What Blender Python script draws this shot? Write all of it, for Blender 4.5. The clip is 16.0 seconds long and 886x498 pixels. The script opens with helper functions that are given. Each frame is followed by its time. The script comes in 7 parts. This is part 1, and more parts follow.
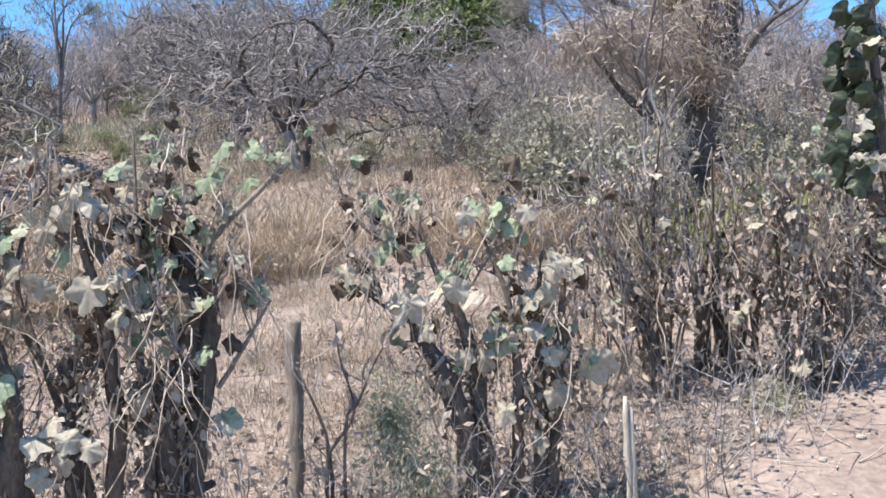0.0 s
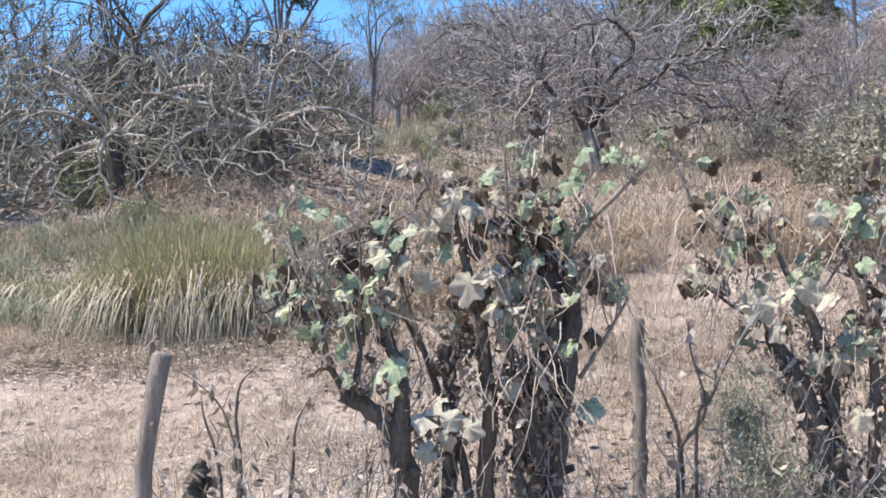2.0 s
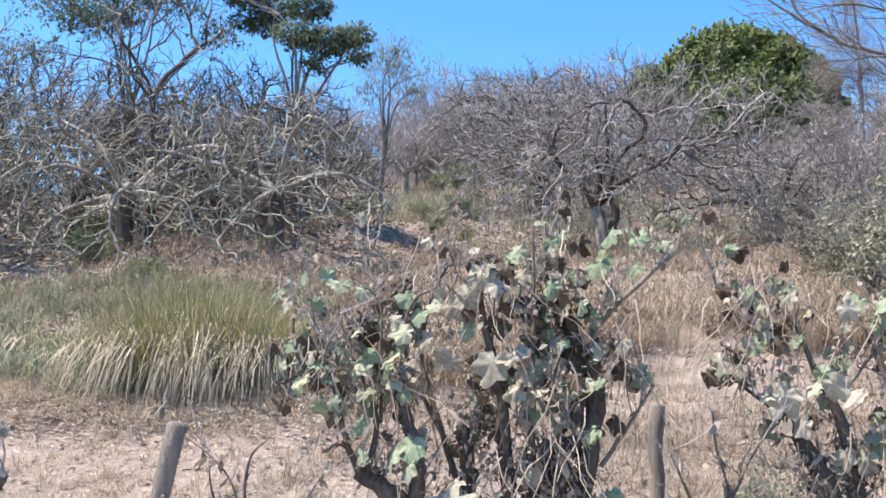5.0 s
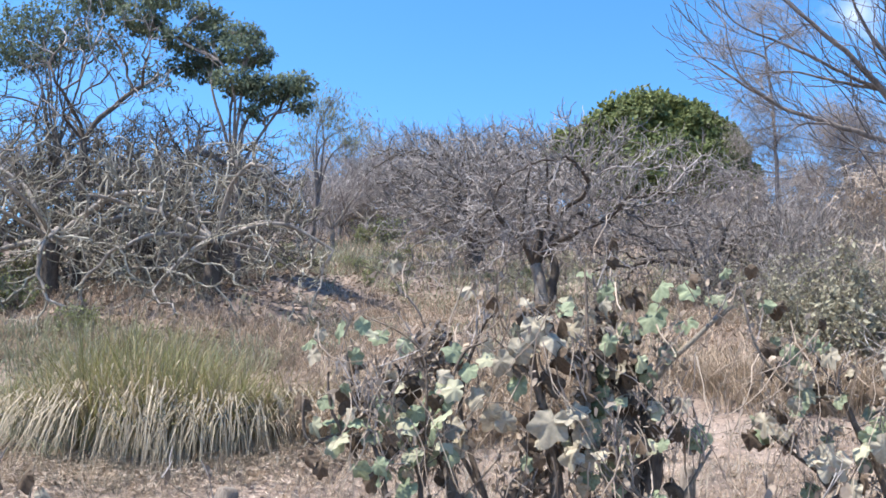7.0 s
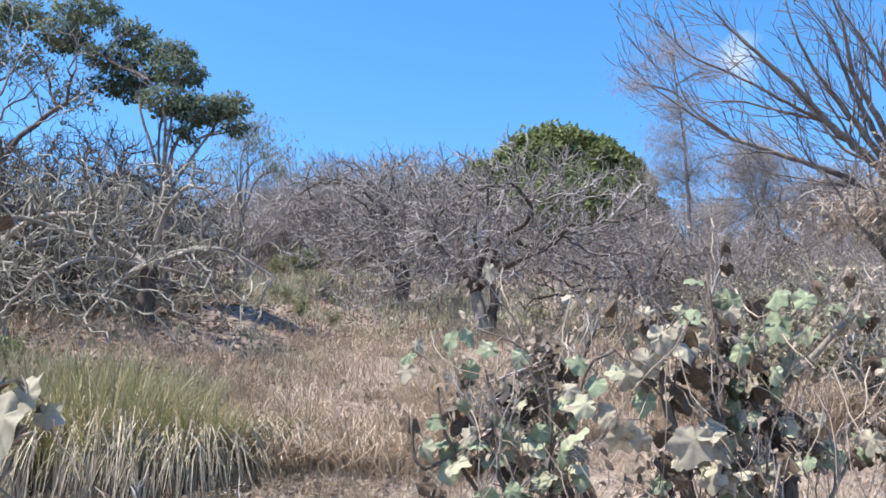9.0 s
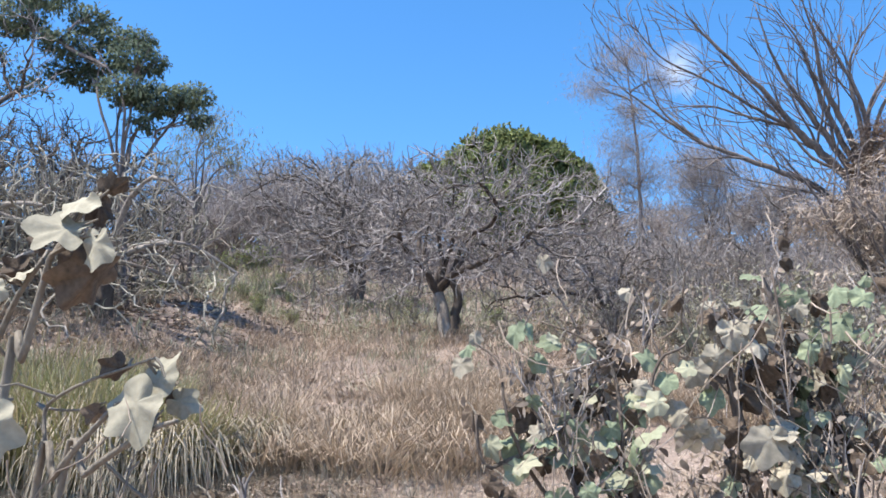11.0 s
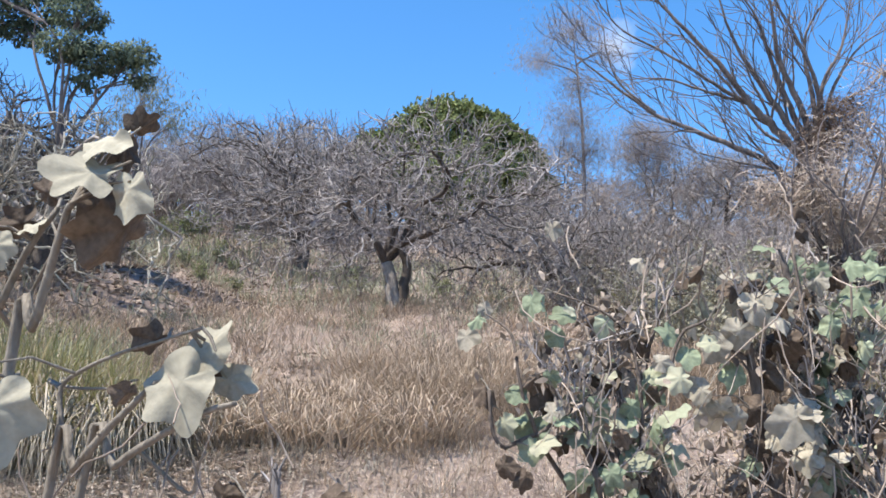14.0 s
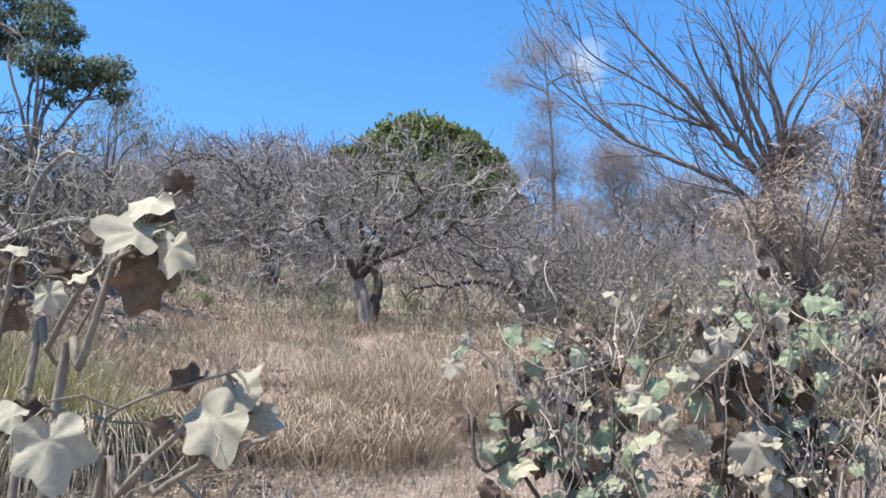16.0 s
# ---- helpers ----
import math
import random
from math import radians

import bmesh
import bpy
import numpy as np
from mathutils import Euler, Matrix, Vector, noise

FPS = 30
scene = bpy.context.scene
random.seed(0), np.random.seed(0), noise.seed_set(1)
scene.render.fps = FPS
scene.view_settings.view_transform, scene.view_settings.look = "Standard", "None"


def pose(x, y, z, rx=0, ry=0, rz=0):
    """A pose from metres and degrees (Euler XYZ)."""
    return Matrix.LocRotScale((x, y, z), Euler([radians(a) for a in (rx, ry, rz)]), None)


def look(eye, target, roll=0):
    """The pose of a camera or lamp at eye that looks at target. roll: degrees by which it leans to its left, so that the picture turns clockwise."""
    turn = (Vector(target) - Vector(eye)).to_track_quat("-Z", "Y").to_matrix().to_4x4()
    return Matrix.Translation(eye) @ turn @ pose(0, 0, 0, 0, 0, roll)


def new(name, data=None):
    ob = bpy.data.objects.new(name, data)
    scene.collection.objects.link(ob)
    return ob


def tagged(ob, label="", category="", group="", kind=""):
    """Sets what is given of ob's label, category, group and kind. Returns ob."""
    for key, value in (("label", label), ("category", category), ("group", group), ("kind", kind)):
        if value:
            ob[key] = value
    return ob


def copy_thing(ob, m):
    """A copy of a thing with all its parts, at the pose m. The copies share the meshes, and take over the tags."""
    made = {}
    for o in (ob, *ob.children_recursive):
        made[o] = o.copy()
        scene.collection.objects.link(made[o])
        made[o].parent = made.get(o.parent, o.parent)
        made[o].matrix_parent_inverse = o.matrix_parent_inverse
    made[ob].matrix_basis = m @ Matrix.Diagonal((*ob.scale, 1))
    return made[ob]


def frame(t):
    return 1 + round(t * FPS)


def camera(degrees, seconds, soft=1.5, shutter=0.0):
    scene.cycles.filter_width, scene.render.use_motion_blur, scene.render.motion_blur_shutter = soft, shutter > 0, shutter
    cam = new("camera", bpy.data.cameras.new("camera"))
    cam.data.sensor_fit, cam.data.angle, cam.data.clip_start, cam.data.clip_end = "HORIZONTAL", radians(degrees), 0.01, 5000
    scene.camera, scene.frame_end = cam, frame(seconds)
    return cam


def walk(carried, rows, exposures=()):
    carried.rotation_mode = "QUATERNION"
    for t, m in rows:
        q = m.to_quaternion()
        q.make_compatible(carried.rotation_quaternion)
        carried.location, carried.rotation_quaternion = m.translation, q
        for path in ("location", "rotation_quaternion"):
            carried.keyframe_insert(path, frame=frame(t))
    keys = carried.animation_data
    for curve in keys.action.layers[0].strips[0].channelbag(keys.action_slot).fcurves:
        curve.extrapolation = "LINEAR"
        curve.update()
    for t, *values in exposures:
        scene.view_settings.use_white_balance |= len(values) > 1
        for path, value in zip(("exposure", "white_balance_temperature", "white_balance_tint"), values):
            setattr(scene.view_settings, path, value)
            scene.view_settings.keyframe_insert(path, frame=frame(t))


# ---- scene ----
cam = camera(49.1, 16.0, 1.7)
PATH = [
    (0, (-0.023, 0.49, 1.368), (-0.178, 2.481, 1.484), -2.9),
    (0.5, (-0.021, 0.446, 1.368), (-0.341, 2.417, 1.485), -2.5),
    (1, (-0.082, 0.384, 1.368), (-0.541, 2.327, 1.487), -2.3),
    (1.5, (-0.184, 0.296, 1.379), (-0.769, 2.205, 1.499), -1.7),
    (2, (-0.257, 0.255, 1.377), (-0.97, 2.119, 1.508), -1.3),
    (2.5, (-0.263, 0.241, 1.379), (-1.068, 2.066, 1.521), -1.0),
    (3, (-0.23, 0.255, 1.392), (-1.077, 2.06, 1.548), -0.9),
    (3.5, (-0.211, 0.285, 1.408), (-1.041, 2.096, 1.584), -0.5),
    (4, (-0.248, 0.276, 1.415), (-1.037, 2.103, 1.618), 0.2),
    (4.2, (-0.276, 0.259, 1.419), (-1.044, 2.093, 1.633), 0.4),
    (6.3, (-0.65, 0.324, 1.398), (-1.256, 2.196, 1.758), 2.1),
    (6.5, (-0.736, 0.329, 1.405), (-1.315, 2.207, 1.773), 2.0),
    (7, (-0.899, 0.34, 1.41), (-1.427, 2.229, 1.799), 1.6),
    (7.5, (-1.047, 0.415, 1.392), (-1.533, 2.31, 1.807), 1.3),
    (8, (-1.227, 0.497, 1.376), (-1.663, 2.399, 1.813), 1.1),
    (8.5, (-1.449, 0.52, 1.36), (-1.824, 2.432, 1.815), 0.8),
    (9, (-1.666, 0.524, 1.362), (-1.981, 2.444, 1.824), 0.5),
    (9.5, (-1.793, 0.567, 1.343), (-2.067, 2.491, 1.816), 0.6),
    (9.7, (-1.819, 0.623, 1.359), (-2.083, 2.549, 1.829), 0.1),
    (11.8, (-2.219, 0.649, 1.346), (-2.349, 2.589, 1.812), 1.3),
    (12, (-2.246, 0.702, 1.353), (-2.352, 2.645, 1.816), 1.0),
    (12.5, (-2.231, 0.803, 1.358), (-2.325, 2.749, 1.81), 0.9),
    (13, (-2.226, 0.85, 1.364), (-2.31, 2.8, 1.801), 0.7),
    (13.5, (-2.254, 0.833, 1.366), (-2.326, 2.787, 1.786), 0.7),
    (14, (-2.271, 0.826, 1.376), (-2.335, 2.782, 1.787), 0.9),
    (14.5, (-2.276, 0.826, 1.392), (-2.335, 2.783, 1.804), 0.9),
    (15, (-2.284, 0.814, 1.404), (-2.331, 2.768, 1.827), 1.1),
    (15.5, (-2.302, 0.74, 1.404), (-2.327, 2.692, 1.84), 1.2),
    (16, (-2.32, 0.654, 1.395), (-2.319, 2.605, 1.837), 1.3),
]
walk(cam, [(t, look(eye, target, roll)) for t, eye, target, roll in PATH], [(0, 1.16), (4.2, 1.17), (9.7, 1.1), (11.8, 0.99), (16, 1.0)])

# ---------- light ----------
SUN_ELEV, SUN_AZ = 65.0, -120.0          # degrees; azimuth from +y towards +x
world = bpy.data.worlds.new("sky")
scene.world = world
world.use_nodes = True
wn, wl = world.node_tree.nodes, world.node_tree.links
wn.clear()
w_out, w_bg, w_sky = wn.new("ShaderNodeOutputWorld"), wn.new("ShaderNodeBackground"), wn.new("ShaderNodeTexSky")
w_sky.sky_type, w_sky.sun_disc = "NISHITA", False
w_sky.sun_elevation, w_sky.sun_rotation = radians(SUN_ELEV), radians(SUN_AZ)
w_sky.air_density, w_sky.dust_density, w_sky.ozone_density = 1.0, 0.6, 2.5
w_bg.inputs["Strength"].default_value = 0.14
w_sky.altitude = 600.0
wl.new(w_bg.outputs["Background"], w_out.inputs["Surface"])
# one small white cloud above the ridge
CLOUD_WAY = (Vector((28.018, 200.000, 88.762)) - Vector((-2.271, 0.893, 1.393))).normalized()
w_tc = wn.new("ShaderNodeTexCoord")
w_dist = wn.new("ShaderNodeVectorMath")
w_dist.operation = "DISTANCE"
w_dist.inputs[1].default_value = CLOUD_WAY
w_noise = wn.new("ShaderNodeTexNoise")
w_noise.inputs["Scale"].default_value = 28.0
w_noise.inputs["Detail"].default_value = 5.0
w_add = wn.new("ShaderNodeMath")
w_add.operation = "MULTIPLY_ADD"
w_add.inputs[1].default_value = 0.060
wl.new(w_tc.outputs["Generated"], w_dist.inputs[0])
wl.new(w_tc.outputs["Generated"], w_noise.inputs["Vector"])
wl.new(w_noise.outputs["Fac"], w_add.inputs[0])
wl.new(w_dist.outputs["Value"], w_add.inputs[2])
w_ramp = wn.new("ShaderNodeMapRange")
w_ramp.inputs["From Min"].default_value, w_ramp.inputs["From Max"].default_value = 0.056, 0.026
w_ramp.inputs["To Max"].default_value = 0.6
wl.new(w_add.outputs["Value"], w_ramp.inputs["Value"])
w_mix = wn.new("ShaderNodeMixRGB")
w_mix.inputs["Color2"].default_value = (4.6, 4.75, 5.0, 1)
wl.new(w_ramp.outputs["Result"], w_mix.inputs["Fac"])
w_sat = wn.new("ShaderNodeHueSaturation")
w_sat.inputs["Saturation"].default_value = 1.3
wl.new(w_sky.outputs["Color"], w_sat.inputs["Color"])
wl.new(w_sat.outputs["Color"], w_mix.inputs["Color1"])
wl.new(w_mix.outputs["Color"], w_bg.inputs["Color"])

sun = new("sun", bpy.data.lights.new("sun", "SUN"))
sun.data.energy, sun.data.angle, sun.data.color = 5.0, radians(0.53), (1.0, 0.922, 0.822)
SUN_WAY = Vector((math.sin(radians(SUN_AZ)) * math.cos(radians(SUN_ELEV)), math.cos(radians(SUN_AZ)) * math.cos(radians(SUN_ELEV)), math.sin(radians(SUN_ELEV))))
sun.matrix_world = look(SUN_WAY * 60, (0, 0, 0))


# ---------- materials ----------
def material(name, dark, light, scale=8.0, rough=0.85, per="", spread=0.25, through_light=0.0, bump=0.3, third=None, stretch=(1, 1, 1), fine=6.0, sheen=0.25):
    """Two or three mixed colours at two scales, with a variation per object or per island, and light that shines through leaves."""
    m = bpy.data.materials.new(name)
    m.use_nodes = True
    n, l = m.node_tree.nodes, m.node_tree.links
    bsdf = n["Principled BSDF"]
    out = n["Material Output"]
    tc, mp = n.new("ShaderNodeTexCoord"), n.new("ShaderNodeMapping")
    mp.inputs["Scale"].default_value = stretch
    l.new(tc.outputs["Object"], mp.inputs["Vector"])
    big, small = n.new("ShaderNodeTexNoise"), n.new("ShaderNodeTexNoise")
    big.inputs["Scale"].default_value, small.inputs["Scale"].default_value = scale, scale * fine
    big.inputs["Detail"].default_value, small.inputs["Detail"].default_value = 5.0, 6.0
    for t in (big, small):
        l.new(mp.outputs["Vector"], t.inputs["Vector"])
    ramp = n.new("ShaderNodeValToRGB")
    ramp.color_ramp.elements[0].position, ramp.color_ramp.elements[1].position = 0.32, 0.68
    ramp.color_ramp.elements[0].color, ramp.color_ramp.elements[1].color = (*dark, 1), (*light, 1)
    blend = n.new("ShaderNodeMath")
    blend.operation = "MULTIPLY_ADD"
    blend.inputs[1].default_value = 0.55
    half = n.new("ShaderNodeMath")
    half.operation = "MULTIPLY"
    half.inputs[1].default_value = 0.45
    l.new(small.outputs["Fac"], half.inputs[0])
    l.new(big.outputs["Fac"], blend.inputs[0])
    l.new(half.outputs["Value"], blend.inputs[2])
    l.new(blend.outputs["Value"], ramp.inputs["Fac"])
    col = ramp.outputs["Color"]
    rnd = None
    if per == "object":
        rnd = n.new("ShaderNodeObjectInfo").outputs["Random"]
    elif per == "island":
        rnd = n.new("ShaderNodeNewGeometry").outputs["Random Per Island"]
    if rnd is not None:
        if third:
            sel = n.new("ShaderNodeMapRange")
            sel.inputs["From Min"].default_value, sel.inputs["From Max"].default_value = 0.45, 0.95
            l.new(rnd, sel.inputs["Value"])
            mix = n.new("ShaderNodeMixRGB")
            mix.inputs["Color2"].default_value = (*third, 1)
            l.new(sel.outputs["Result"], mix.inputs["Fac"])
            l.new(col, mix.inputs["Color1"])
            col = mix.outputs["Color"]
        hsv = n.new("ShaderNodeHueSaturation")
        val = n.new("ShaderNodeMapRange")
        val.inputs["To Min"].default_value, val.inputs["To Max"].default_value = 1 - spread, 1 + spread
        white = n.new("ShaderNodeTexWhiteNoise")
        white.noise_dimensions = "1D"
        l.new(rnd, white.inputs["W"])
        l.new(white.outputs["Value"], val.inputs["Value"])
        l.new(val.outputs["Result"], hsv.inputs["Value"])
        l.new(col, hsv.inputs["Color"])
        col = hsv.outputs["Color"]
    l.new(col, bsdf.inputs["Base Color"])
    bsdf.inputs["Roughness"].default_value = rough
    bsdf.inputs["Specular IOR Level"].default_value = sheen
    if bump:
        b = n.new("ShaderNodeBump")
        b.inputs["Strength"].default_value = bump
        b.inputs["Distance"].default_value = 0.02
        l.new(small.outputs["Fac"], b.inputs["Height"])
        l.new(b.outputs["Normal"], bsdf.inputs["Normal"])
    if through_light:
        tr, mx = n.new("ShaderNodeBsdfTranslucent"), n.new("ShaderNodeMixShader")
        mx.inputs["Fac"].default_value = through_light
        l.new(col, tr.inputs["Color"])
        l.new(bsdf.outputs["BSDF"], mx.inputs[1])
        l.new(tr.outputs["BSDF"], mx.inputs[2])
        l.new(mx.outputs["Shader"], out.inputs["Surface"])
    return m


SOIL = material("dry_soil_and_litter", (0.142, 0.109, 0.093), (0.325, 0.263, 0.225), 1.1, 0.95, bump=0.8, fine=22.0)
BARK_GREY = material("grey_bark", (0.11, 0.096, 0.088), (0.38, 0.345, 0.315), 5.0, 0.9, bump=0.5, stretch=(1, 1, 0.5))
BARK_TWIG = material("grey_twigs", (0.078, 0.071, 0.069), (0.375, 0.348, 0.342), 1.5, 0.9, "island", 0.55, bump=0.0)
BARK_DARK = material("dark_bark", (0.04, 0.033, 0.03), (0.138, 0.116, 0.102), 14.0, 0.9, bump=0.7, stretch=(1, 1, 0.35))
# twigs darkened to paint the shaded gaps behind the pale front limbs
BARK_GAP_SHADE = material("shade_darkened_twigs", (0.05, 0.045, 0.04), (0.185, 0.168, 0.148), 1.5, 0.9, "island", 0.45, bump=0.0)
BARK_LICHEN = material("lichen_grey_twigs", (0.11, 0.102, 0.084), (0.40, 0.378, 0.325), 1.5, 0.9, "island", 0.45, bump=0.0)
# grey twigs with raised darks: distance haze mixed into the colour
BARK_FAR_HAZE = material("haze_lifted_twigs", (0.17, 0.152, 0.15), (0.36, 0.33, 0.325), 0.6, 0.9, "island", 0.35, bump=0.0)
STEM = material("hedge_stem_bark", (0.045, 0.036, 0.03), (0.19, 0.155, 0.13), 16.0, 0.85, bump=0.6, stretch=(1, 1, 0.4))
PALE_BRUSH = material("pale_dry_foliage", (0.19, 0.182, 0.13), (0.37, 0.352, 0.27), 2.0, 0.85, "island", 0.35, 0.25, 0.0)
STEM_PALE = material("pale_green_grey_stem", (0.11, 0.096, 0.078), (0.26, 0.232, 0.192), 22.0, 0.7, bump=0.4, stretch=(1, 1, 0.4))
WOOD_POST = material("weathered_post_wood", (0.13, 0.11, 0.093), (0.36, 0.31, 0.265), 10.0, 0.9, bump=0.7, stretch=(6, 6, 0.6))
WOOD_BLEACHED = material("sun_bleached_wood", (0.30, 0.255, 0.21), (0.60, 0.54, 0.46), 9.0, 0.85, bump=0.6, stretch=(5, 5, 0.7))
LEAF = material("dusty_green_leaf", (0.148, 0.185, 0.12), (0.295, 0.342, 0.235), 2.2, 0.75, "object", 0.22, 0.2, 0.12, third=(0.36, 0.355, 0.26), sheen=0.15, fine=5.0)
# green taken almost to black, as on leaves seen from their shaded side
LEAF_SHADE_DARK = material("shade_darkened_green_leaf", (0.016, 0.025, 0.012), (0.055, 0.074, 0.036), 2.2, 0.5, "object", 0.35, 0.15, 0.12, sheen=0.4, fine=5.0)
LEAF_PALE = material("dust_bleached_leaf", (0.25, 0.23, 0.18), (0.44, 0.405, 0.335), 2.0, 0.78, "object", 0.18, 0.18, 0.12, sheen=0.12, fine=5.0)
LEAF_NEAR = material("dusty_pale_green_leaf", (0.25, 0.235, 0.182), (0.39, 0.37, 0.295), 2.0, 0.78, "object", 0.12, 0.12, 0.12, sheen=0.12, fine=5.0)
# withered leaves; the brown also paints shade on the near plant's leaf undersides
LEAF_BROWN_SHADED = material("withered_and_shaded_brown_leaf", (0.052, 0.039, 0.028), (0.155, 0.115, 0.085), 2.5, 0.75, "object", 0.35, 0.1, 0.2, fine=5.0)
LITTER_LEAF = material("dry_hanging_leaves", (0.12, 0.096, 0.079), (0.40, 0.335, 0.275), 3.0, 0.85, "island", 0.5, 0.2, 0.0)
GREEN_SMALL = material("small_green_leaves", (0.13, 0.165, 0.07), (0.30, 0.345, 0.17), 2.0, 0.65, "island", 0.4, 0.25, 0.0, third=(0.25, 0.24, 0.14))
CANOPY = material("canopy_leaves", (0.075, 0.105, 0.072), (0.19, 0.232, 0.162), 0.7, 0.75, "island", 0.4, 0.35, 0.0, sheen=0.15)
MANGO_LEAF = material("dense_dark_green_leaves", (0.085, 0.108, 0.045), (0.2, 0.235, 0.095), 0.6, 0.65, "island", 0.35, 0.22, 0.0, sheen=0.2)
FEATHER = material("thin_grey_brown_foliage", (0.24, 0.205, 0.19), (0.42, 0.37, 0.345), 0.5, 0.85, "island", 0.3, 0.35, 0.0)
FEATHER_GREEN = material("thin_grey_green_foliage", (0.17, 0.18, 0.13), (0.31, 0.32, 0.23), 0.5, 0.85, "island", 0.3, 0.3, 0.0)
BARK_LIMB = material("brown_grey_limb_bark", (0.07, 0.06, 0.058), (0.26, 0.228, 0.218), 5.0, 0.9, bump=0.5, stretch=(1, 1, 0.5))
BARK_MID = material("grey_brown_bark", (0.075, 0.065, 0.066), (0.25, 0.222, 0.22), 4.0, 0.9, bump=0.5, stretch=(1, 1, 0.5))
FERN = material("silver_green_fern", (0.19, 0.2, 0.14), (0.37, 0.375, 0.28), 1.5, 0.75, "island", 0.35, 0.2, 0.0)
VINE_DRY = material("dry_vine", (0.22, 0.178, 0.145), (0.5, 0.42, 0.35), 3.0, 0.9, "island", 0.4, 0.15, 0.0)
VINE_BROWN = material("brown_dead_vines", (0.104, 0.074, 0.058), (0.229, 0.169, 0.133), 3.0, 0.9, "island", 0.4, 0.15, 0.0)
GRASS_GREEN = material("green_bunch_grass", (0.11, 0.122, 0.05), (0.275, 0.272, 0.13), 1.2, 0.75, "island", 0.35, 0.2, 0.0, third=(0.36, 0.305, 0.2))
GRASS_DRY = material("dry_tall_grass", (0.25, 0.192, 0.142), (0.56, 0.465, 0.365), 0.9, 0.85, "island", 0.35, 0.2, 0.0, third=(0.28, 0.225, 0.175))
GRASS_DULL = material("grey_brown_dry_grass", (0.26, 0.203, 0.16), (0.55, 0.455, 0.375), 0.7, 0.85, "island", 0.4, 0.2, 0.0, third=(0.2, 0.17, 0.14))
GRASS_STRAW = material("straw_coloured_blades", (0.17, 0.142, 0.1), (0.44, 0.385, 0.3), 0.9, 0.8, "island", 0.4, 0.15, 0.0)
LEAF_MULCH = material("dark_leaf_mulch", (0.17, 0.132, 0.106), (0.41, 0.33, 0.27), 1.2, 0.9, "island", 0.5, 0.0, 0.0)
STRAW = material("straw_litter", (0.33, 0.275, 0.23), (0.66, 0.57, 0.485), 1.5, 0.9, "island", 0.35, 0.0, 0.0)
STONE = material("grey_stone", (0.24, 0.21, 0.18), (0.46, 0.41, 0.36), 12.0, 0.9, bump=0.7)


# ---------- mesh helpers ----------
GY = [-50, 0, 3, 4.6, 6, 7, 8, 10, 12, 14, 16, 18, 20, 24, 30, 40, 60, 120, 400]
GZ = [0.1, 0.2, 0.33, 0.45, 0.93, 1.24, 1.5, 2.06, 2.66, 3.2, 3.62, 4.02, 4.5, 5.55, 7.2, 10.0, 15.0, 17, 17]


def ground_height(x, y):
    soft = (np.interp(y - 0.6, GY, GZ) + 2 * np.interp(y, GY, GZ) + np.interp(y + 0.6, GY, GZ)) / 4
    u, v = min(max((-5.4 - x) / 2.4, 0), 1), min(max((y - 8.6) / 3.6, 0), 1)
    bank = 0.6 * u * u * (3 - 2 * u) * v * v * (3 - 2 * v)
    return float(soft) + bank + 0.035 * noise.noise((x * 0.9, y * 0.9, 0.0)) + 0.012 * noise.noise((x * 3.7, y * 3.7, 3.0))


def mesh_of(name, verts, faces, mat, smooth=True):
    me = bpy.data.meshes.new(name)
    me.from_pydata(verts, [], faces)
    me.materials.append(mat)
    if smooth:
        me.polygons.foreach_set("use_smooth", [True] * len(me.polygons))
    me.update()
    return me


def part_mesh(name, data, parent=None, label="", kind=""):
    ob = new(name, data)
    if parent is not None:
        ob.parent = parent
    return tagged(ob, label, kind=kind)


def thing(name, label, category, group="", kind="", where=(0, 0, 0)):
    ob = new(name)
    ob.location = where
    ob.empty_display_size = 0.1
    return tagged(ob, label, category, group, kind)


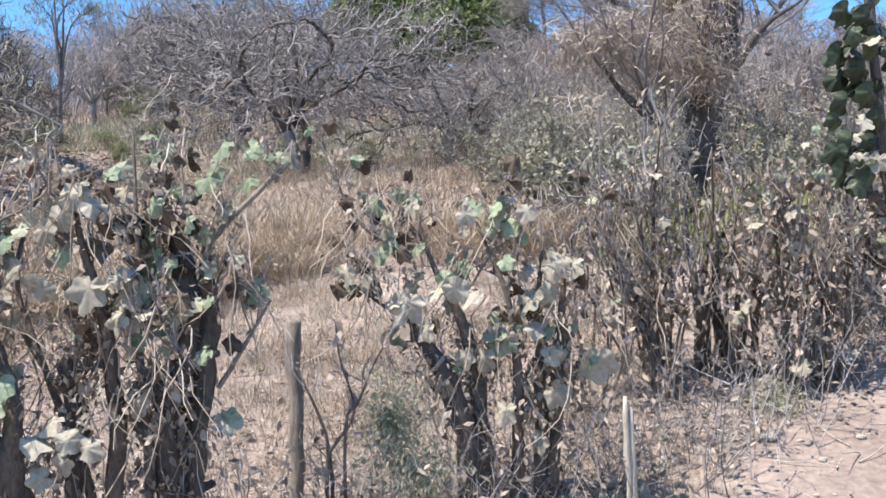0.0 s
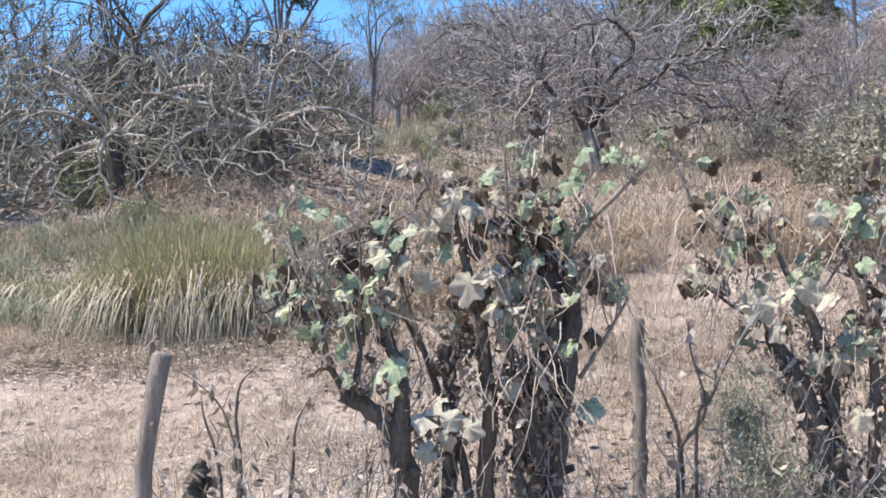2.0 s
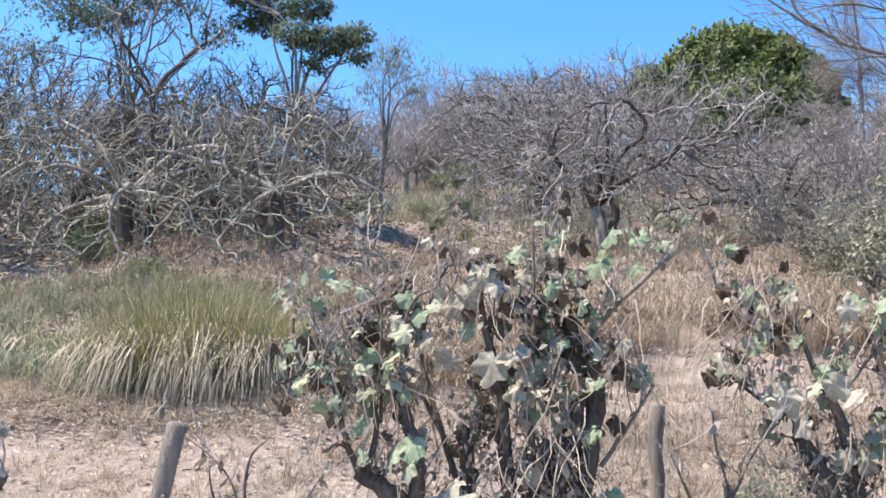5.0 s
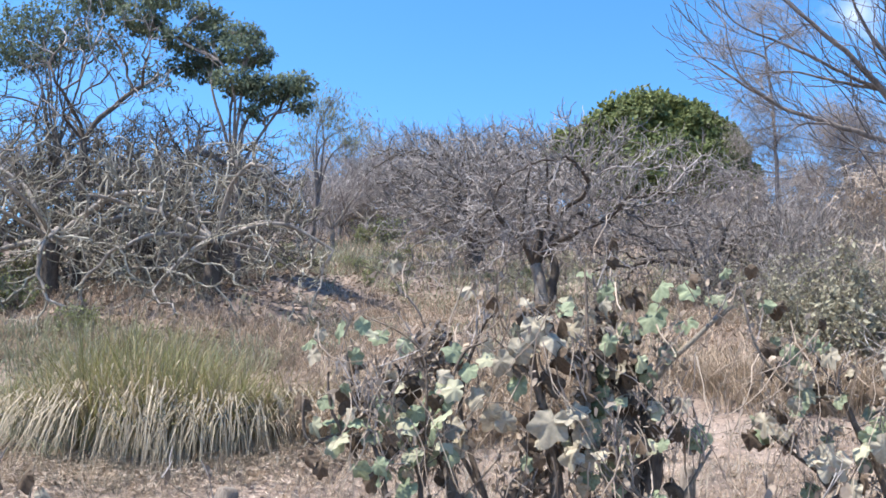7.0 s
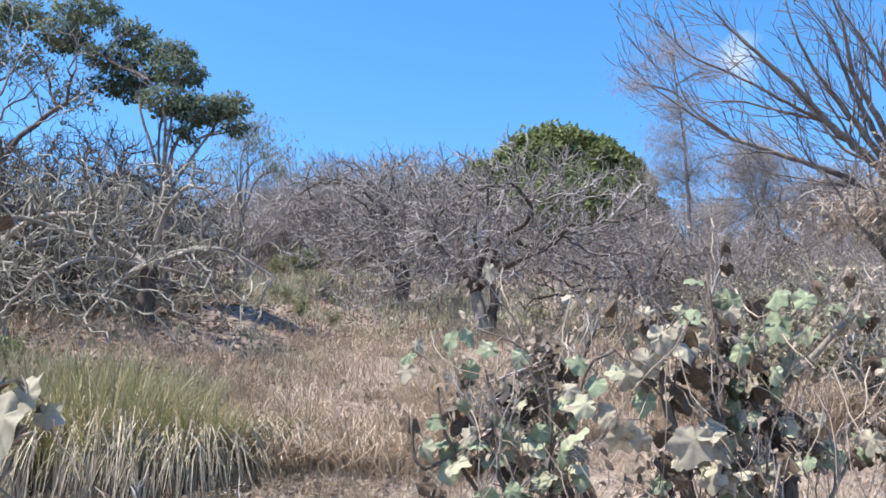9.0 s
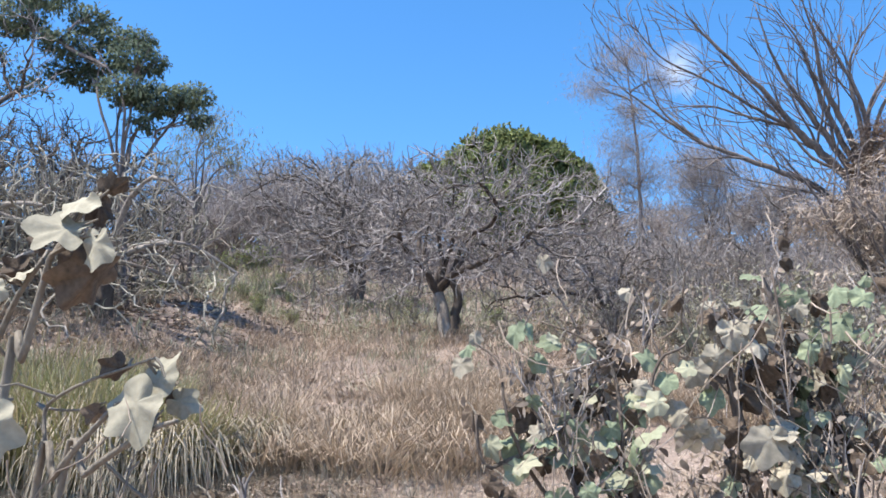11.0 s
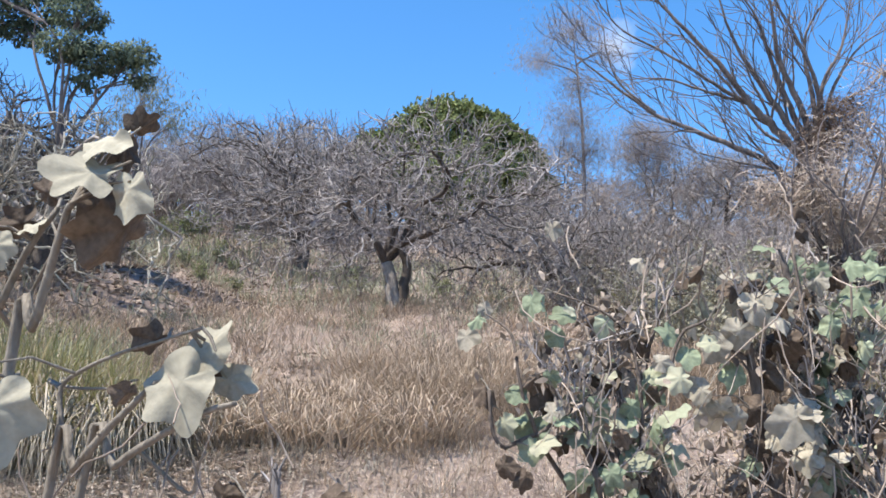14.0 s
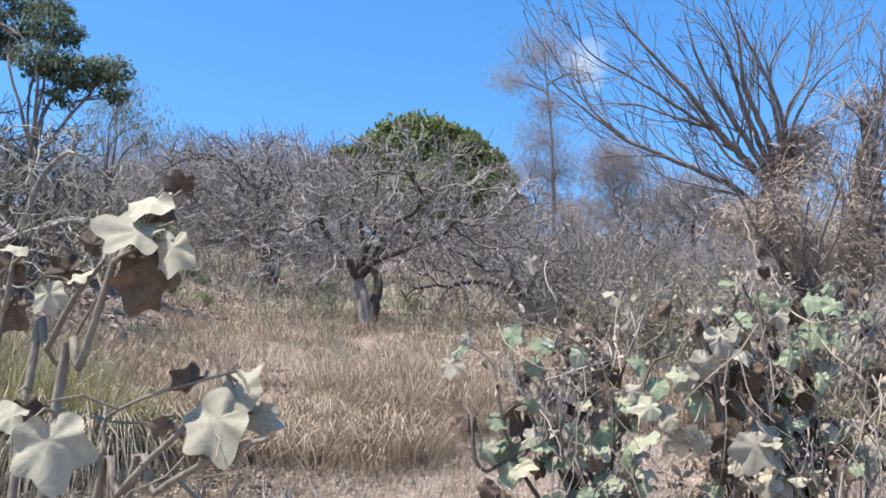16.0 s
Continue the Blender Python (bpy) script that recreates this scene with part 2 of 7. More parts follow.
class Soup:
    """Collects vertices and faces."""

    def __init__(self):
        self.v, self.f = [], []

    def tube(self, pts, radii, sides=5, cap=True):
        n, base = len(pts), len(self.v)
        ahead = (pts[1] - pts[0]).normalized()
        side = ahead.orthogonal().normalized()
        for i, p in enumerate(pts):
            d = pts[min(i + 1, n - 1)] - pts[max(i - 1, 0)]
            if d.length > 1e-9:
                ahead = d.normalized()
            side = (side - ahead * side.dot(ahead))
            side = side.normalized() if side.length > 1e-6 else ahead.orthogonal().normalized()
            other, r = ahead.cross(side), radii[i]
            for k in range(sides):
                a = 2 * math.pi * k / sides
                self.v.append(p + side * (r * math.cos(a)) + other * (r * math.sin(a)))
        for i in range(n - 1):
            for k in range(sides):
                a, b = base + i * sides + k, base + i * sides + (k + 1) % sides
                self.f.append((a, b, b + sides, a + sides))
        if cap and sides > 3:
            self.f.append(tuple(base + (n - 1) * sides + k for k in range(sides)))

    def strip(self, pts, widths, side):
        """A blade: a flat ribbon that ends in a point."""
        base, n = len(self.v), len(pts)
        for p, w in zip(pts[:-1], widths):
            self.v.append(p - side * w)
            self.v.append(p + side * w)
        self.v.append(pts[-1])
        for i in range(n - 2):
            a = base + 2 * i
            self.f.append((a, a + 1, a + 3, a + 2))
        a = base + 2 * (n - 2)
        self.f.append((a, a + 1, a + 2))

    def leaflet(self, p, tip, up, size, wide=0.45):
        """A small folded leaf of two faces."""
        base = len(self.v)
        side = tip.cross(up)
        side = side.normalized() if side.length > 1e-6 else tip.orthogonal().normalized()
        mid = p + tip * (0.5 * size) + up * (0.08 * size)
        self.v += [p, mid - side * (wide * size * 0.5) - up * (0.1 * size), p + tip * size - up * (0.12 * size), mid + side * (wide * size * 0.5) - up * (0.1 * size)]
        self.f += [(base, base + 1, base + 2), (base, base + 2, base + 3)]

    def scrap(self, rng, p, length, wide):
        """A withered leaf, curled up lengthwise, that hangs from p."""
        d, pts = (rand_way(rng) * 0.8 + Vector((0, 0, -0.8))).normalized(), [p]
        for _ in range(3):
            d = (d + rand_way(rng) * 0.55 + Vector((0, 0, -0.15))).normalized()
            pts.append(pts[-1] + d * (length / 3))
        w = length * wide
        self.strip(pts, [w * 0.4, w, w * 0.75], d.cross(rand_way(rng)).normalized())

    def mesh(self, name, mat, smooth=True):
        return mesh_of(name, self.v, self.f, mat, smooth)


def rand_way(rng):
    while True:
        v = Vector((rng.uniform(-1, 1), rng.uniform(-1, 1), rng.uniform(-1, 1)))
        if 0.05 < v.length < 1:
            return v.normalized()


def lean(rng, d, angle):
    """d turned by angle degrees to a random side."""
    s = d.cross(rand_way(rng))
    s = s.normalized() if s.length > 1e-6 else d.orthogonal().normalized()
    a = radians(angle)
    return (d * math.cos(a) + s * math.sin(a)).normalized()


def crooked(rng, p, d, length, r0, r1, segs=4, crook=0.25, rise=0.0):
    pts, radii = [Vector(p)], [r0]
    d = Vector(d).normalized()
    for i in range(segs):
        d = (d + rand_way(rng) * crook + Vector((0, 0, rise))).normalized()
        pts.append(pts[-1] + d * (length / segs))
        radii.append(r0 + (r1 - r0) * (i + 1) / segs)
    return pts, radii, d


def through_points(points, radii, per=4, wobble=0.0, rng=None):
    """A smooth curve through the given points, with radii."""
    pts = [Vector(p) for p in points]
    ext = [pts[0] * 2 - pts[1]] + pts + [pts[-1] * 2 - pts[-2]]
    out, rr = [], []
    for i in range(len(pts) - 1):
        a, b, c, d = ext[i:i + 4]
        for k in range(per):
            u = k / per
            out.append(0.5 * ((2 * b) + (c - a) * u + (2 * a - 5 * b + 4 * c - d) * u * u + (3 * b - a - 3 * c + d) * u ** 3))
            rr.append(radii[i] + (radii[i + 1] - radii[i]) * u)
    out.append(pts[-1])
    rr.append(radii[-1])
    if wobble and rng:
        for i in range(1, len(out)):
            out[i] = out[i] + rand_way(rng) * (wobble * rr[i])
    return out, rr


# ---------- ground ----------
def build_ground():
    xs = np.concatenate([np.linspace(-400, -40, 10), np.linspace(-36, -10, 27), np.linspace(-9, 7, 107), np.linspace(8, 36, 29), np.linspace(40, 400, 10)])
    ys = np.concatenate([np.linspace(-200, -8, 8), np.linspace(-6, 1, 15), np.linspace(1.3, 14, 86), np.linspace(14.5, 46, 64), np.linspace(50, 500, 12)])
    verts = [(x, y, ground_height(x, y)) for y in ys for x in xs]
    w = len(xs)
    faces = [(j * w + i, j * w + i + 1, (j + 1) * w + i + 1, (j + 1) * w + i) for j in range(len(ys) - 1) for i in range(w - 1)]
    tagged(new("ground", mesh_of("ground", verts, faces, SOIL)), "dry brown hillside soil strewn with straw and litter", "ground", kind="structure")


build_ground()


# ---------- bare trees ----------
def grow(rng, limbs, fine, p, d, length, r, level, top, spread, kids, crook, rise, twig_min=0.004):
    """Branches of one limb: the first goes to limbs, all finer ones to fine."""
    pts, radii, end = crooked(rng, p, d, length, r, max(r * 0.45, twig_min), 5 if level < 2 else (4 if level < top else 3), crook * (1.0 if level < 2 else 1.35), rise)
    (limbs if level == 0 else fine).append((pts, radii, level))
    if level >= top:
        return
    for k in range(kids[level]):
        u = 0.22 + 0.78 * (k + rng.random()) / kids[level]
        i = min(int(u * (len(pts) - 1)), len(pts) - 2)
        f = u * (len(pts) - 1) - i
        q = pts[i].lerp(pts[i + 1], min(f, 1.0))
        way = lean(rng, (pts[i + 1] - pts[i]).normalized(), rng.uniform(spread * 0.6, spread * 1.3))
        grow(rng, limbs, fine, q, way, length * rng.uniform(0.42, 0.72), max(radii[i] * rng.uniform(0.45, 0.68), twig_min), level + 1, top, spread, kids, crook, rise, twig_min)


def bare_tree(name, label, base, size_x, size_y, height, seed, trunk_r=0.17, fork=0.28, limbs_n=8, kids=(5, 4, 4), tilt=58, rise=0.05, crook=0.26, group="", trunk_mat=None, twig_mat=None, sunk=0.12, shift=(0, 0), forks=1, trunk_lean=(0.0, 0.0), twig_min=0.008, limb_mat=None, droop=0.35):
    """A leafless tree: trunk, main limbs and a crown of twigs, stretched to the given crown size."""
    rng = random.Random(seed)
    root = thing(name, label, "tree", group, where=base)
    fork_z = height * fork
    trunk_pts, trunk_rr = through_points([(0, 0, -sunk), (trunk_lean[0] * 0.4, trunk_lean[1] * 0.4, fork_z * 0.5), (trunk_lean[0], trunk_lean[1], fork_z * 1.05)], [trunk_r * 1.25, trunk_r, trunk_r * 0.95], 3, 0.12, rng)
    s = Soup()
    s.tube(trunk_pts, trunk_rr, 9)
    part_mesh("trunk", s.mesh("trunk", trunk_mat or BARK_GREY), root)
    limbs, fine = [], []
    for k in range(limbs_n):
        a = 2 * math.pi * (k + rng.uniform(-0.3, 0.3)) / limbs_n
        t = radians(tilt * (0.35 + 0.9 * ((k * 0.618) % 1.0)))
        d = Vector((math.cos(a) * math.sin(t), math.sin(a) * math.sin(t), math.cos(t)))
        start = trunk_pts[-1] + Vector((0, 0, -rng.uniform(0.02, 0.25) * fork_z))
        grow(rng, limbs, fine, start, d, 1.0 * (height - fork_z) * rng.uniform(0.55, 0.8), trunk_r * rng.uniform(0.42, 0.62), 0, len(kids), 42, kids, crook, rise, twig_min)
    origin = trunk_pts[-1]
    lo = [min(p[i] for pts, _, _ in fine for p in pts) for i in range(3)]
    hi = [max(p[i] for pts, _, _ in fine for p in pts) for i in range(3)]
    f = (size_x / (hi[0] - lo[0]), size_y / (hi[1] - lo[1]), (height - origin.z) / (hi[2] - origin.z))

    def fit(p):
        q = p - origin
        u = max(0.0, min(1.0, (Vector((q.x, q.y)).length) / (0.4 * size_x)))
        return Vector((q.x * f[0] + shift[0] * u, q.y * f[1] + shift[1] * u, q.z * (f[2] if q.z > 0 else droop))) + origin

    for pts, radii, _ in limbs:
        s = Soup()
        s.tube([fit(p) for p in pts], radii, 7)
        part_mesh("limb", s.mesh("limb", limb_mat or trunk_mat or BARK_GREY), root)
    s = Soup()
    for pts, radii, level in fine:
        s.tube([fit(p) for p in pts], radii, 5 if level == 1 else (4 if level == 2 else 3), False)
    part_mesh("crown", s.mesh("crown", twig_mat or BARK_TWIG), root, kind="stuff")
    return root


def branching(rng, start, parent, goals, step, reach, kill, jitter, up):
    """Twig by twig, off the first limbs, towards the goals that fill a crown: nodes, and the parent of each."""
    nodes, parent = [np.array(p) for p in start], list(parent)
    kids = [parent.count(i) for i in range(len(nodes))]
    goals = np.array(goals)
    near, dist = np.zeros(len(goals), int), np.full(len(goals), 1e9)
    fresh = range(len(nodes))
    for turn in range(90):
        for i in fresh:
            d = np.linalg.norm(goals - nodes[i], axis=1)
            closer = d < dist
            dist[closer], near[closer] = d[closer], i
        keep = dist > kill
        goals, near, dist = goals[keep], near[keep], dist[keep]
        pull = (dist < reach) if turn > 3 else (dist < 1e8)
        if not pull.any():
            break
        way = (goals[pull] - np.array([nodes[i] for i in near[pull]])) / dist[pull][:, None]
        total = {}
        for i, w in zip(near[pull].tolist(), way):
            total[i] = total.get(i, 0) + w
        first = len(nodes)
        for i, w in total.items():
            if kids[i] >= 3:
                continue
            w = w / (np.linalg.norm(w) + 1e-9) + jitter * np.array(rand_way(rng)) + np.array((0, 0, up))
            nodes.append(nodes[i] + w / np.linalg.norm(w) * step)
            parent.append(i)
            kids.append(0)
            kids[i] += 1
        fresh = range(first, len(nodes))
        if first == len(nodes):
            break
    return nodes, parent


def orchard_tree(name, label, base, size, height, seed, trunk_r=0.13, fork=0.25, goals_n=420, step=0.13, jitter=0.55, up=0.04, skirt=0.3, thin=0.008, twig=0.26, per_node=1.5, shift=(0, 0), trunk_lean=(0, 0), group="", trunk_mat=None, limb_mat=None, twig_mat=None, hollow=0.35, flat=0.62, sunk=0.12, upright=0.5, arms=6, arm_r=0.034, arm_up=(25, 60), sag=0.03, arm_crook=0.22, twin=None, leaves=0, bias=0.75):
    """A leafless tree whose crooked limbs fill a low, wide dome: trunk, main limbs and the crown of twigs."""
    rng = random.Random(seed)
    root = thing(name, label, "tree", group, where=base)
    fork_z = height * fork
    trunk, trunk_rr = through_points([(0, 0, -sunk), (trunk_lean[0] * 0.4, trunk_lean[1] * 0.4, fork_z * 0.55), (trunk_lean[0], trunk_lean[1], fork_z)], [trunk_r * 1.3, trunk_r, trunk_r * 0.95], 4, 0.14, rng)
    goals = []
    while len(goals) < goals_n:
        a, r = rng.uniform(0, 2 * math.pi), math.sqrt(rng.random())
        lump = 1 + 0.22 * noise.noise((math.cos(a) * 1.6 + seed, math.sin(a) * 1.6, 0))
        top = height * (flat + (1 - flat) * math.sqrt(max(0.0, 1 - r * r))) * (1 + 0.16 * noise.noise((math.cos(a) * r * 3, math.sin(a) * r * 3, seed)))
        low = fork_z * 1.15 + (height * skirt * -1) * r * r + hollow * height * (1 - r) * 0.5
        z = low + (top - low) * rng.random() ** bias
        gx, gy = 0.5 * size[0] * r * lump * math.cos(a) + shift[0] * r, 0.5 * size[1] * r * lump * math.sin(a) + shift[1] * r
        goals.append((gx, gy, max(z, ground_height(base[0] + gx, base[1] + gy) - base[2] + 0.08)))
    start, links, bough = [trunk[-2], trunk[-1]], [-1, 0], {}
    for k in range(arms):
        a, el = 2 * math.pi * (k + rng.uniform(-0.3, 0.3)) / arms, radians(rng.uniform(*arm_up))
        d = Vector((math.cos(a) * math.cos(el), math.sin(a) * math.cos(el), math.sin(el)))
        span = rng.uniform(0.6, 0.95) * 0.5 * math.hypot(size[0] * math.cos(a), size[1] * math.sin(a))
        p, last, bend = Vector(start[1]), 1, Vector()
        for j in range(max(4, int(1.15 * span / step))):
            bend = bend * 0.6 + rand_way(rng) * arm_crook
            d = (d + bend * 0.5 + Vector((0, 0, -sag))).normalized()
            p = p + d * step
            if p.z < ground_height(base[0] + p.x, base[1] + p.y) - base[2] + 0.1 or p.z > height * 0.85:
                break
            start.append(p.copy())
            links.append(last)
            last = len(start) - 1
            bough[last] = arm_r * rng.uniform(0.85, 1.15) * max(0.25, 1 - 0.8 * j * step / span)
    nodes, parent = branching(rng, start, links, goals, step, step * 7, step * 1.35, jitter, up)
    n = len(nodes)
    load, main = [0.0] * n, [-1] * n
    for i in range(n - 1, -1, -1):
        load[i] = max(load[i], thin ** 2.2)
        if parent[i] >= 0:
            p = parent[i]
            if main[p] < 0 or load[i] > load[main[p]]:
                main[p] = i
            load[p] += load[i]
    full = load[0] ** (1 / 2.2)
    rad = [thin + (trunk_r * 0.9 - thin) * max(0.0, (l ** (1 / 2.2) - thin) / (full - thin)) for l in load]
    for i, r in bough.items():
        rad[i] = max(rad[i], r)
    s = Soup()
    s.tube(trunk, trunk_rr, 10)
    part_mesh("trunk", s.mesh("trunk", trunk_mat or BARK_GREY), root)
    if twin:
        s = Soup()
        s.tube(*through_points([(twin[0] * 0.5, twin[1] - 0.05, -sunk), (twin[0] * 0.8, twin[1], fork_z * 0.55), (twin[0], twin[1], fork_z), start[4]], [trunk_r * 1.0, trunk_r * 0.8, trunk_r * 0.7, trunk_r * 0.45], 4, 0.25, rng), 9)
        part_mesh("trunk", s.mesh("trunk", limb_mat or BARK_DARK), root)
    fine, limbs = Soup(), 0
    starts = [i for i in range(n) if parent[i] < 0 or main[parent[i]] != i]
    starts.sort(key=lambda i: -rad[i])
    for i in starts:
        chain = [parent[i]] if parent[i] >= 0 else []
        while i >= 0:
            chain.append(i)
            i = main[i]
        pts = [Vector(nodes[k]) for k in chain]
        if len(pts) < 2:
            continue
        rr = [min(rad[k], rad[chain[1]] * 1.1) for k in chain]
        rr[-1] *= 0.6
        if limbs < arms + 8 and rad[chain[1]] > 2.4 * thin:
            limbs += 1
            s = Soup()
            s.tube(pts, rr, 7)
            part_mesh("limb", s.mesh("limb", limb_mat or trunk_mat or BARK_GREY), root)
        else:
            fine.tube(pts, rr, 5 if rr[0] > 2.5 * thin else 4, False)
    for i in range(2, n):
        if rad[i] > 3.5 * thin:
            continue
        for _ in range(int(per_node + rng.random())):
            d = Vector(nodes[i] - nodes[parent[i]]).normalized()
            d = (lean(rng, d, rng.uniform(25, 75)) + Vector((0, 0, upright))).normalized()
            pts, rr, _ = crooked(rng, Vector(nodes[i]), d, twig * rng.uniform(0.4, 1.4), thin * 0.85, thin * 0.5, 4, 0.42, 0.05)
            fine.tube(pts, rr, 3, False)
    part_mesh("crown", fine.mesh("crown", twig_mat or BARK_TWIG), root, "tangle of crooked twigs", kind="stuff")
    if leaves:
        s = Soup()
        for _ in range(leaves):
            p = Vector(nodes[rng.randrange(n // 3, n)])
            if noise.noise(p * 0.9 + Vector((seed, 0, 0))) > rng.uniform(-0.3, 0.3):
                s.leaflet(p + rand_way(rng) * 0.12, (rand_way(rng) + Vector((0, 0, -0.3))).normalized(), (rand_way(rng) + Vector((0, 0, 0.8))).normalized(), rng.uniform(0.03, 0.075), 0.5)
        part_mesh("foliage", s.mesh("foliage", FEATHER_GREEN, False), root, "sparse small olive leaves", kind="stuff")
    return root


def on_ground(x, y, sink=0.0):
    return (x, y, ground_height(x, y) - sink)


ORCHARD = "bare orchard trees on the slope"
LOW = dict(trunk_mat=BARK_DARK, limb_mat=BARK_GREY, twig_mat=BARK_LICHEN, group=ORCHARD)
SPRAWL = dict(arm_up=(5, 52), sag=0.06, arm_crook=0.2, arms=9, arm_r=0.036, bias=1.25, **LOW)
# trees behind: the shade between branches is in their twig colour
BEHIND = dict(arm_up=(10, 55), sag=0.04, arm_crook=0.25, arms=7, arm_r=0.036, trunk_mat=BARK_DARK, limb_mat=BARK_MID, twig_mat=BARK_GAP_SHADE, group=ORCHARD)
TWISTED = dict(arm_up=(22, 62), sag=0.015, arm_crook=0.34, arms=7, arm_r=0.042, limb_mat=BARK_DARK, group=ORCHARD)
orchard_tree("bare_tree", "low spreading leafless grey fruit tree with a pale twisted trunk", on_ground(-3.5, 15.8), (5.3, 4.4), 2.85, 11, 0.1, 0.25, 1600, 0.115, 0.5, 0.1, skirt=0.3, thin=0.009, per_node=1.8, shift=(0.3, 0), trunk_lean=(-0.16, 0.05), trunk_mat=BARK_GREY, flat=0.7, hollow=0.1, twin=(0.17, 0.05), **dict(TWISTED, arms=9, arm_up=(28, 74), arm_r=0.046, sag=0.0))
orchard_tree("bare_tree", "low leafless grey tree with a dark trunk and dome of twigs", on_ground(-6.3, 22.2), (4.8, 4.4), 3.45, 12, 0.15, 0.22, 1400, 0.14, 0.5, 0.1, skirt=0.1, thin=0.009, per_node=1.7, twig=0.24, shift=(-0.4, 0), trunk_mat=BARK_DARK, flat=0.74, hollow=0.1, twin=(0.2, 0.1), **dict(TWISTED, arms=8, arm_up=(28, 72), sag=0.0))
orchard_tree("bare_tree", "sprawling leafless tree with a dark trunk and low drooping grey branches", on_ground(-7.55, 12.3), (3.8, 3.4), 2.3, 13, 0.12, 0.32, 620, 0.13, 0.42, skirt=0.85, thin=0.0096, per_node=1.0, upright=0.05, twig=0.3, hollow=-0.2, shift=(-0.45, 0), **SPRAWL)
orchard_tree("bare_tree", "sprawling leafless grey tree with tangled branches", on_ground(-9.9, 11.9), (5.0, 3.6), 2.5, 14, 0.12, 0.32, 620, 0.13, 0.42, skirt=0.85, thin=0.0096, per_node=1.0, upright=0.05, twig=0.3, hollow=-0.2, leaves=900, **SPRAWL)
orchard_tree("bare_tree", "leafless tree with long crooked low limbs over bare soil", on_ground(-12.7, 11.2), (5.6, 3.4), 2.7, 15, 0.13, 0.26, 620, 0.13, 0.42, skirt=0.7, thin=0.0096, per_node=1.0, upright=0.05, twig=0.3, hollow=-0.1, leaves=900, **SPRAWL)
orchard_tree("bare_tree", "slender leafless tree with a dark forked crooked trunk", on_ground(-9.75, 12.3), (2.6, 2.0), 4.6, 16, 0.058, 0.5, 150, 0.15, 0.45, skirt=0.0, thin=0.0075, per_node=0.8, trunk_lean=(-0.12, 0), trunk_mat=BARK_DARK, limb_mat=BARK_DARK, twig_mat=BARK_TWIG, group=ORCHARD, flat=0.7, arms=5, arm_r=0.024, arm_up=(45, 80), arm_crook=0.4)
orchard_tree("bare_tree", "leafless orchard tree on the slope beside the thicket", on_ground(4.6, 27.0), (5.0, 4.2), 3.5, 17, 0.13, 0.22, 700, 0.14, 0.5, skirt=0.2, thin=0.0095, per_node=1.2, trunk_mat=BARK_DARK, **TWISTED)
orchard_tree("bare_tree", "sprawling leafless tree with pale tangled branches near the ground", on_ground(-9.35, 13.4), (3.9, 3.0), 2.6, 18, 0.12, 0.3, 700, 0.11, 0.45, skirt=0.6, thin=0.008, per_node=1.2, upright=0.2, hollow=-0.2, **BEHIND)
orchard_tree("bare_tree", "leafless tree with a mass of crooked twigs above the sprawling ones", on_ground(-12.6, 13.9), (5.6, 4.0), 3.5, 19, 0.13, 0.24, 1150, 0.12, 0.45, skirt=0.45, thin=0.0085, per_node=1.4, hollow=-0.1, leaves=1400, **BEHIND)
orchard_tree("bare_tree", "leafless tree with dense crooked twigs behind the sprawling ones", on_ground(-10.4, 15.0), (5.4, 3.6), 3.0, 20, 0.13, 0.24, 1100, 0.12, 0.45, skirt=0.5, thin=0.0085, per_node=1.4, hollow=-0.1, leaves=700, **BEHIND)
orchard_tree("bare_tree", "low leafless tree with dense crooked twigs beside the green weeds", on_ground(-10.2, 17.4), (4.2, 3.6), 2.2, 23, 0.12, 0.24, 900, 0.12, 0.5, skirt=0.5, thin=0.0085, per_node=1.4, hollow=-0.1, **BEHIND)
orchard_tree("bare_tree", "tall leafless tree with dense tangled grey twigs", on_ground(-15.4, 13.0), (5.8, 4.0), 4.2, 29, 0.13, 0.24, 1400, 0.125, 0.45, skirt=0.45, thin=0.0085, per_node=1.4, hollow=-0.1, leaves=1800, **BEHIND)
orchard_tree("bare_tree", "leafless grey tree that fills the gap between the dark trunks", on_ground(-8.0, 27.5), (6.0, 4.6), 3.4, 30, 0.15, 0.3, 1000, 0.15, 0.5, 0.1, skirt=-0.05, thin=0.0095, per_node=1.5, twig=0.36, trunk_mat=BARK_DARK, flat=0.78, **TWISTED)
orchard_tree("bare_tree", "leafless tree with pale crooked branches low over the dry soil", on_ground(-0.9, 17.0), (4.2, 3.0), 1.6, 31, 0.09, 0.24, 620, 0.11, 0.45, skirt=0.5, thin=0.007, per_node=1.3, trunk_mat=BARK_MID, hollow=-0.1, **TWISTED)
orchard_tree("bare_tree", "leafless tree with grey-green lichen on its dense crooked twigs", on_ground(-13.35, 11.4), (4.8, 3.4), 4.1, 32, 0.13, 0.3, 1150, 0.12, 0.45, skirt=0.2, thin=0.0085, per_node=1.4, hollow=-0.1, leaves=1800, **SPRAWL)
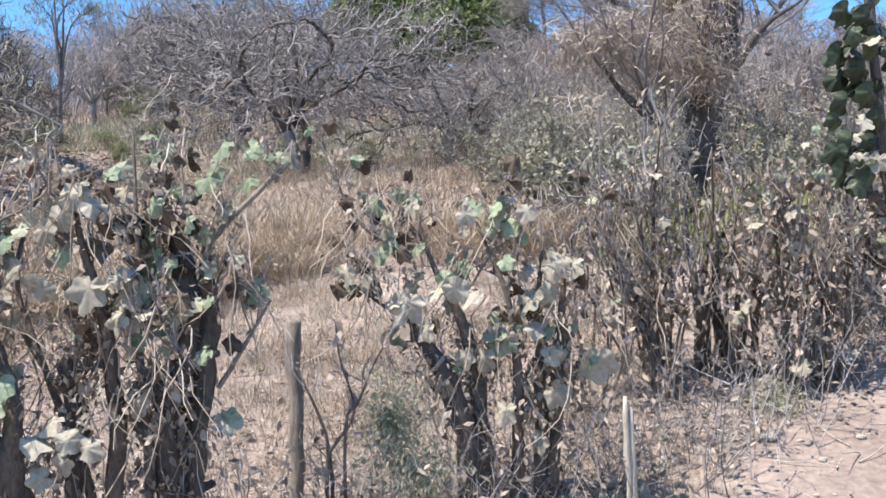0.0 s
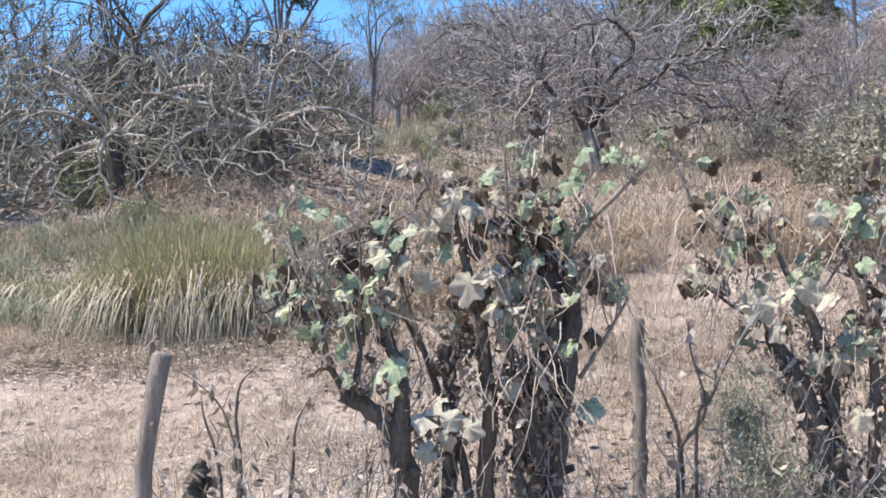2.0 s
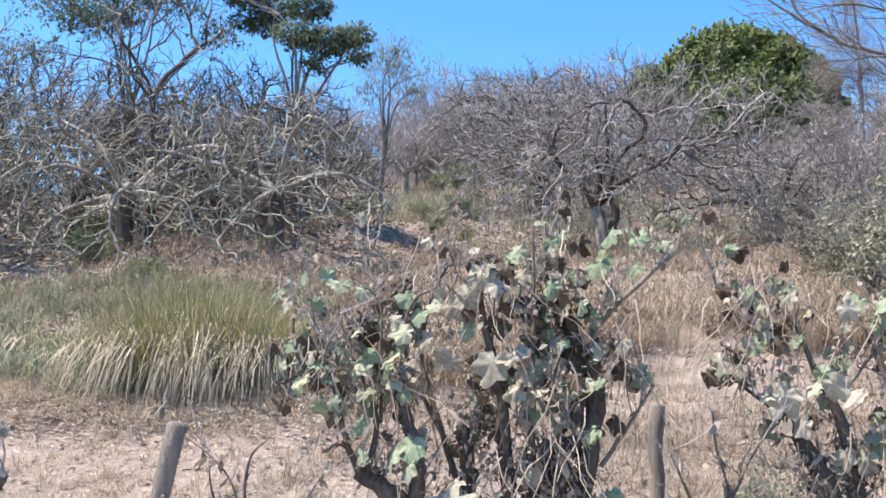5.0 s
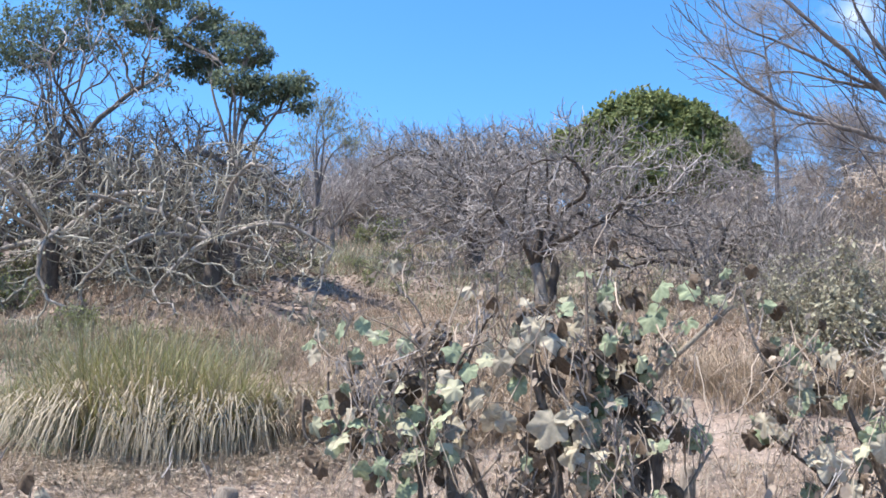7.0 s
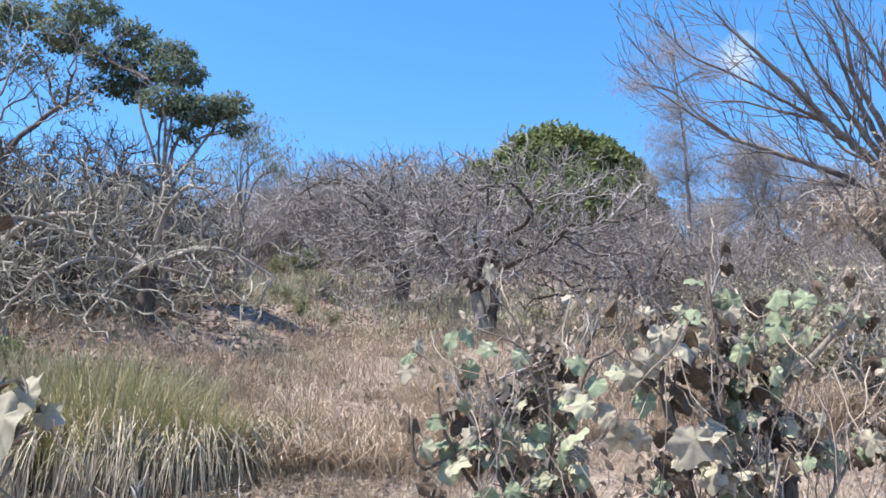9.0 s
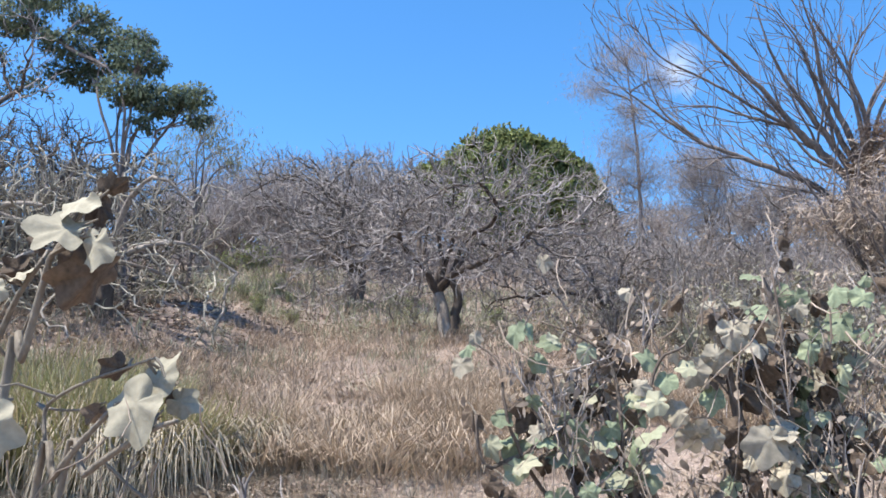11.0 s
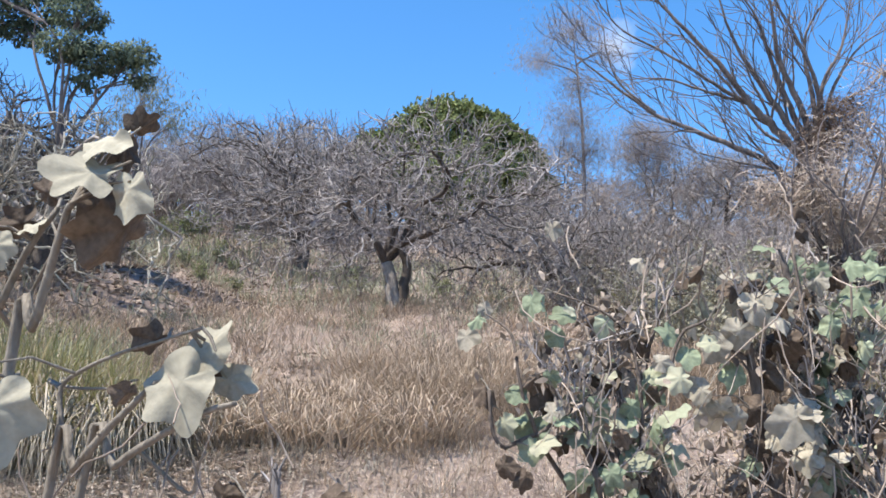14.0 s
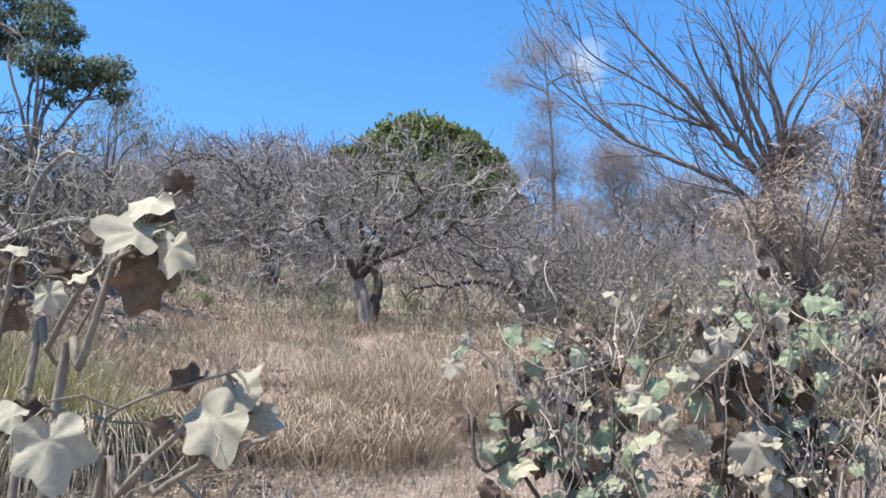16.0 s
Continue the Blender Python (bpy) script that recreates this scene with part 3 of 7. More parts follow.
for label, (x, y, _), w, h, seed in [("fallen tangle of pale dead branches on the slope", (-18.970, 19.800, 4.450), 3.0, 1.0, 24), ("fallen tangle of crooked grey branches above the tussocks", (-11.490, 14.300, 3.260), 2.6, 1.0, 25), ("fallen tangle of thin grey branches on bare soil", (-9.810, 14.300, 3.260), 2.4, 0.9, 26), ("fallen tangle of grey branches at the foot of the trees", (-20.060, 17.600, 3.930), 3.0, 1.2, 27), ("fallen tangle of dead grey branches under the trees", (-11.180, 19.200, 4.300), 2.4, 0.8, 28)]:
    bare_tree("brushwood", label, on_ground(x, y + 0.6), w, 1.8, h, seed, 0.05, 0.12, 12, (4, 4, 3), 84, rise=-0.02, crook=0.7, twig_min=0.006, group="fallen brushwood", trunk_mat=BARK_GREY)

# the thicket of leafless trees that covers the upper slope
THICKET = "leafless trees of the thicket"
thicket_a = bare_tree("thicket_tree", "leafless grey-brown tree in the thicket on the ridge", on_ground(-15.12, 41.98), 6.84, 5.70, 5.27, 21, 0.11, 0.2, 8, (5, 5, 5), 55, rise=0.06, group=THICKET, twig_mat=BARK_FAR_HAZE, twig_min=0.009)
thicket_b = bare_tree("thicket_tree", "leafless grey-brown tree in the thicket on the ridge", on_ground(5.81, 35.18), 5.72, 5.20, 3.38, 22, 0.10, 0.2, 8, (5, 5, 5), 55, rise=0.07, group=THICKET, twig_mat=BARK_FAR_HAZE, twig_min=0.008)
rng = random.Random(5)
for x, y, s in [(-21.86, 38.48, 1.01), (-23.61, 57.68, 1.38), (-11.46, 42.28, 1.00), (-8.75, 49.78, 1.17), (-4.36, 43.78, 0.94), (-1.26, 53.78, 1.05), (-26.15, 36.58, 1.04), (-41.34, 46.45, 1.54), (-29.13, 34.8, 1.03), (-8.7, 34.78, 0.74), (-15.64, 35.18, 0.79), (-5.15, 35.68, 0.69), (-20.22, 37.8, 0.89), (-24.77, 38.4, 0.97)]:
    copy_thing(thicket_a, Matrix.Translation(on_ground(x, y)) @ Matrix.Rotation(rng.uniform(0, 6.28), 4, "Z") @ Matrix.Scale(s, 4))
for x, y, s in [(0.59, 34.48, 0.95), (2.63, 39.68, 1.05), (8.19, 30.38, 0.96), (9.74, 36.98, 1.11), (9.78, 25.91, 0.78), (10.55, 20.91, 0.72), (6.87, 24.28, 0.77), (7.29, 16.71, 0.57), (1.8, 26.88, 0.70), (11.38, 29.71, 0.92), (16.54, 32.98, 1.17), (4.65, 19.78, 0.59), (5.52, 12.71, 0.48), (-1.09, 30.58, 0.72), (10.53, 17.68, 0.80)]:
    copy_thing(thicket_b, Matrix.Translation(on_ground(x, y)) @ Matrix.Rotation(rng.uniform(0, 6.28), 4, "Z") @ Matrix.Scale(s, 4))

for x, y, s in [((-11.411, 26.000, 7.508)[0], 26, 0.62), ((-11.443, 29.000, 8.208)[0], 29, 0.7), ((-10.552, 30.000, 8.422)[0], 30, 0.75), ((-11.575, 24.000, 7.045)[0], 24, 0.55), ((-10.050, 32.000, 8.877)[0], 32, 0.8)]:
    copy_thing(thicket_a, Matrix.Translation(on_ground(x, y)) @ Matrix.Rotation(rng.uniform(0, 6.28), 4, "Z") @ Matrix.Scale(s, 4))
for x, y, z in [(-11.4, 30, 11.12), (-10.0, 28, 10.77), (-9.7, 30, 11.58), (-9.0, 31, 11.96), (-7.9, 30, 11.59), (-7.1, 31, 11.83), (-6.6, 33, 12.20), (-13.5, 34, 11.98), (-12.8, 30, 10.70), (1.0, 33, 9.97), (1.6, 30, 9.18), (2.3, 28, 8.45), (3.0, 27, 8.03), (3.7, 26, 8.05), (4.4, 25, 7.64), (4.8, 24, 7.29)]:
    copy_thing(thicket_a, Matrix.Translation(on_ground(x, y)) @ Matrix.Rotation(rng.uniform(0, 6.28), 4, "Z") @ Matrix.Scale((z - ground_height(x, y)) / 5.27, 4))

# ---------- trees with foliage ----------
def clump_points(rng, centre, radii, n, shell=0.55):
    out = []
    for _ in range(n):
        d = rand_way(rng)
        r = shell + (1 - shell) * rng.random()
        out.append((Vector(centre) + Vector((d.x * radii[0] * r, d.y * radii[1] * r, d.z * radii[2] * r)), d))
    return out


def foliage(soup, rng, centre, radii, n, size, droop=0.4, wide=0.45, cluster=5, loose=False):
    """Small leaves in rosettes, all over an uneven lump."""
    for p, d in clump_points(rng, centre, radii, n // cluster):
        k = 0.86 + 0.28 * noise.noise(p * 1.7)
        p = Vector(centre) + (p - Vector(centre)) * k
        if loose:
            p = Vector(centre) + Vector((rng.gauss(0, 0.55) * radii[0], rng.gauss(0, 0.5) * radii[1], rng.gauss(0, 0.5) * radii[2]))
        for _ in range(cluster):
            tip = (d * 0.6 + rand_way(rng) * 0.9 + Vector((0, 0, -droop))).normalized()
            soup.leaflet(p + rand_way(rng) * size * 0.6, tip, (d + Vector((0, 0, 0.7)) + rand_way(rng) * 0.5).normalized(), size * rng.uniform(0.7, 1.3), wide)


def leafy_tree(name, label, base, lumps, seed, trunk_r, leaf_mat, bark, leaf_size, per_lump, droop=0.4, wide=0.45, group="", bow=0.15, mast=None, loose=False):
    """A tree whose limbs run from the base to each lump of foliage."""
    rng = random.Random(seed)
    base = Vector(base)
    root = thing(name, label, "tree", group, where=base)
    low = min(l[0][2] - l[1][2] for l in lumps) - base.z
    mean = sum((Vector(l[0]) for l in lumps), Vector()) / len(lumps) - base
    fork = Vector((mean.x * 0.25, mean.y * 0.25, max(low * 0.8, 0.4)))
    if mast:
        mast = [Vector(m) - base for m in mast]
        spine, spine_r = through_points([(0, 0, -0.15)] + mast, [trunk_r * (1 - 0.8 * i / len(mast)) for i in range(len(mast) + 1)], 5, 0.4, rng)
        s = Soup()
        s.tube(spine, spine_r, 7)
        part_mesh("trunk", s.mesh("trunk", bark), root)
    s = Soup()
    s.tube(*through_points([(0, 0, -0.15), (fork.x * 0.3, fork.y * 0.3, fork.z * 0.5), fork], [trunk_r * 1.2, trunk_r, trunk_r * 0.85], 3, 0.2, rng), 8)
    if not mast:
        part_mesh("trunk", s.mesh("trunk", bark), root)
    nodes, first = [], fork.copy()
    for c, radii in lumps:
        end = Vector(c) - base
        fork = first.copy()
        lower = [q for q in nodes if q.z < end.z - 0.25 * (end - q).length]
        if len(nodes) > 24 and lower:
            fork = min(lower, key=lambda q: (q - end).length)
        if mast:
            below = [q for q in spine if q.z < end.z - 0.2] or spine[:2]
            fork = min(below, key=lambda q: (q - end).length)
        rise = end - fork
        mid = fork + Vector((rise.x * 0.36, rise.y * 0.36, rise.z * 0.55)) + Vector((rng.uniform(-bow, bow), rng.uniform(-bow, bow), 0)) * rise.length
        s = Soup()
        pts, rr = through_points([fork - Vector((0, 0, rng.uniform(0.1, 0.45) * fork.z if (fork - first).length < 0.01 else 0.02)), mid, end], [trunk_r * 0.5, trunk_r * 0.32, trunk_r * 0.14], 4, 1.0, rng)
        s.tube(pts, rr, 6)
        nodes += pts[3:-2]
        for _ in range(9):
            q = pts[rng.randrange(len(pts) // 2, len(pts))]
            tgt = end + Vector((rng.uniform(-1, 1) * radii[0], rng.uniform(-1, 1) * radii[1], rng.uniform(-0.5, 1) * radii[2])) * 0.8
            s.tube([q, q.lerp(tgt, 0.5) + rand_way(rng) * 0.05, tgt], [trunk_r * 0.15, trunk_r * 0.1, trunk_r * 0.05], 4, False)
        part_mesh("limb", s.mesh("limb", bark), root)
    s = Soup()
    for c, radii in lumps:
        foliage(s, rng, Vector(c) - base, radii, int(per_lump * radii[0] * radii[2]), leaf_size, droop, wide, loose=loose)
    part_mesh("crown", s.mesh("crown", leaf_mat, False), root)
    return root


def base_under(p):
    return on_ground(p[0], p[1])


# green canopy tree above the orchard
leafy_tree("canopy_tree", "tall open tree with dark green leaf clumps above bare branches", base_under((-8.092, 14.000, 5.545)),
           [((-8.150, 14.000, 7.629), (0.55, 0.6, 0.24)), ((-8.943, 14.300, 7.813), (0.5, 0.6, 0.22)), ((-7.747, 14.000, 6.962), (0.62, 0.6, 0.24)), ((-7.255, 14.000, 7.026), (0.36, 0.4, 0.22)), ((-8.159, 13.800, 7.060), (0.55, 0.5, 0.19)), ((-7.972, 14.000, 6.608), (0.32, 0.3, 0.10)), ((-9.431, 14.000, 7.981), (0.5, 0.5, 0.19)), ((-10.229, 14.000, 8.408), (0.6, 0.6, 0.24)), ((-9.835, 14.000, 8.842), (0.7, 0.6, 0.22)), ((-8.178, 14.000, 8.000), (0.36, 0.4, 0.12)), ((-7.133, 14.000, 6.654), (0.26, 0.3, 0.12)), ((-11.055, 14.000, 8.850), (0.5, 0.5, 0.22)), ((-9.132, 14.400, 7.509), (0.4, 0.4, 0.12)), ((-8.650, 14.200, 8.106), (0.4, 0.4, 0.14)), ((-9.512, 14.200, 7.610), (0.4, 0.4, 0.12)), ((-9.104, 14.200, 8.453), (0.5, 0.5, 0.18))],
           31, 0.06, CANOPY, BARK_MID, 0.085, 9800, 0.5, 0.42, bow=0.2)
leafy_tree("canopy_tree", "tall open tree with thin bright green leaf sprays", base_under((-11.853, 14.500, 5.843)),
           [((-12.815, 14.500, 8.801), (0.7, 0.6, 0.36)), ((-13.10, 14.50, 8.84), (0.7, 0.6, 0.3)), ((-12.21, 14.50, 8.54), (0.6, 0.6, 0.3)), ((-12.76, 14.50, 8.14), (0.5, 0.6, 0.3)), ((-11.77, 14.50, 8.94), (0.6, 0.6, 0.3)), ((-13.41, 14.50, 8.42), (0.6, 0.6, 0.3)), ((-11.809, 14.500, 8.386), (0.5, 0.5, 0.3)), ((-14.014, 14.500, 8.564), (0.8, 0.7, 0.4)), ((-13.461, 14.800, 8.195), (0.6, 0.6, 0.3)), ((-14.642, 14.500, 7.713), (0.6, 0.6, 0.3)), ((-12.486, 14.500, 8.111), (0.6, 0.5, 0.3)), ((-10.977, 14.500, 8.212), (0.5, 0.5, 0.34)), ((-10.294, 14.600, 7.563), (0.5, 0.4, 0.3)), ((-12.303, 14.500, 9.538), (0.8, 0.6, 0.4)), ((-14.216, 14.500, 9.956), (0.9, 0.6, 0.4))],
           32, 0.05, CANOPY, BARK_MID, 0.075, 3600, 0.5, loose=True)
leafy_tree("feathery_tree", "slender tree with thin feathery grey-green foliage", base_under((-9.005, 19.000, 6.602)),
           [((-8.980, 19.000, 8.382), (0.6, 0.6, 0.4)), ((-8.371, 19.000, 8.026), (0.55, 0.6, 0.36)), ((-9.273, 19.000, 7.754), (0.45, 0.5, 0.36)), ((-8.221, 19.000, 7.637), (0.42, 0.4, 0.22)), ((-8.731, 19.000, 8.626), (0.4, 0.4, 0.22))],
           33, 0.05, FEATHER_GREEN, BARK_MID, 0.11, 3600, 0.9, 0.14, loose=True)


def mango_tree():
    """A dense dark green dome."""
    rng = random.Random(41)
    mid = Vector((-3.274, 42.0, 13.626))
    base = Vector(base_under(mid))
    root = thing("mango_tree", "dense round dark green evergreen tree on the ridge", "tree", where=base)
    s = Soup()
    s.tube(*through_points([(0, 0, -0.2), (0.1, 0, 1.2), (0, 0.1, mid.z - base.z)], [0.4, 0.33, 0.25], 3, 0.1, rng), 9)
    part_mesh("trunk", s.mesh("trunk", BARK_DARK), root)
    s = Soup()
    lumps = [((-0.26, 0, 0.99), (2.64, 2.37, 2.21)), ((1.49, 0, 0.48), (2.04, 1.83, 2.11)), ((2.62, 0, -0.45), (1.68, 1.51, 1.87)), ((3.23, 0, -1.52), (1.32, 1.19, 1.68)), ((-1.76, 0, 0.46), (1.80, 1.62, 1.73)), ((-3.01, 0, 0.19), (1.44, 1.29, 1.39)), ((0.51, 0, -0.77), (3.60, 3.24, 2.16))]
    for c, radii in lumps:
        centre = mid - base + Vector(c) * 1.03
        for p, d in clump_points(rng, centre, [1.03 * r for r in radii], 3400, 0.72):
            if d.y > 0.55:
                continue
            k = 0.93 + 0.2 * noise.noise(p * 1.3)
            p = centre + (p - centre) * k
            for _ in range(6):
                tip = (d * 0.7 + rand_way(rng) * 0.8 + Vector((0, 0, -0.35))).normalized()
                s.leaflet(p + rand_way(rng) * 0.12, tip, (d + rand_way(rng) * 0.4).normalized(), rng.uniform(0.2, 0.34), 0.45)
    part_mesh("crown", s.mesh("crown", MANGO_LEAF, False), root)


mango_tree()

# thin, half-dry trees on the skyline
leafy_tree("feathery_tree", "tall thin half-dry tree with sparse hanging grey-brown foliage", base_under((1.141, 30.000, 9.144)),
           [((0.845, 30.000, 14.779), (1.1, 0.9, 0.7)), ((-0.247, 30.000, 13.708), (0.8, 0.8, 0.5)), ((1.920, 30.000, 14.010), (0.6, 0.7, 0.4)), ((0.727, 30.000, 11.720), (0.9, 0.8, 0.8)), ((1.336, 30.000, 10.701), (0.9, 0.8, 0.7)), ((0.363, 30.000, 10.600), (0.7, 0.6, 0.7)), ((0.916, 30.000, 12.854), (0.6, 0.6, 0.6))],
           34, 0.075, FEATHER, BARK_MID, 0.10, 8500, 1.3, 0.08, "thin half-dry trees", loose=True, bow=0.05, mast=[(1.132, 30.000, 9.872), (1.083, 30.000, 11.723), (0.956, 30.000, 13.236), (0.827, 30.000, 14.779)])
leafy_tree("feathery_tree", "thin half-dry tree with sparse reddish-brown foliage", base_under((3.092, 29.000, 8.723)),
           [((2.842, 29.000, 10.932), (0.9, 0.8, 0.6)), ((3.424, 29.000, 10.400), (0.8, 0.8, 0.7)), ((2.571, 29.000, 10.215), (0.7, 0.6, 0.6)), ((3.144, 29.000, 9.424), (0.9, 0.7, 0.6)), ((2.208, 29.000, 9.064), (0.7, 0.7, 0.5))],
           35, 0.07, FEATHER, BARK_DARK, 0.10, 14000, 1.3, 0.08, "thin half-dry trees", loose=True, bow=0.05)
leafy_tree("feathery_tree", "thin half-dry tree with sparse brown foliage", base_under((4.297, 28.000, 8.141)),
           [((4.261, 28.000, 9.405), (0.7, 0.8, 0.5)), ((4.895, 28.000, 8.987), (0.7, 0.8, 0.5)), ((3.754, 28.000, 8.807), (0.6, 0.6, 0.4)), ((5.163, 28.000, 9.583), (0.8, 0.7, 0.6)), ((5.859, 28.000, 8.828), (0.7, 0.7, 0.5))],
           36, 0.06, FEATHER, BARK_DARK, 0.10, 14000, 1.3, 0.08, "thin half-dry trees", loose=True, bow=0.05)


def vine_mass(soup, rng, centre, radii, n, length):
    """Dry tendrils and scraps of leaf that hang in a loose, tangled mass."""
    for _ in range(n):
        p = Vector(centre) + Vector((rng.gauss(0, 0.5) * radii[0], rng.gauss(0, 0.5) * radii[1], rng.gauss(0, 0.5) * radii[2]))
        if rng.random() < 0.35:
            soup.leaflet(p, (rand_way(rng) + Vector((0, 0, -0.7))).normalized(), rand_way(rng), rng.uniform(0.03, 0.08), rng.uniform(0.15, 0.4))
            continue
        pts = [p]
        way = (rand_way(rng) + Vector((0, 0, -0.5))).normalized()
        for _ in range(3):
            way = (way + rand_way(rng) * 0.8 + Vector((0, 0, -0.3))).normalized()
            pts.append(pts[-1] + way * (length * rng.uniform(0.15, 0.4)))
        soup.strip(pts, [0.004, 0.0038, 0.003], way.orthogonal().normalized())


def big_tree():
    """The large leafless tree behind the hedge, hung with dry vines."""
    rng = random.Random(51)
    foot = at_tree((1468, 470), 0)
    base = Vector(on_ground(foot.x, 13.0))
    root = thing("big_bare_tree", "large leafless tree with upswept limbs and dry brown vines", "tree", where=base)
    fork, crotch, neck = (at_tree(p, 0) - base for p in ((1432, 345), (1440, 285), (1448, 225)))
    s = Soup()
    s.tube(*through_points([(0, 0, -0.2), (0.06, 0, fork.z * 0.5), fork, crotch, neck], [0.34, 0.24, 0.2, 0.15, 0.07], 5, 0.2, rng), 11)
    part_mesh("trunk", s.mesh("trunk", BARK_DARK), root)
    # each limb: its radius, and its way out from the trunk
    ways = [(0.046, (1425, 338), (1340, 278), (1240, 236), (1155, 200), (1065, 135), (1018, 100)), (0.02, (1160, 200), (1100, 152), (1074, 95), (1068, 45)),
            (0.062, (1440, 300), (1372, 228), (1330, 186), (1270, 112), (1182, 22), (1140, -30)), (0.028, (1332, 188), (1262, 148), (1190, 102), (1090, 45), (1070, -15)),
            (0.024, (1330, 186), (1255, 164), (1175, 140), (1095, 142)), (0.05, (1436, 280), (1385, 205), (1345, 150), (1292, 58), (1262, -40)),
            (0.045, (1442, 275), (1398, 190), (1368, 118), (1340, 35), (1290, -40)), (0.05, (1445, 262), (1412, 180), (1378, 100), (1366, 20), (1345, -50)),
            (0.04, (1448, 250), (1438, 170), (1424, 105), (1432, 45), (1485, -30)), (0.036, (1450, 245), (1444, 150), (1402, 55), (1352, -30)),
            (0.036, (1450, 240), (1456, 150), (1490, 80), (1508, -20)), (0.03, (1452, 240), (1478, 150), (1520, 85), (1580, 45)),
            (0.02, (1425, 335), (1390, 352), (1330, 334), (1255, 324)), (0.024, (1425, 330), (1368, 302), (1300, 286), (1228, 270)),
            (0.02, (1370, 226), (1340, 212), (1318, 200)), (0.026, (1445, 262), (1400, 232), (1386, 130), (1408, 20)), (0.022, (1452, 235), (1500, 175), (1560, 150)), (0.02, (1240, 236), (1200, 232), (1166, 252)), (0.03, (1440, 300), (1410, 262), (1352, 235), (1288, 150), (1215, 70), (1165, 60))]
    for k, (r, *way) in enumerate(ways):
        turn = rng.uniform(-1.0, 1.0)
        spots = [at_tree(p, turn * i / len(way)) - base for i, p in enumerate(way)]
        pts, rr = through_points(spots, [max(r * (1 - i / (len(way) - 0.7)) ** 0.8, 0.005) for i in range(len(way))], 5, 0.35, rng)
        s = Soup()
        s.tube(pts, rr, 7)
        limbs, fine = [], []
        for _ in range(5):
            i = rng.randrange(len(pts) // 4, len(pts) - 1)
            d = lean(rng, (pts[i + 1] - pts[i]).normalized(), rng.uniform(15, 42))
            grow(rng, limbs, fine, pts[i], d, rng.uniform(0.45, 1.3), max(rr[i] * 0.4, 0.006), 0, 2, 28, (3, 2), 0.2, 0.07, 0.0042)
        for q, qr, level in limbs + fine:
            s.tube(q, qr, 4, False)
        part_mesh("limb", s.mesh("limb", BARK_LIMB), root)
    s = Soup()
    for p, radii, n in [((1475, 232), (0.42, 0.4, 0.36), 1900), ((1492, 190), (0.3, 0.4, 0.2), 700), ((1448, 290), (0.25, 0.35, 0.4), 900), ((1450, 360), (0.2, 0.28, 0.36), 800), ((1465, 420), (0.25, 0.3, 0.4), 600)]:
        vine_mass(s, rng, at_tree(p, -0.25) - base, radii, n, 0.4)
    part_mesh("vine_tangle", s.mesh("vine_tangle", VINE_BROWN, False), root, "tangled dry brown vines", kind="stuff")


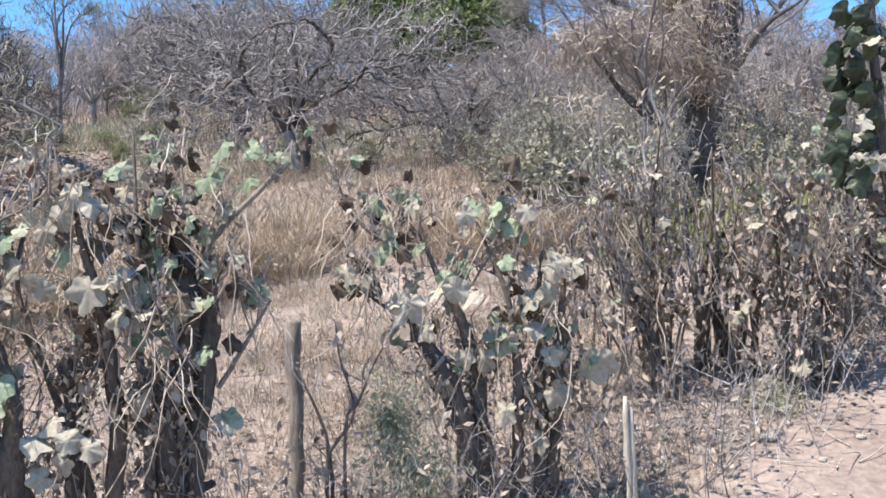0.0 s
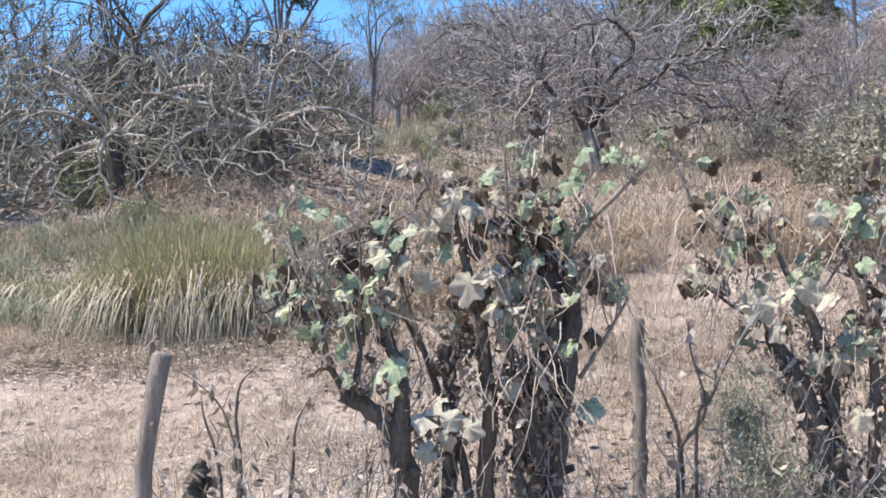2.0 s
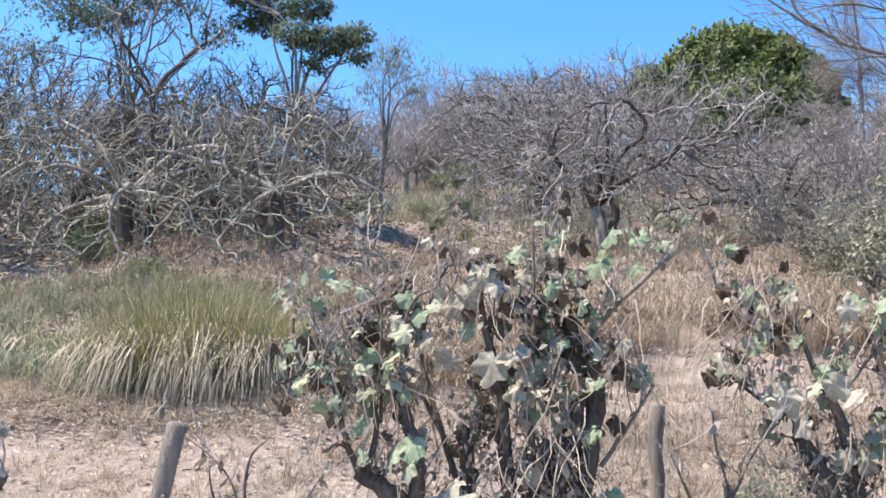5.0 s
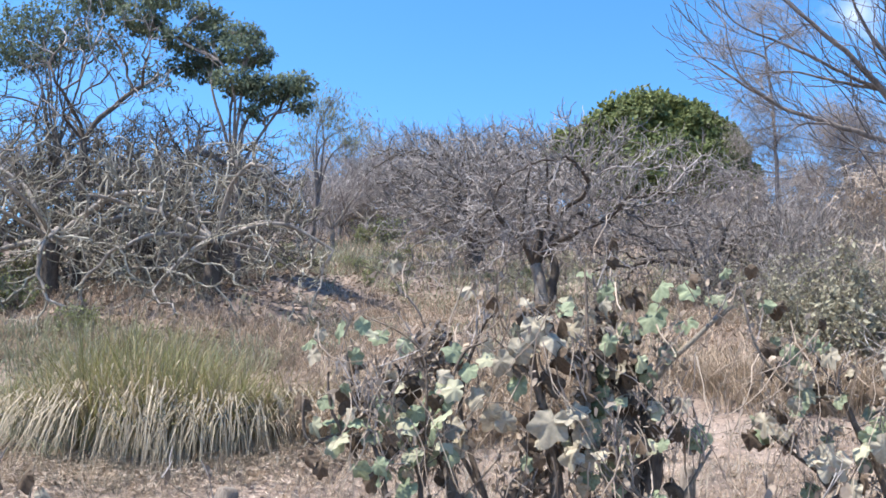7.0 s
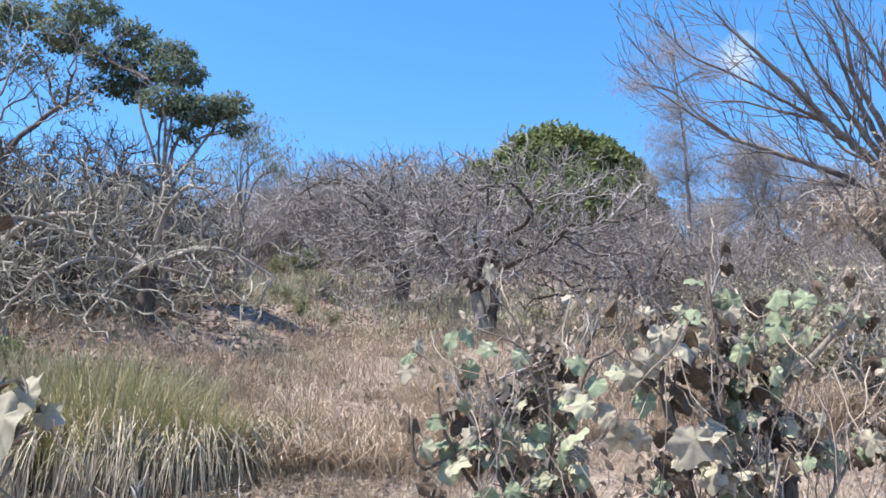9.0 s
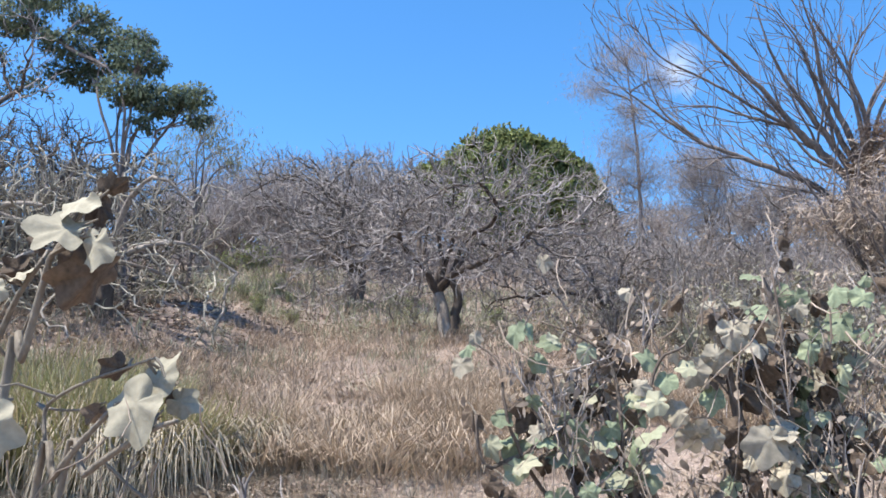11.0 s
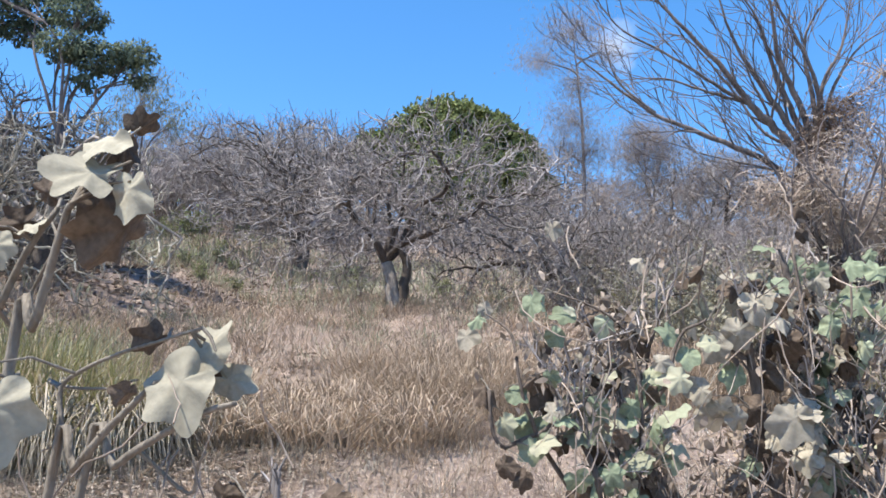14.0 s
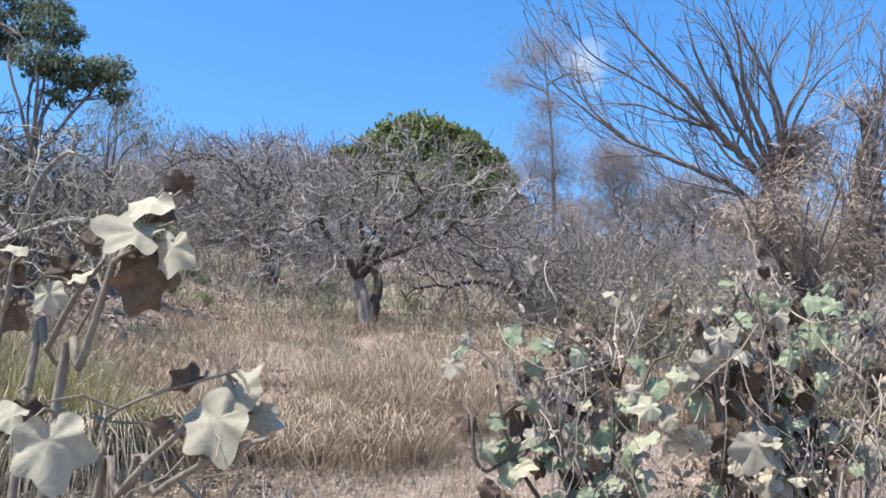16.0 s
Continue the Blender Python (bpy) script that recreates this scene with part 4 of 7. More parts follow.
def vine_tree():
    """The dark forked tree close behind the hedge, its head lost in dry vines."""
    rng = random.Random(53)
    base = Vector(on_ground(1.70, 10.6))
    root = thing("vine_hung_tree", "dark forked tree with its head covered in dry pale vines", "tree", where=base)
    for way, rr in [([Vector((1.76, 10.60, 2.29)), Vector((1.92, 10.60, 3.04)), Vector((2.02, 10.60, 3.68)), Vector((2.10, 10.60, 4.33)), Vector((2.17, 10.60, 4.93))], [0.2, 0.17, 0.16, 0.14, 0.1, 0.03]),
                    ([Vector((1.489, 10.400, 1.856)), Vector((1.523, 10.300, 2.573)), Vector((1.453, 10.200, 2.981)), Vector((1.270, 10.100, 3.182)), Vector((1.043, 10.000, 3.389)), Vector((0.875, 9.900, 3.655))], [0.07, 0.06, 0.055, 0.055, 0.045, 0.03, 0.012]),
                    ([Vector((1.81, 10.60, 2.52)), Vector((2.06, 10.60, 3.38)), Vector((2.26, 10.80, 3.81)), Vector((2.37, 10.80, 4.63)), Vector((2.29, 10.80, 5.42))], [0.12, 0.11, 0.12, 0.12, 0.09, 0.03]),
                    ([Vector((1.99, 10.60, 3.21)), Vector((2.36, 10.60, 3.72)), Vector((2.61, 10.60, 4.06)), Vector((3.03, 10.60, 4.32))], [0.05, 0.05, 0.04, 0.03, 0.012])]:
        s = Soup()
        spine, spine_r = through_points([(0, 0, -0.2)] + [p - base for p in way], rr, 4, 0.2, rng)
        s.tube(spine, spine_r, 9)
        part_mesh("trunk", s.mesh("trunk", BARK_DARK), root)
        s, limbs, fine = Soup(), [], []
        for _ in range(7):
            i = rng.randrange(len(spine) // 2, len(spine) - 1)
            grow(rng, limbs, fine, spine[i], lean(rng, Vector((0, 0, 1)), rng.uniform(15, 60)), rng.uniform(0.6, 1.5), 0.024, 0, 2, 34, (4, 3), 0.25, 0.05, 0.0045)
        for q, qr, level in limbs + fine:
            s.tube(q, qr, 4, False)
        part_mesh("limb", s.mesh("limb", BARK_MID), root)
    s = Soup()
    for c, radii, n in [(Vector((1.03, 9.90, 3.86)), (0.5, 0.35, 0.34), 940), (Vector((1.78, 10.30, 3.97)), (0.55, 0.4, 0.4), 1149), (Vector((1.62, 10.30, 4.45)), (0.7, 0.4, 0.4), 731), (Vector((2.01, 10.30, 3.56)), (0.34, 0.25, 0.22), 438), (Vector((1.37, 10.10, 3.61)), (0.4, 0.25, 0.2), 313), (Vector((1.71, 10.40, 2.62)), (0.16, 0.14, 0.6), 167), (Vector((2.28, 10.80, 5.45)), (0.42, 0.3, 0.2), 543), (Vector((2.50, 10.80, 5.13)), (0.3, 0.3, 0.34), 438), (Vector((0.562, 10.000, 3.875)), (0.34, 0.3, 0.26), 385), (Vector((0.992, 10.000, 3.893)), (0.4, 0.3, 0.26), 495), (Vector((1.480, 10.200, 3.622)), (0.4, 0.3, 0.3), 550), (Vector((2.007, 10.200, 3.578)), (0.3, 0.25, 0.3), 385), (Vector((0.723, 9.800, 3.154)), (0.35, 0.3, 0.34), 330), (Vector((1.514, 10.000, 2.914)), (0.2, 0.2, 0.4), 220), (Vector((2.048, 10.100, 2.893)), (0.12, 0.15, 0.5), 121)]:
        vine_mass(s, rng, c - base, radii, n, 0.28)
    part_mesh("vine_tangle", s.mesh("vine_tangle", VINE_DRY, False), root, "tangled pale dry vines", kind="stuff")


TREE_O, TREE_X, TREE_Y = Vector((-8.357, 12.132, 6.955)), Vector((7.221, 0.213, 0.111)), Vector((0.065, 1.488, -7.069))


def at_tree(ab, dy):
    """A place in the upright plane of the tree."""
    return TREE_O + TREE_X * (ab[0] / 1000) + TREE_Y * (ab[1] / 1000) + (TREE_O - Vector((-2.271, 0.826, 1.376)) + TREE_X * (ab[0] / 1000) + TREE_Y * (ab[1] / 1000)) * (dy / 13)


big_tree()
vine_tree()


# ---------- shrubs and grass ----------
def dry_shrub(name, label, height, width, seed, stems=26, leaves=350, leaf_mat=None, twig_mat=None, leaf=0.05, group=""):
    rng = random.Random(seed)
    root = thing(name, label, "shrub", group)
    limbs, fine = [], []
    for _ in range(stems):
        d = (Vector((0, 0, 1)) + Vector((rng.uniform(-1, 1), rng.uniform(-1, 1), 0)) * 0.7).normalized()
        p = Vector((rng.uniform(-0.15, 0.15) * width, rng.uniform(-0.15, 0.15) * width, -0.05))
        grow(rng, limbs, fine, p, d, height * rng.uniform(0.5, 0.95), 0.014, 0, 2, 36, (4, 3), 0.2, 0.03, 0.004)
    s = Soup()
    for pts, rr, level in limbs + fine:
        s.tube(pts, rr, 4 if level == 0 else 3, False)
    part_mesh("crown", s.mesh("crown", twig_mat or BARK_TWIG), root, kind="stuff")
    if leaves:
        s = Soup()
        for _ in range(leaves):
            pts, _, _ = rng.choice(fine)
            s.leaflet(rng.choice(pts), (rand_way(rng) + Vector((0, 0, -0.4))).normalized(), (rand_way(rng) + Vector((0, 0, 0.8))).normalized(), leaf * rng.uniform(0.6, 1.4), 0.5)
        part_mesh("foliage", s.mesh("foliage", leaf_mat or LITTER_LEAF, False), root, kind="stuff")
    return root


BRUSH = "dry brush on the slope"
shrub_a = dry_shrub("dry_shrub", "leafless grey twiggy shrub on the dry slope", 1.5, 1.4, 61, 22, 200, group=BRUSH)
shrub_a.matrix_basis = Matrix.Translation(on_ground(3.6, 16.4))
shrub_b = dry_shrub("dry_shrub", "dry shrub with withered brown leaves on the slope", 1.2, 1.4, 62, 20, 700, group=BRUSH, leaf=0.07)
shrub_b.matrix_basis = Matrix.Translation(on_ground(-0.7, 22.48))
shrub_g = dry_shrub("green_shrub", "low green leafy shrub under the bare trees", 0.9, 1.3, 63, 18, 1100, GREEN_SMALL, leaf=0.10, group="green shrubs on the slope")
shrub_g.matrix_basis = Matrix.Translation(on_ground(-10.13, 27.28))
silver = dry_shrub("silver_shrub", "pale feathery half-dry shrub behind the hedge", 1.15, 1.1, 64, 20, 1300, PALE_BRUSH, leaf=0.045, group="pale shrubs behind the hedge")
silver.matrix_basis = Matrix.Translation(on_ground((0.927, 9.000, 2.042)[0], 9.0))
rng = random.Random(6)


def strew(source, spots, lo=0.8, hi=1.2):
    for x, y in spots:
        copy_thing(source, Matrix.Translation(on_ground(x, y)) @ Matrix.Rotation(rng.uniform(0, 6.28), 4, "Z") @ Matrix.Scale(rng.uniform(lo, hi), 4))


strew(shrub_a, [(0.6, 17.2), (4.27, 21.18), (0.69, 21.78), (2.83, 18.08), (-16.59, 31.08), (-21.67, 28.28), (-24.27, 32.38), (-29.51, 29.45)], 0.7, 1.15)
strew(silver, [((0.998, 11.000, 2.331)[0], 11.0), ((0.433, 13.000, 2.543)[0], 13.0), ((3.610, 11.000, 1.985)[0], 11.0), ((-0.283, 17.000, 3.734)[0], 17.0), ((1.462, 18.000, 3.808)[0], 18.0)], 0.7, 1.1)
strew(shrub_b, [(-11.91, 35.78), (-16.12, 39.48), (-19.0, 37.18), (-20.15, 32.88), (-3.09, 33.48), (-0.35, 37.58), (-6.58, 41.88), (-11.65, 50.68), (2.18, 33.78), (-30.39, 37.25), (-30.08, 39.08), (7.35, 33.38), (8.83, 24.91), (10.35, 23.31), (6.97, 39.38), (4.26, 36.58), (-0.59, 25.28), (-20.14, 51.98), (1.62, 23.88), (3.03, 25.98), (5.65, 26.78), (7.75, 26.68), (8.42, 21.21), (-2.25, 28.78), (-4.47, 30.78), (-9.86, 32.88), (-12.22, 30.08), (0.27, 18.38), (2.58, 13.68), (4.34, 13.41), (-15.15, 25.38), (-19.77, 21.95), (-24.11, 29.75), (6.3, 16.21), (8.63, 18.51), (1.0, 30.18), (-8.06, 36.78)], 0.8, 1.3)
strew(shrub_g, [(-10.95, 12.55), (-12.43, 11.75), (-9.99, 11.25), (-14.12, 11.25), (-8.34, 10.58), (-18.01, 18.15), (-9.53, 14.98), (-11.37, 28.38), (-9.17, 28.88), (-12.05, 24.38), (-12.61, 17.18), (-16.07, 19.55), (-14.99, 31.88), (-22.52, 24.95)], 0.35, 0.7)

strew(shrub_g, [(-7.5, 17.9), (-7.0, 17.2), (-7.6, 20.4), (-6.8, 16.5), (-9.2, 18.3), (-7.0, 19.4), (-8.1, 18.9), (-6.3, 16.9)], 0.2, 0.36)
strew(shrub_g, [(-4.61, 19.98), (-2.84, 19.28), (-1.98, 20.08), (-5.71, 21.48)], 0.3, 0.45)

strew(silver, [(0.790, 12.300, 2.730)[:2], (1.100, 11.600, 2.540)[:2], (0.110, 14.100, 3.220)[:2]], 0.6, 0.9)
strew(silver, [(-0.130, 12.400, 2.760)[:2], (0.470, 12.900, 2.890)[:2], (-0.860, 14.900, 3.390)[:2]], 0.5, 0.7)
strew(shrub_b, [(0.280, 14.600, 3.320)[:2], (0.960, 15.200, 3.450)[:2], (-0.490, 17.500, 3.920)[:2]], 0.5, 0.8)
strew(shrub_g, [(0.440, 12.900, 2.900)[:2], (0.330, 17.800, 3.980)[:2]], 0.5, 0.8)
strew(silver, [(1.060, 14.800, 3.370)[:2], (1.810, 11.700, 2.560)[:2], (3.450, 12.100, 2.680)[:2], (4.280, 13.500, 3.050)[:2], (4.180, 15.700, 3.550)[:2]], 0.7, 1.0)
strew(shrub_b, [(5.940, 25.700, 6.010)[:2], (7.140, 27.000, 6.370)[:2], (7.500, 26.000, 6.100)[:2], (8.580, 26.800, 6.320)[:2]], 0.55, 0.75)
strew(shrub_g, [(-8.130, 19.500, 4.380)[:2], (-7.860, 20.000, 4.500)[:2], (-7.520, 20.300, 4.580)[:2], (-7.340, 21.200, 4.810)[:2], (-8.470, 22.400, 5.120)[:2]], 0.22, 0.36)
strew(shrub_g, [(-9.610, 24.700, 5.740)[:2], (-9.480, 26.000, 6.090)[:2], (-8.600, 24.600, 5.710)[:2], (-10.560, 26.100, 6.120)[:2], (-4.990, 23.100, 5.310)[:2], (-3.910, 23.800, 5.490)[:2], (-8.870, 18.800, 4.210)[:2], (-8.510, 19.800, 4.440)[:2], (-9.210, 17.900, 4.000)[:2], (-8.670, 22.400, 5.120)[:2], (-8.300, 23.500, 5.410)[:2]], 0.25, 0.42)

pale = dry_shrub("pale_shrub", "pale sage-green leafy shrub behind the hedge", 0.95, 1.3, 65, 10, 3000, PALE_BRUSH, STEM_PALE, 0.055, "pale shrubs behind the hedge")
pale.matrix_basis = Matrix.Translation(on_ground(0.25, 9.7))
strew(pale, [(0.65, 9.5), (0.95, 9.9), (0.45, 10.5), (0.0, 11.2), (1.15, 9.2), (2.45, 10.0), (2.9, 10.7), (-0.3, 12.4), (0.6, 12.2), (1.5, 12.4), (3.4, 13.0), (0.9, 15.4)], 0.5, 0.85)


def blades(soup, rng, x, y, n, height, spread, width=0.006, bend=0.6, radius=0.2, z=None):
    """A tuft: n arching blades out of one foot."""
    for _ in range(n):
        a, r = rng.uniform(0, 2 * math.pi), radius * math.sqrt(rng.random())
        px, py = x + r * math.cos(a), y + r * math.sin(a)
        turn = a + rng.uniform(-0.6, 0.6)
        out = Vector((math.cos(turn), math.sin(turn), 0))
        h, s = height * rng.uniform(0.55, 1.15), spread * rng.uniform(0.3, 1.2)
        foot = Vector((px, py, (ground_height(px, py) if z is None else z) - 0.02))
        b = bend * rng.uniform(0.2, 1.2)
        pts = [foot, foot + Vector((0, 0, h * 0.45)) + out * s * 0.25, foot + Vector((0, 0, h * 0.8)) + out * s * 0.6, foot + Vector((0, 0, h * (1 - 0.55 * b))) + out * s * (1.0 + 0.3 * b)]
        soup.strip(pts, [width, width * 0.9, width * 0.6], Vector((-out.y, out.x, 0)))


TUSSOCKS = "green bunch grass tussocks"
for k, (x, y, _, h) in enumerate([(*(-4.50, 7.50, 1.300), 0.62), (*(-4.66, 7.30, 1.220), 0.8), (*(-4.95, 7.25, 1.190), 0.92), (*(-5.25, 7.2, 1.170), 0.98), (*(-5.68, 7.25, 1.190), 0.9), (*(-6.15, 7.4, 1.240), 0.75), (*(-5.420, 8.000, 1.480), 0.9), (*(-5.830, 8.000, 1.500), 1.0), (*(-6.270, 8.000, 1.480), 0.9), (*(-6.840, 7.700, 1.400), 0.5), (*(-5.200, 8.300, 1.570), 0.6), (*(-8.000, 8.300, 1.580), 0.4), (*(-8.730, 8.300, 1.580), 0.4), (*(-5.1, 7.75, 1.43), 0.62), (*(-4.7, 7.85, 1.44), 0.6), (*(-4.3, 8.0, 1.48), 0.56)]):
    rng = random.Random(70 + k)
    tussock = thing("grass_tussock", "large arching bunch grass tussock, green above and straw-coloured below", "grass", TUSSOCKS, where=on_ground(x, y))
    s = Soup()
    for _ in range(420 if k < 9 else (70 if k > 12 else 200)):
        a, r = rng.uniform(0, 2 * math.pi), 0.15 * math.sqrt(rng.random())
        foot = Vector((r * math.cos(a), r * math.sin(a), -0.04))
        d = (Vector((math.cos(a), math.sin(a), 0)) * rng.uniform(0, 1.1) + rand_way(rng) * 0.35 + Vector((0.18, -0.05, 1.5))).normalized()
        pts, _, _ = crooked(rng, foot, d, h * rng.uniform(0.6, 1.25), 1, 1, 6, 0.09, -0.17)
        w = rng.uniform(0.0024, 0.0052)
        s.strip(pts, [w, w, w, w * 0.9, w * 0.7, w * 0.5], Vector((-d.y, d.x, 0)).normalized())
    part_mesh("green_tuft", s.mesh("green_tuft", GRASS_GREEN, False), tussock, "fine upright green blades", "stuff")
    s = Soup()
    for _ in range(210 if k < 6 or k > 12 else (150 if k < 9 else 60)):
        a = rng.uniform(0, 2 * math.pi)
        foot = Vector((rng.uniform(-0.18, 0.18), rng.uniform(-0.14, 0.14), -0.02))
        out = (Vector((math.cos(a), math.sin(a), 0)) * 0.8 + Vector((0.62, -0.45, 0))).normalized()
        top, reach, fall = h * rng.uniform(0.55, 1.0), rng.uniform(0.3, 0.8), rng.uniform(1.4, 1.9)
        pts = [foot + out * reach * u + Vector((0, 0, top * (2.6 * u - (1.35 + 0.9 * fall) * u * u))) for u in (0, 0.14, 0.32, 0.52, 0.74, 0.98)]
        pts = [pts[0]] + [p + rand_way(rng) * 0.018 for p in pts[1:]]
        w = rng.uniform(0.0036, 0.0075)
        s.strip(pts, [w * 0.8, w, w, w * 0.9, w * 0.6], Vector((-out.y, out.x, 0)))
    part_mesh("straw_tuft", s.mesh("straw_tuft", GRASS_STRAW, False), tussock, "drooping straw-coloured blades", "stuff")


def field(name, label, n, area, height, mat, seed, blades_per=9, spread=0.25, width=0.005, keep=0.0, radius=0.06, bend=0.6):
    """Grass all over a stretch of ground, in uneven tufts."""
    rng = random.Random(seed)
    s = Soup()
    done = 0
    while done < n:
        x, y = rng.uniform(area[0], area[1]), rng.uniform(area[2], area[3])
        if noise.noise((x * 0.6 + seed, y * 0.6, 0)) < keep + rng.uniform(-0.25, 0.25):
            continue
        blades(s, rng, x, y, blades_per, height * rng.uniform(0.6, 1.2), spread * rng.uniform(0.5, 1.3), width, bend, radius)
        done += 1
    tagged(new(name, s.mesh(name, mat, False)), label, "grass", kind="stuff")


field("dry_grass_band", "tall straw-coloured dry grass below the bare trees", 230, (-4.4, 0.9, 8.6, 10.1), 0.46, GRASS_DRY, 81, 64, 0.5, 0.0034, -0.02, 0.16, 1.0)
field("dry_grass_edge", "dry drooping grass tufts beside the green tussocks", 70, (-4.2, -2.4, 7.5, 8.7), 0.38, GRASS_DRY, 87, 46, 0.5, 0.005, -0.3, 0.2, 1.1)
field("dry_grass_slope", "short brown dry grass on the slope", 950, (-9, 6, 10, 18.5), 0.24, GRASS_DULL, 82, 14, 0.3, 0.005, 0.0, 0.16, 0.9)
field("dry_grass_upper", "sparse dry grass on the upper slope", 1900, (-20, 14, 18.5, 36), 0.45, GRASS_DULL, 83, 8, 0.3, 0.009, 0.0, 0.2)
field("dry_grass_bank", "short dry grass and weeds on the bank under the trees", 700, (-10.5, -4.6, 8.6, 12.8), 0.2, GRASS_DULL, 90, 16, 0.3, 0.004, -0.35, 0.16, 0.9)
field("dry_grass_middle", "brown dry grass on the middle of the slope", 800, (-6, 4, 10.0, 14.5), 0.2, GRASS_DULL, 93, 16, 0.34, 0.0045, -0.5, 0.18, 0.9)
field("green_weeds_upper", "pale green weeds and grass under the bare trees", 700, (-13, 3, 17.5, 28), 0.42, FEATHER_GREEN, 94, 10, 0.35, 0.008, -0.15, 0.25, 0.8)
field("olive_weeds", "muted grey-olive weeds on the slope below the bare trees", 280, (-8, 4, 10.4, 17.8), 0.26, FEATHER_GREEN, 98, 14, 0.34, 0.0055, -0.15, 0.2, 0.8)
field("grey_weeds", "grey-green weeds beside the bunch grass", 620, (-13.5, -5.6, 6.9, 10.6), 0.32, FEATHER_GREEN, 89, 16, 0.35, 0.006, -0.3, 0.16, 0.7)
field("dry_grass_near", "thin dry grass tufts on the bare strip", 1100, (-8, 0.85, 3.9, 8.6), 0.085, GRASS_DRY, 84, 34, 0.15, 0.0014, -0.08, 0.06, 0.7)
field("dry_stubble", "thin grey-brown dry stalks and stubble behind the hedge", 1300, (-8.0, 0.8, 3.8, 8.2), 0.15, GRASS_DRY, 96, 22, 0.22, 0.0016, -0.15, 0.1, 0.7)
field("grey_stalks", "fine grey dead stalks on the bare strip", 700, (-8.0, 0.8, 4.0, 8.2), 0.17, BARK_LICHEN, 97, 14, 0.22, 0.0016, -0.1, 0.12, 0.5)
field("ridge_brush", "grey leafless undergrowth on the ridge", 2800, (-34, 17, 30, 50), 1.3, BARK_FAR_HAZE, 88, 9, 0.5, 0.008, -0.35, 0.35, 0.3)
field("green_grass_patch", "pale green grass on the slope", 420, (0.0, 4.6, 14.8, 21), 0.5, GRASS_GREEN, 85, 10, 0.3, 0.007, -0.2, 0.15)
field("green_grass_hedge", "green-grey grass behind the hedge", 160, (0.7, 2.6, 8.2, 9.8), 0.48, GRASS_GREEN, 86, 12, 0.3, 0.006, -0.2, 0.15)


def straw_litter():
    rng = random.Random(91)
    s = Soup()
    for _ in range(85000):
        x, y = rng.uniform(-9, 4.2), 3.6 + 5.2 * rng.random() ** 0.8
        if noise.noise((x * 0.55, y * 0.8, 5)) < rng.uniform(-0.6, 0.35) or (x > 0.2 and y < 4.7 + 0.85 * (x - 0.3)):
            continue
        a, l = rng.uniform(0, 6.28), rng.uniform(0.04, 0.18)
        d = Vector((math.cos(a), math.sin(a), rng.uniform(-0.02, 0.03)))
        p = Vector((x, y, ground_height(x, y) + rng.uniform(0.002, 0.008)))
        s.strip([p, p + d * l * 0.5 + Vector((0, 0, rng.uniform(0, 0.012))), p + d * l], [0.0027, 0.0024], Vector((-d.y, d.x, 0)))
    foot = [(-6.540, 6.800, 1.150), (-5.950, 6.700, 1.120), (-5.340, 6.600, 1.110), (-4.790, 6.600, 1.090), (-4.140, 6.700, 1.150), (-6.67, 7.06, 1.21), (-5.82, 6.76, 1.12), (-5.89, 6.50, 1.04), (-6.67, 7.06, 1.21), (-5.82, 6.76, 1.12), (-5.89, 6.50, 1.04), (-3.95, 7.22, 1.26), (-3.78, 7.44, 1.32), (-4.14, 7.08, 1.22), (-3.83, 7.10, 1.23), (-4.81, 6.96, 1.18), (-5.45, 6.92, 1.17)]
    for _ in range(7000):
        f = rng.choice(foot)
        x, y = f[0] + rng.gauss(0, 0.42), f[1] - 0.12 + rng.gauss(0, 0.22)
        a, l = rng.uniform(0, 6.28), rng.uniform(0.08, 0.34)
        d = Vector((math.cos(a), math.sin(a), rng.uniform(-0.02, 0.06)))
        p = Vector((x, y, ground_height(x, y) + rng.uniform(0.003, 0.02)))
        s.strip([p, p + d * l * 0.5 + Vector((0, 0, 0.012)), p + d * l], [0.0042, 0.0036], Vector((-d.y, d.x, 0)))
    tagged(new("straw", s.mesh("straw", STRAW, False)), "pale straw lying flat on the dry ground", "litter", kind="stuff")


straw_litter()


def leaf_mulch():
    """Dark fallen leaves under the orchard."""
    rng = random.Random(92)
    s = Soup()
    for _ in range(80000):
        x, y = rng.uniform(-18, 9), 8.8 + 20 * rng.random() ** 1.1
        if noise.noise((x * 0.35, y * 0.35, 9)) + (0.35 if x < -4.5 else 0.0) < rng.uniform(-0.35, 0.45):
            continue
        a = rng.uniform(0, 6.28)
        p = Vector((x, y, ground_height(x, y) + rng.uniform(0.002, 0.03)))
        s.leaflet(p, Vector((math.cos(a), math.sin(a), rng.uniform(-0.1, 0.25))).normalized(), (Vector((0, 0, 1)) + rand_way(rng) * 0.5).normalized(), rng.uniform(0.05, 0.14), 0.55)
    tagged(new("leaf_mulch", s.mesh("leaf_mulch", LEAF_MULCH, False)), "dark fallen leaves under the bare trees", "litter", kind="stuff")


leaf_mulch()


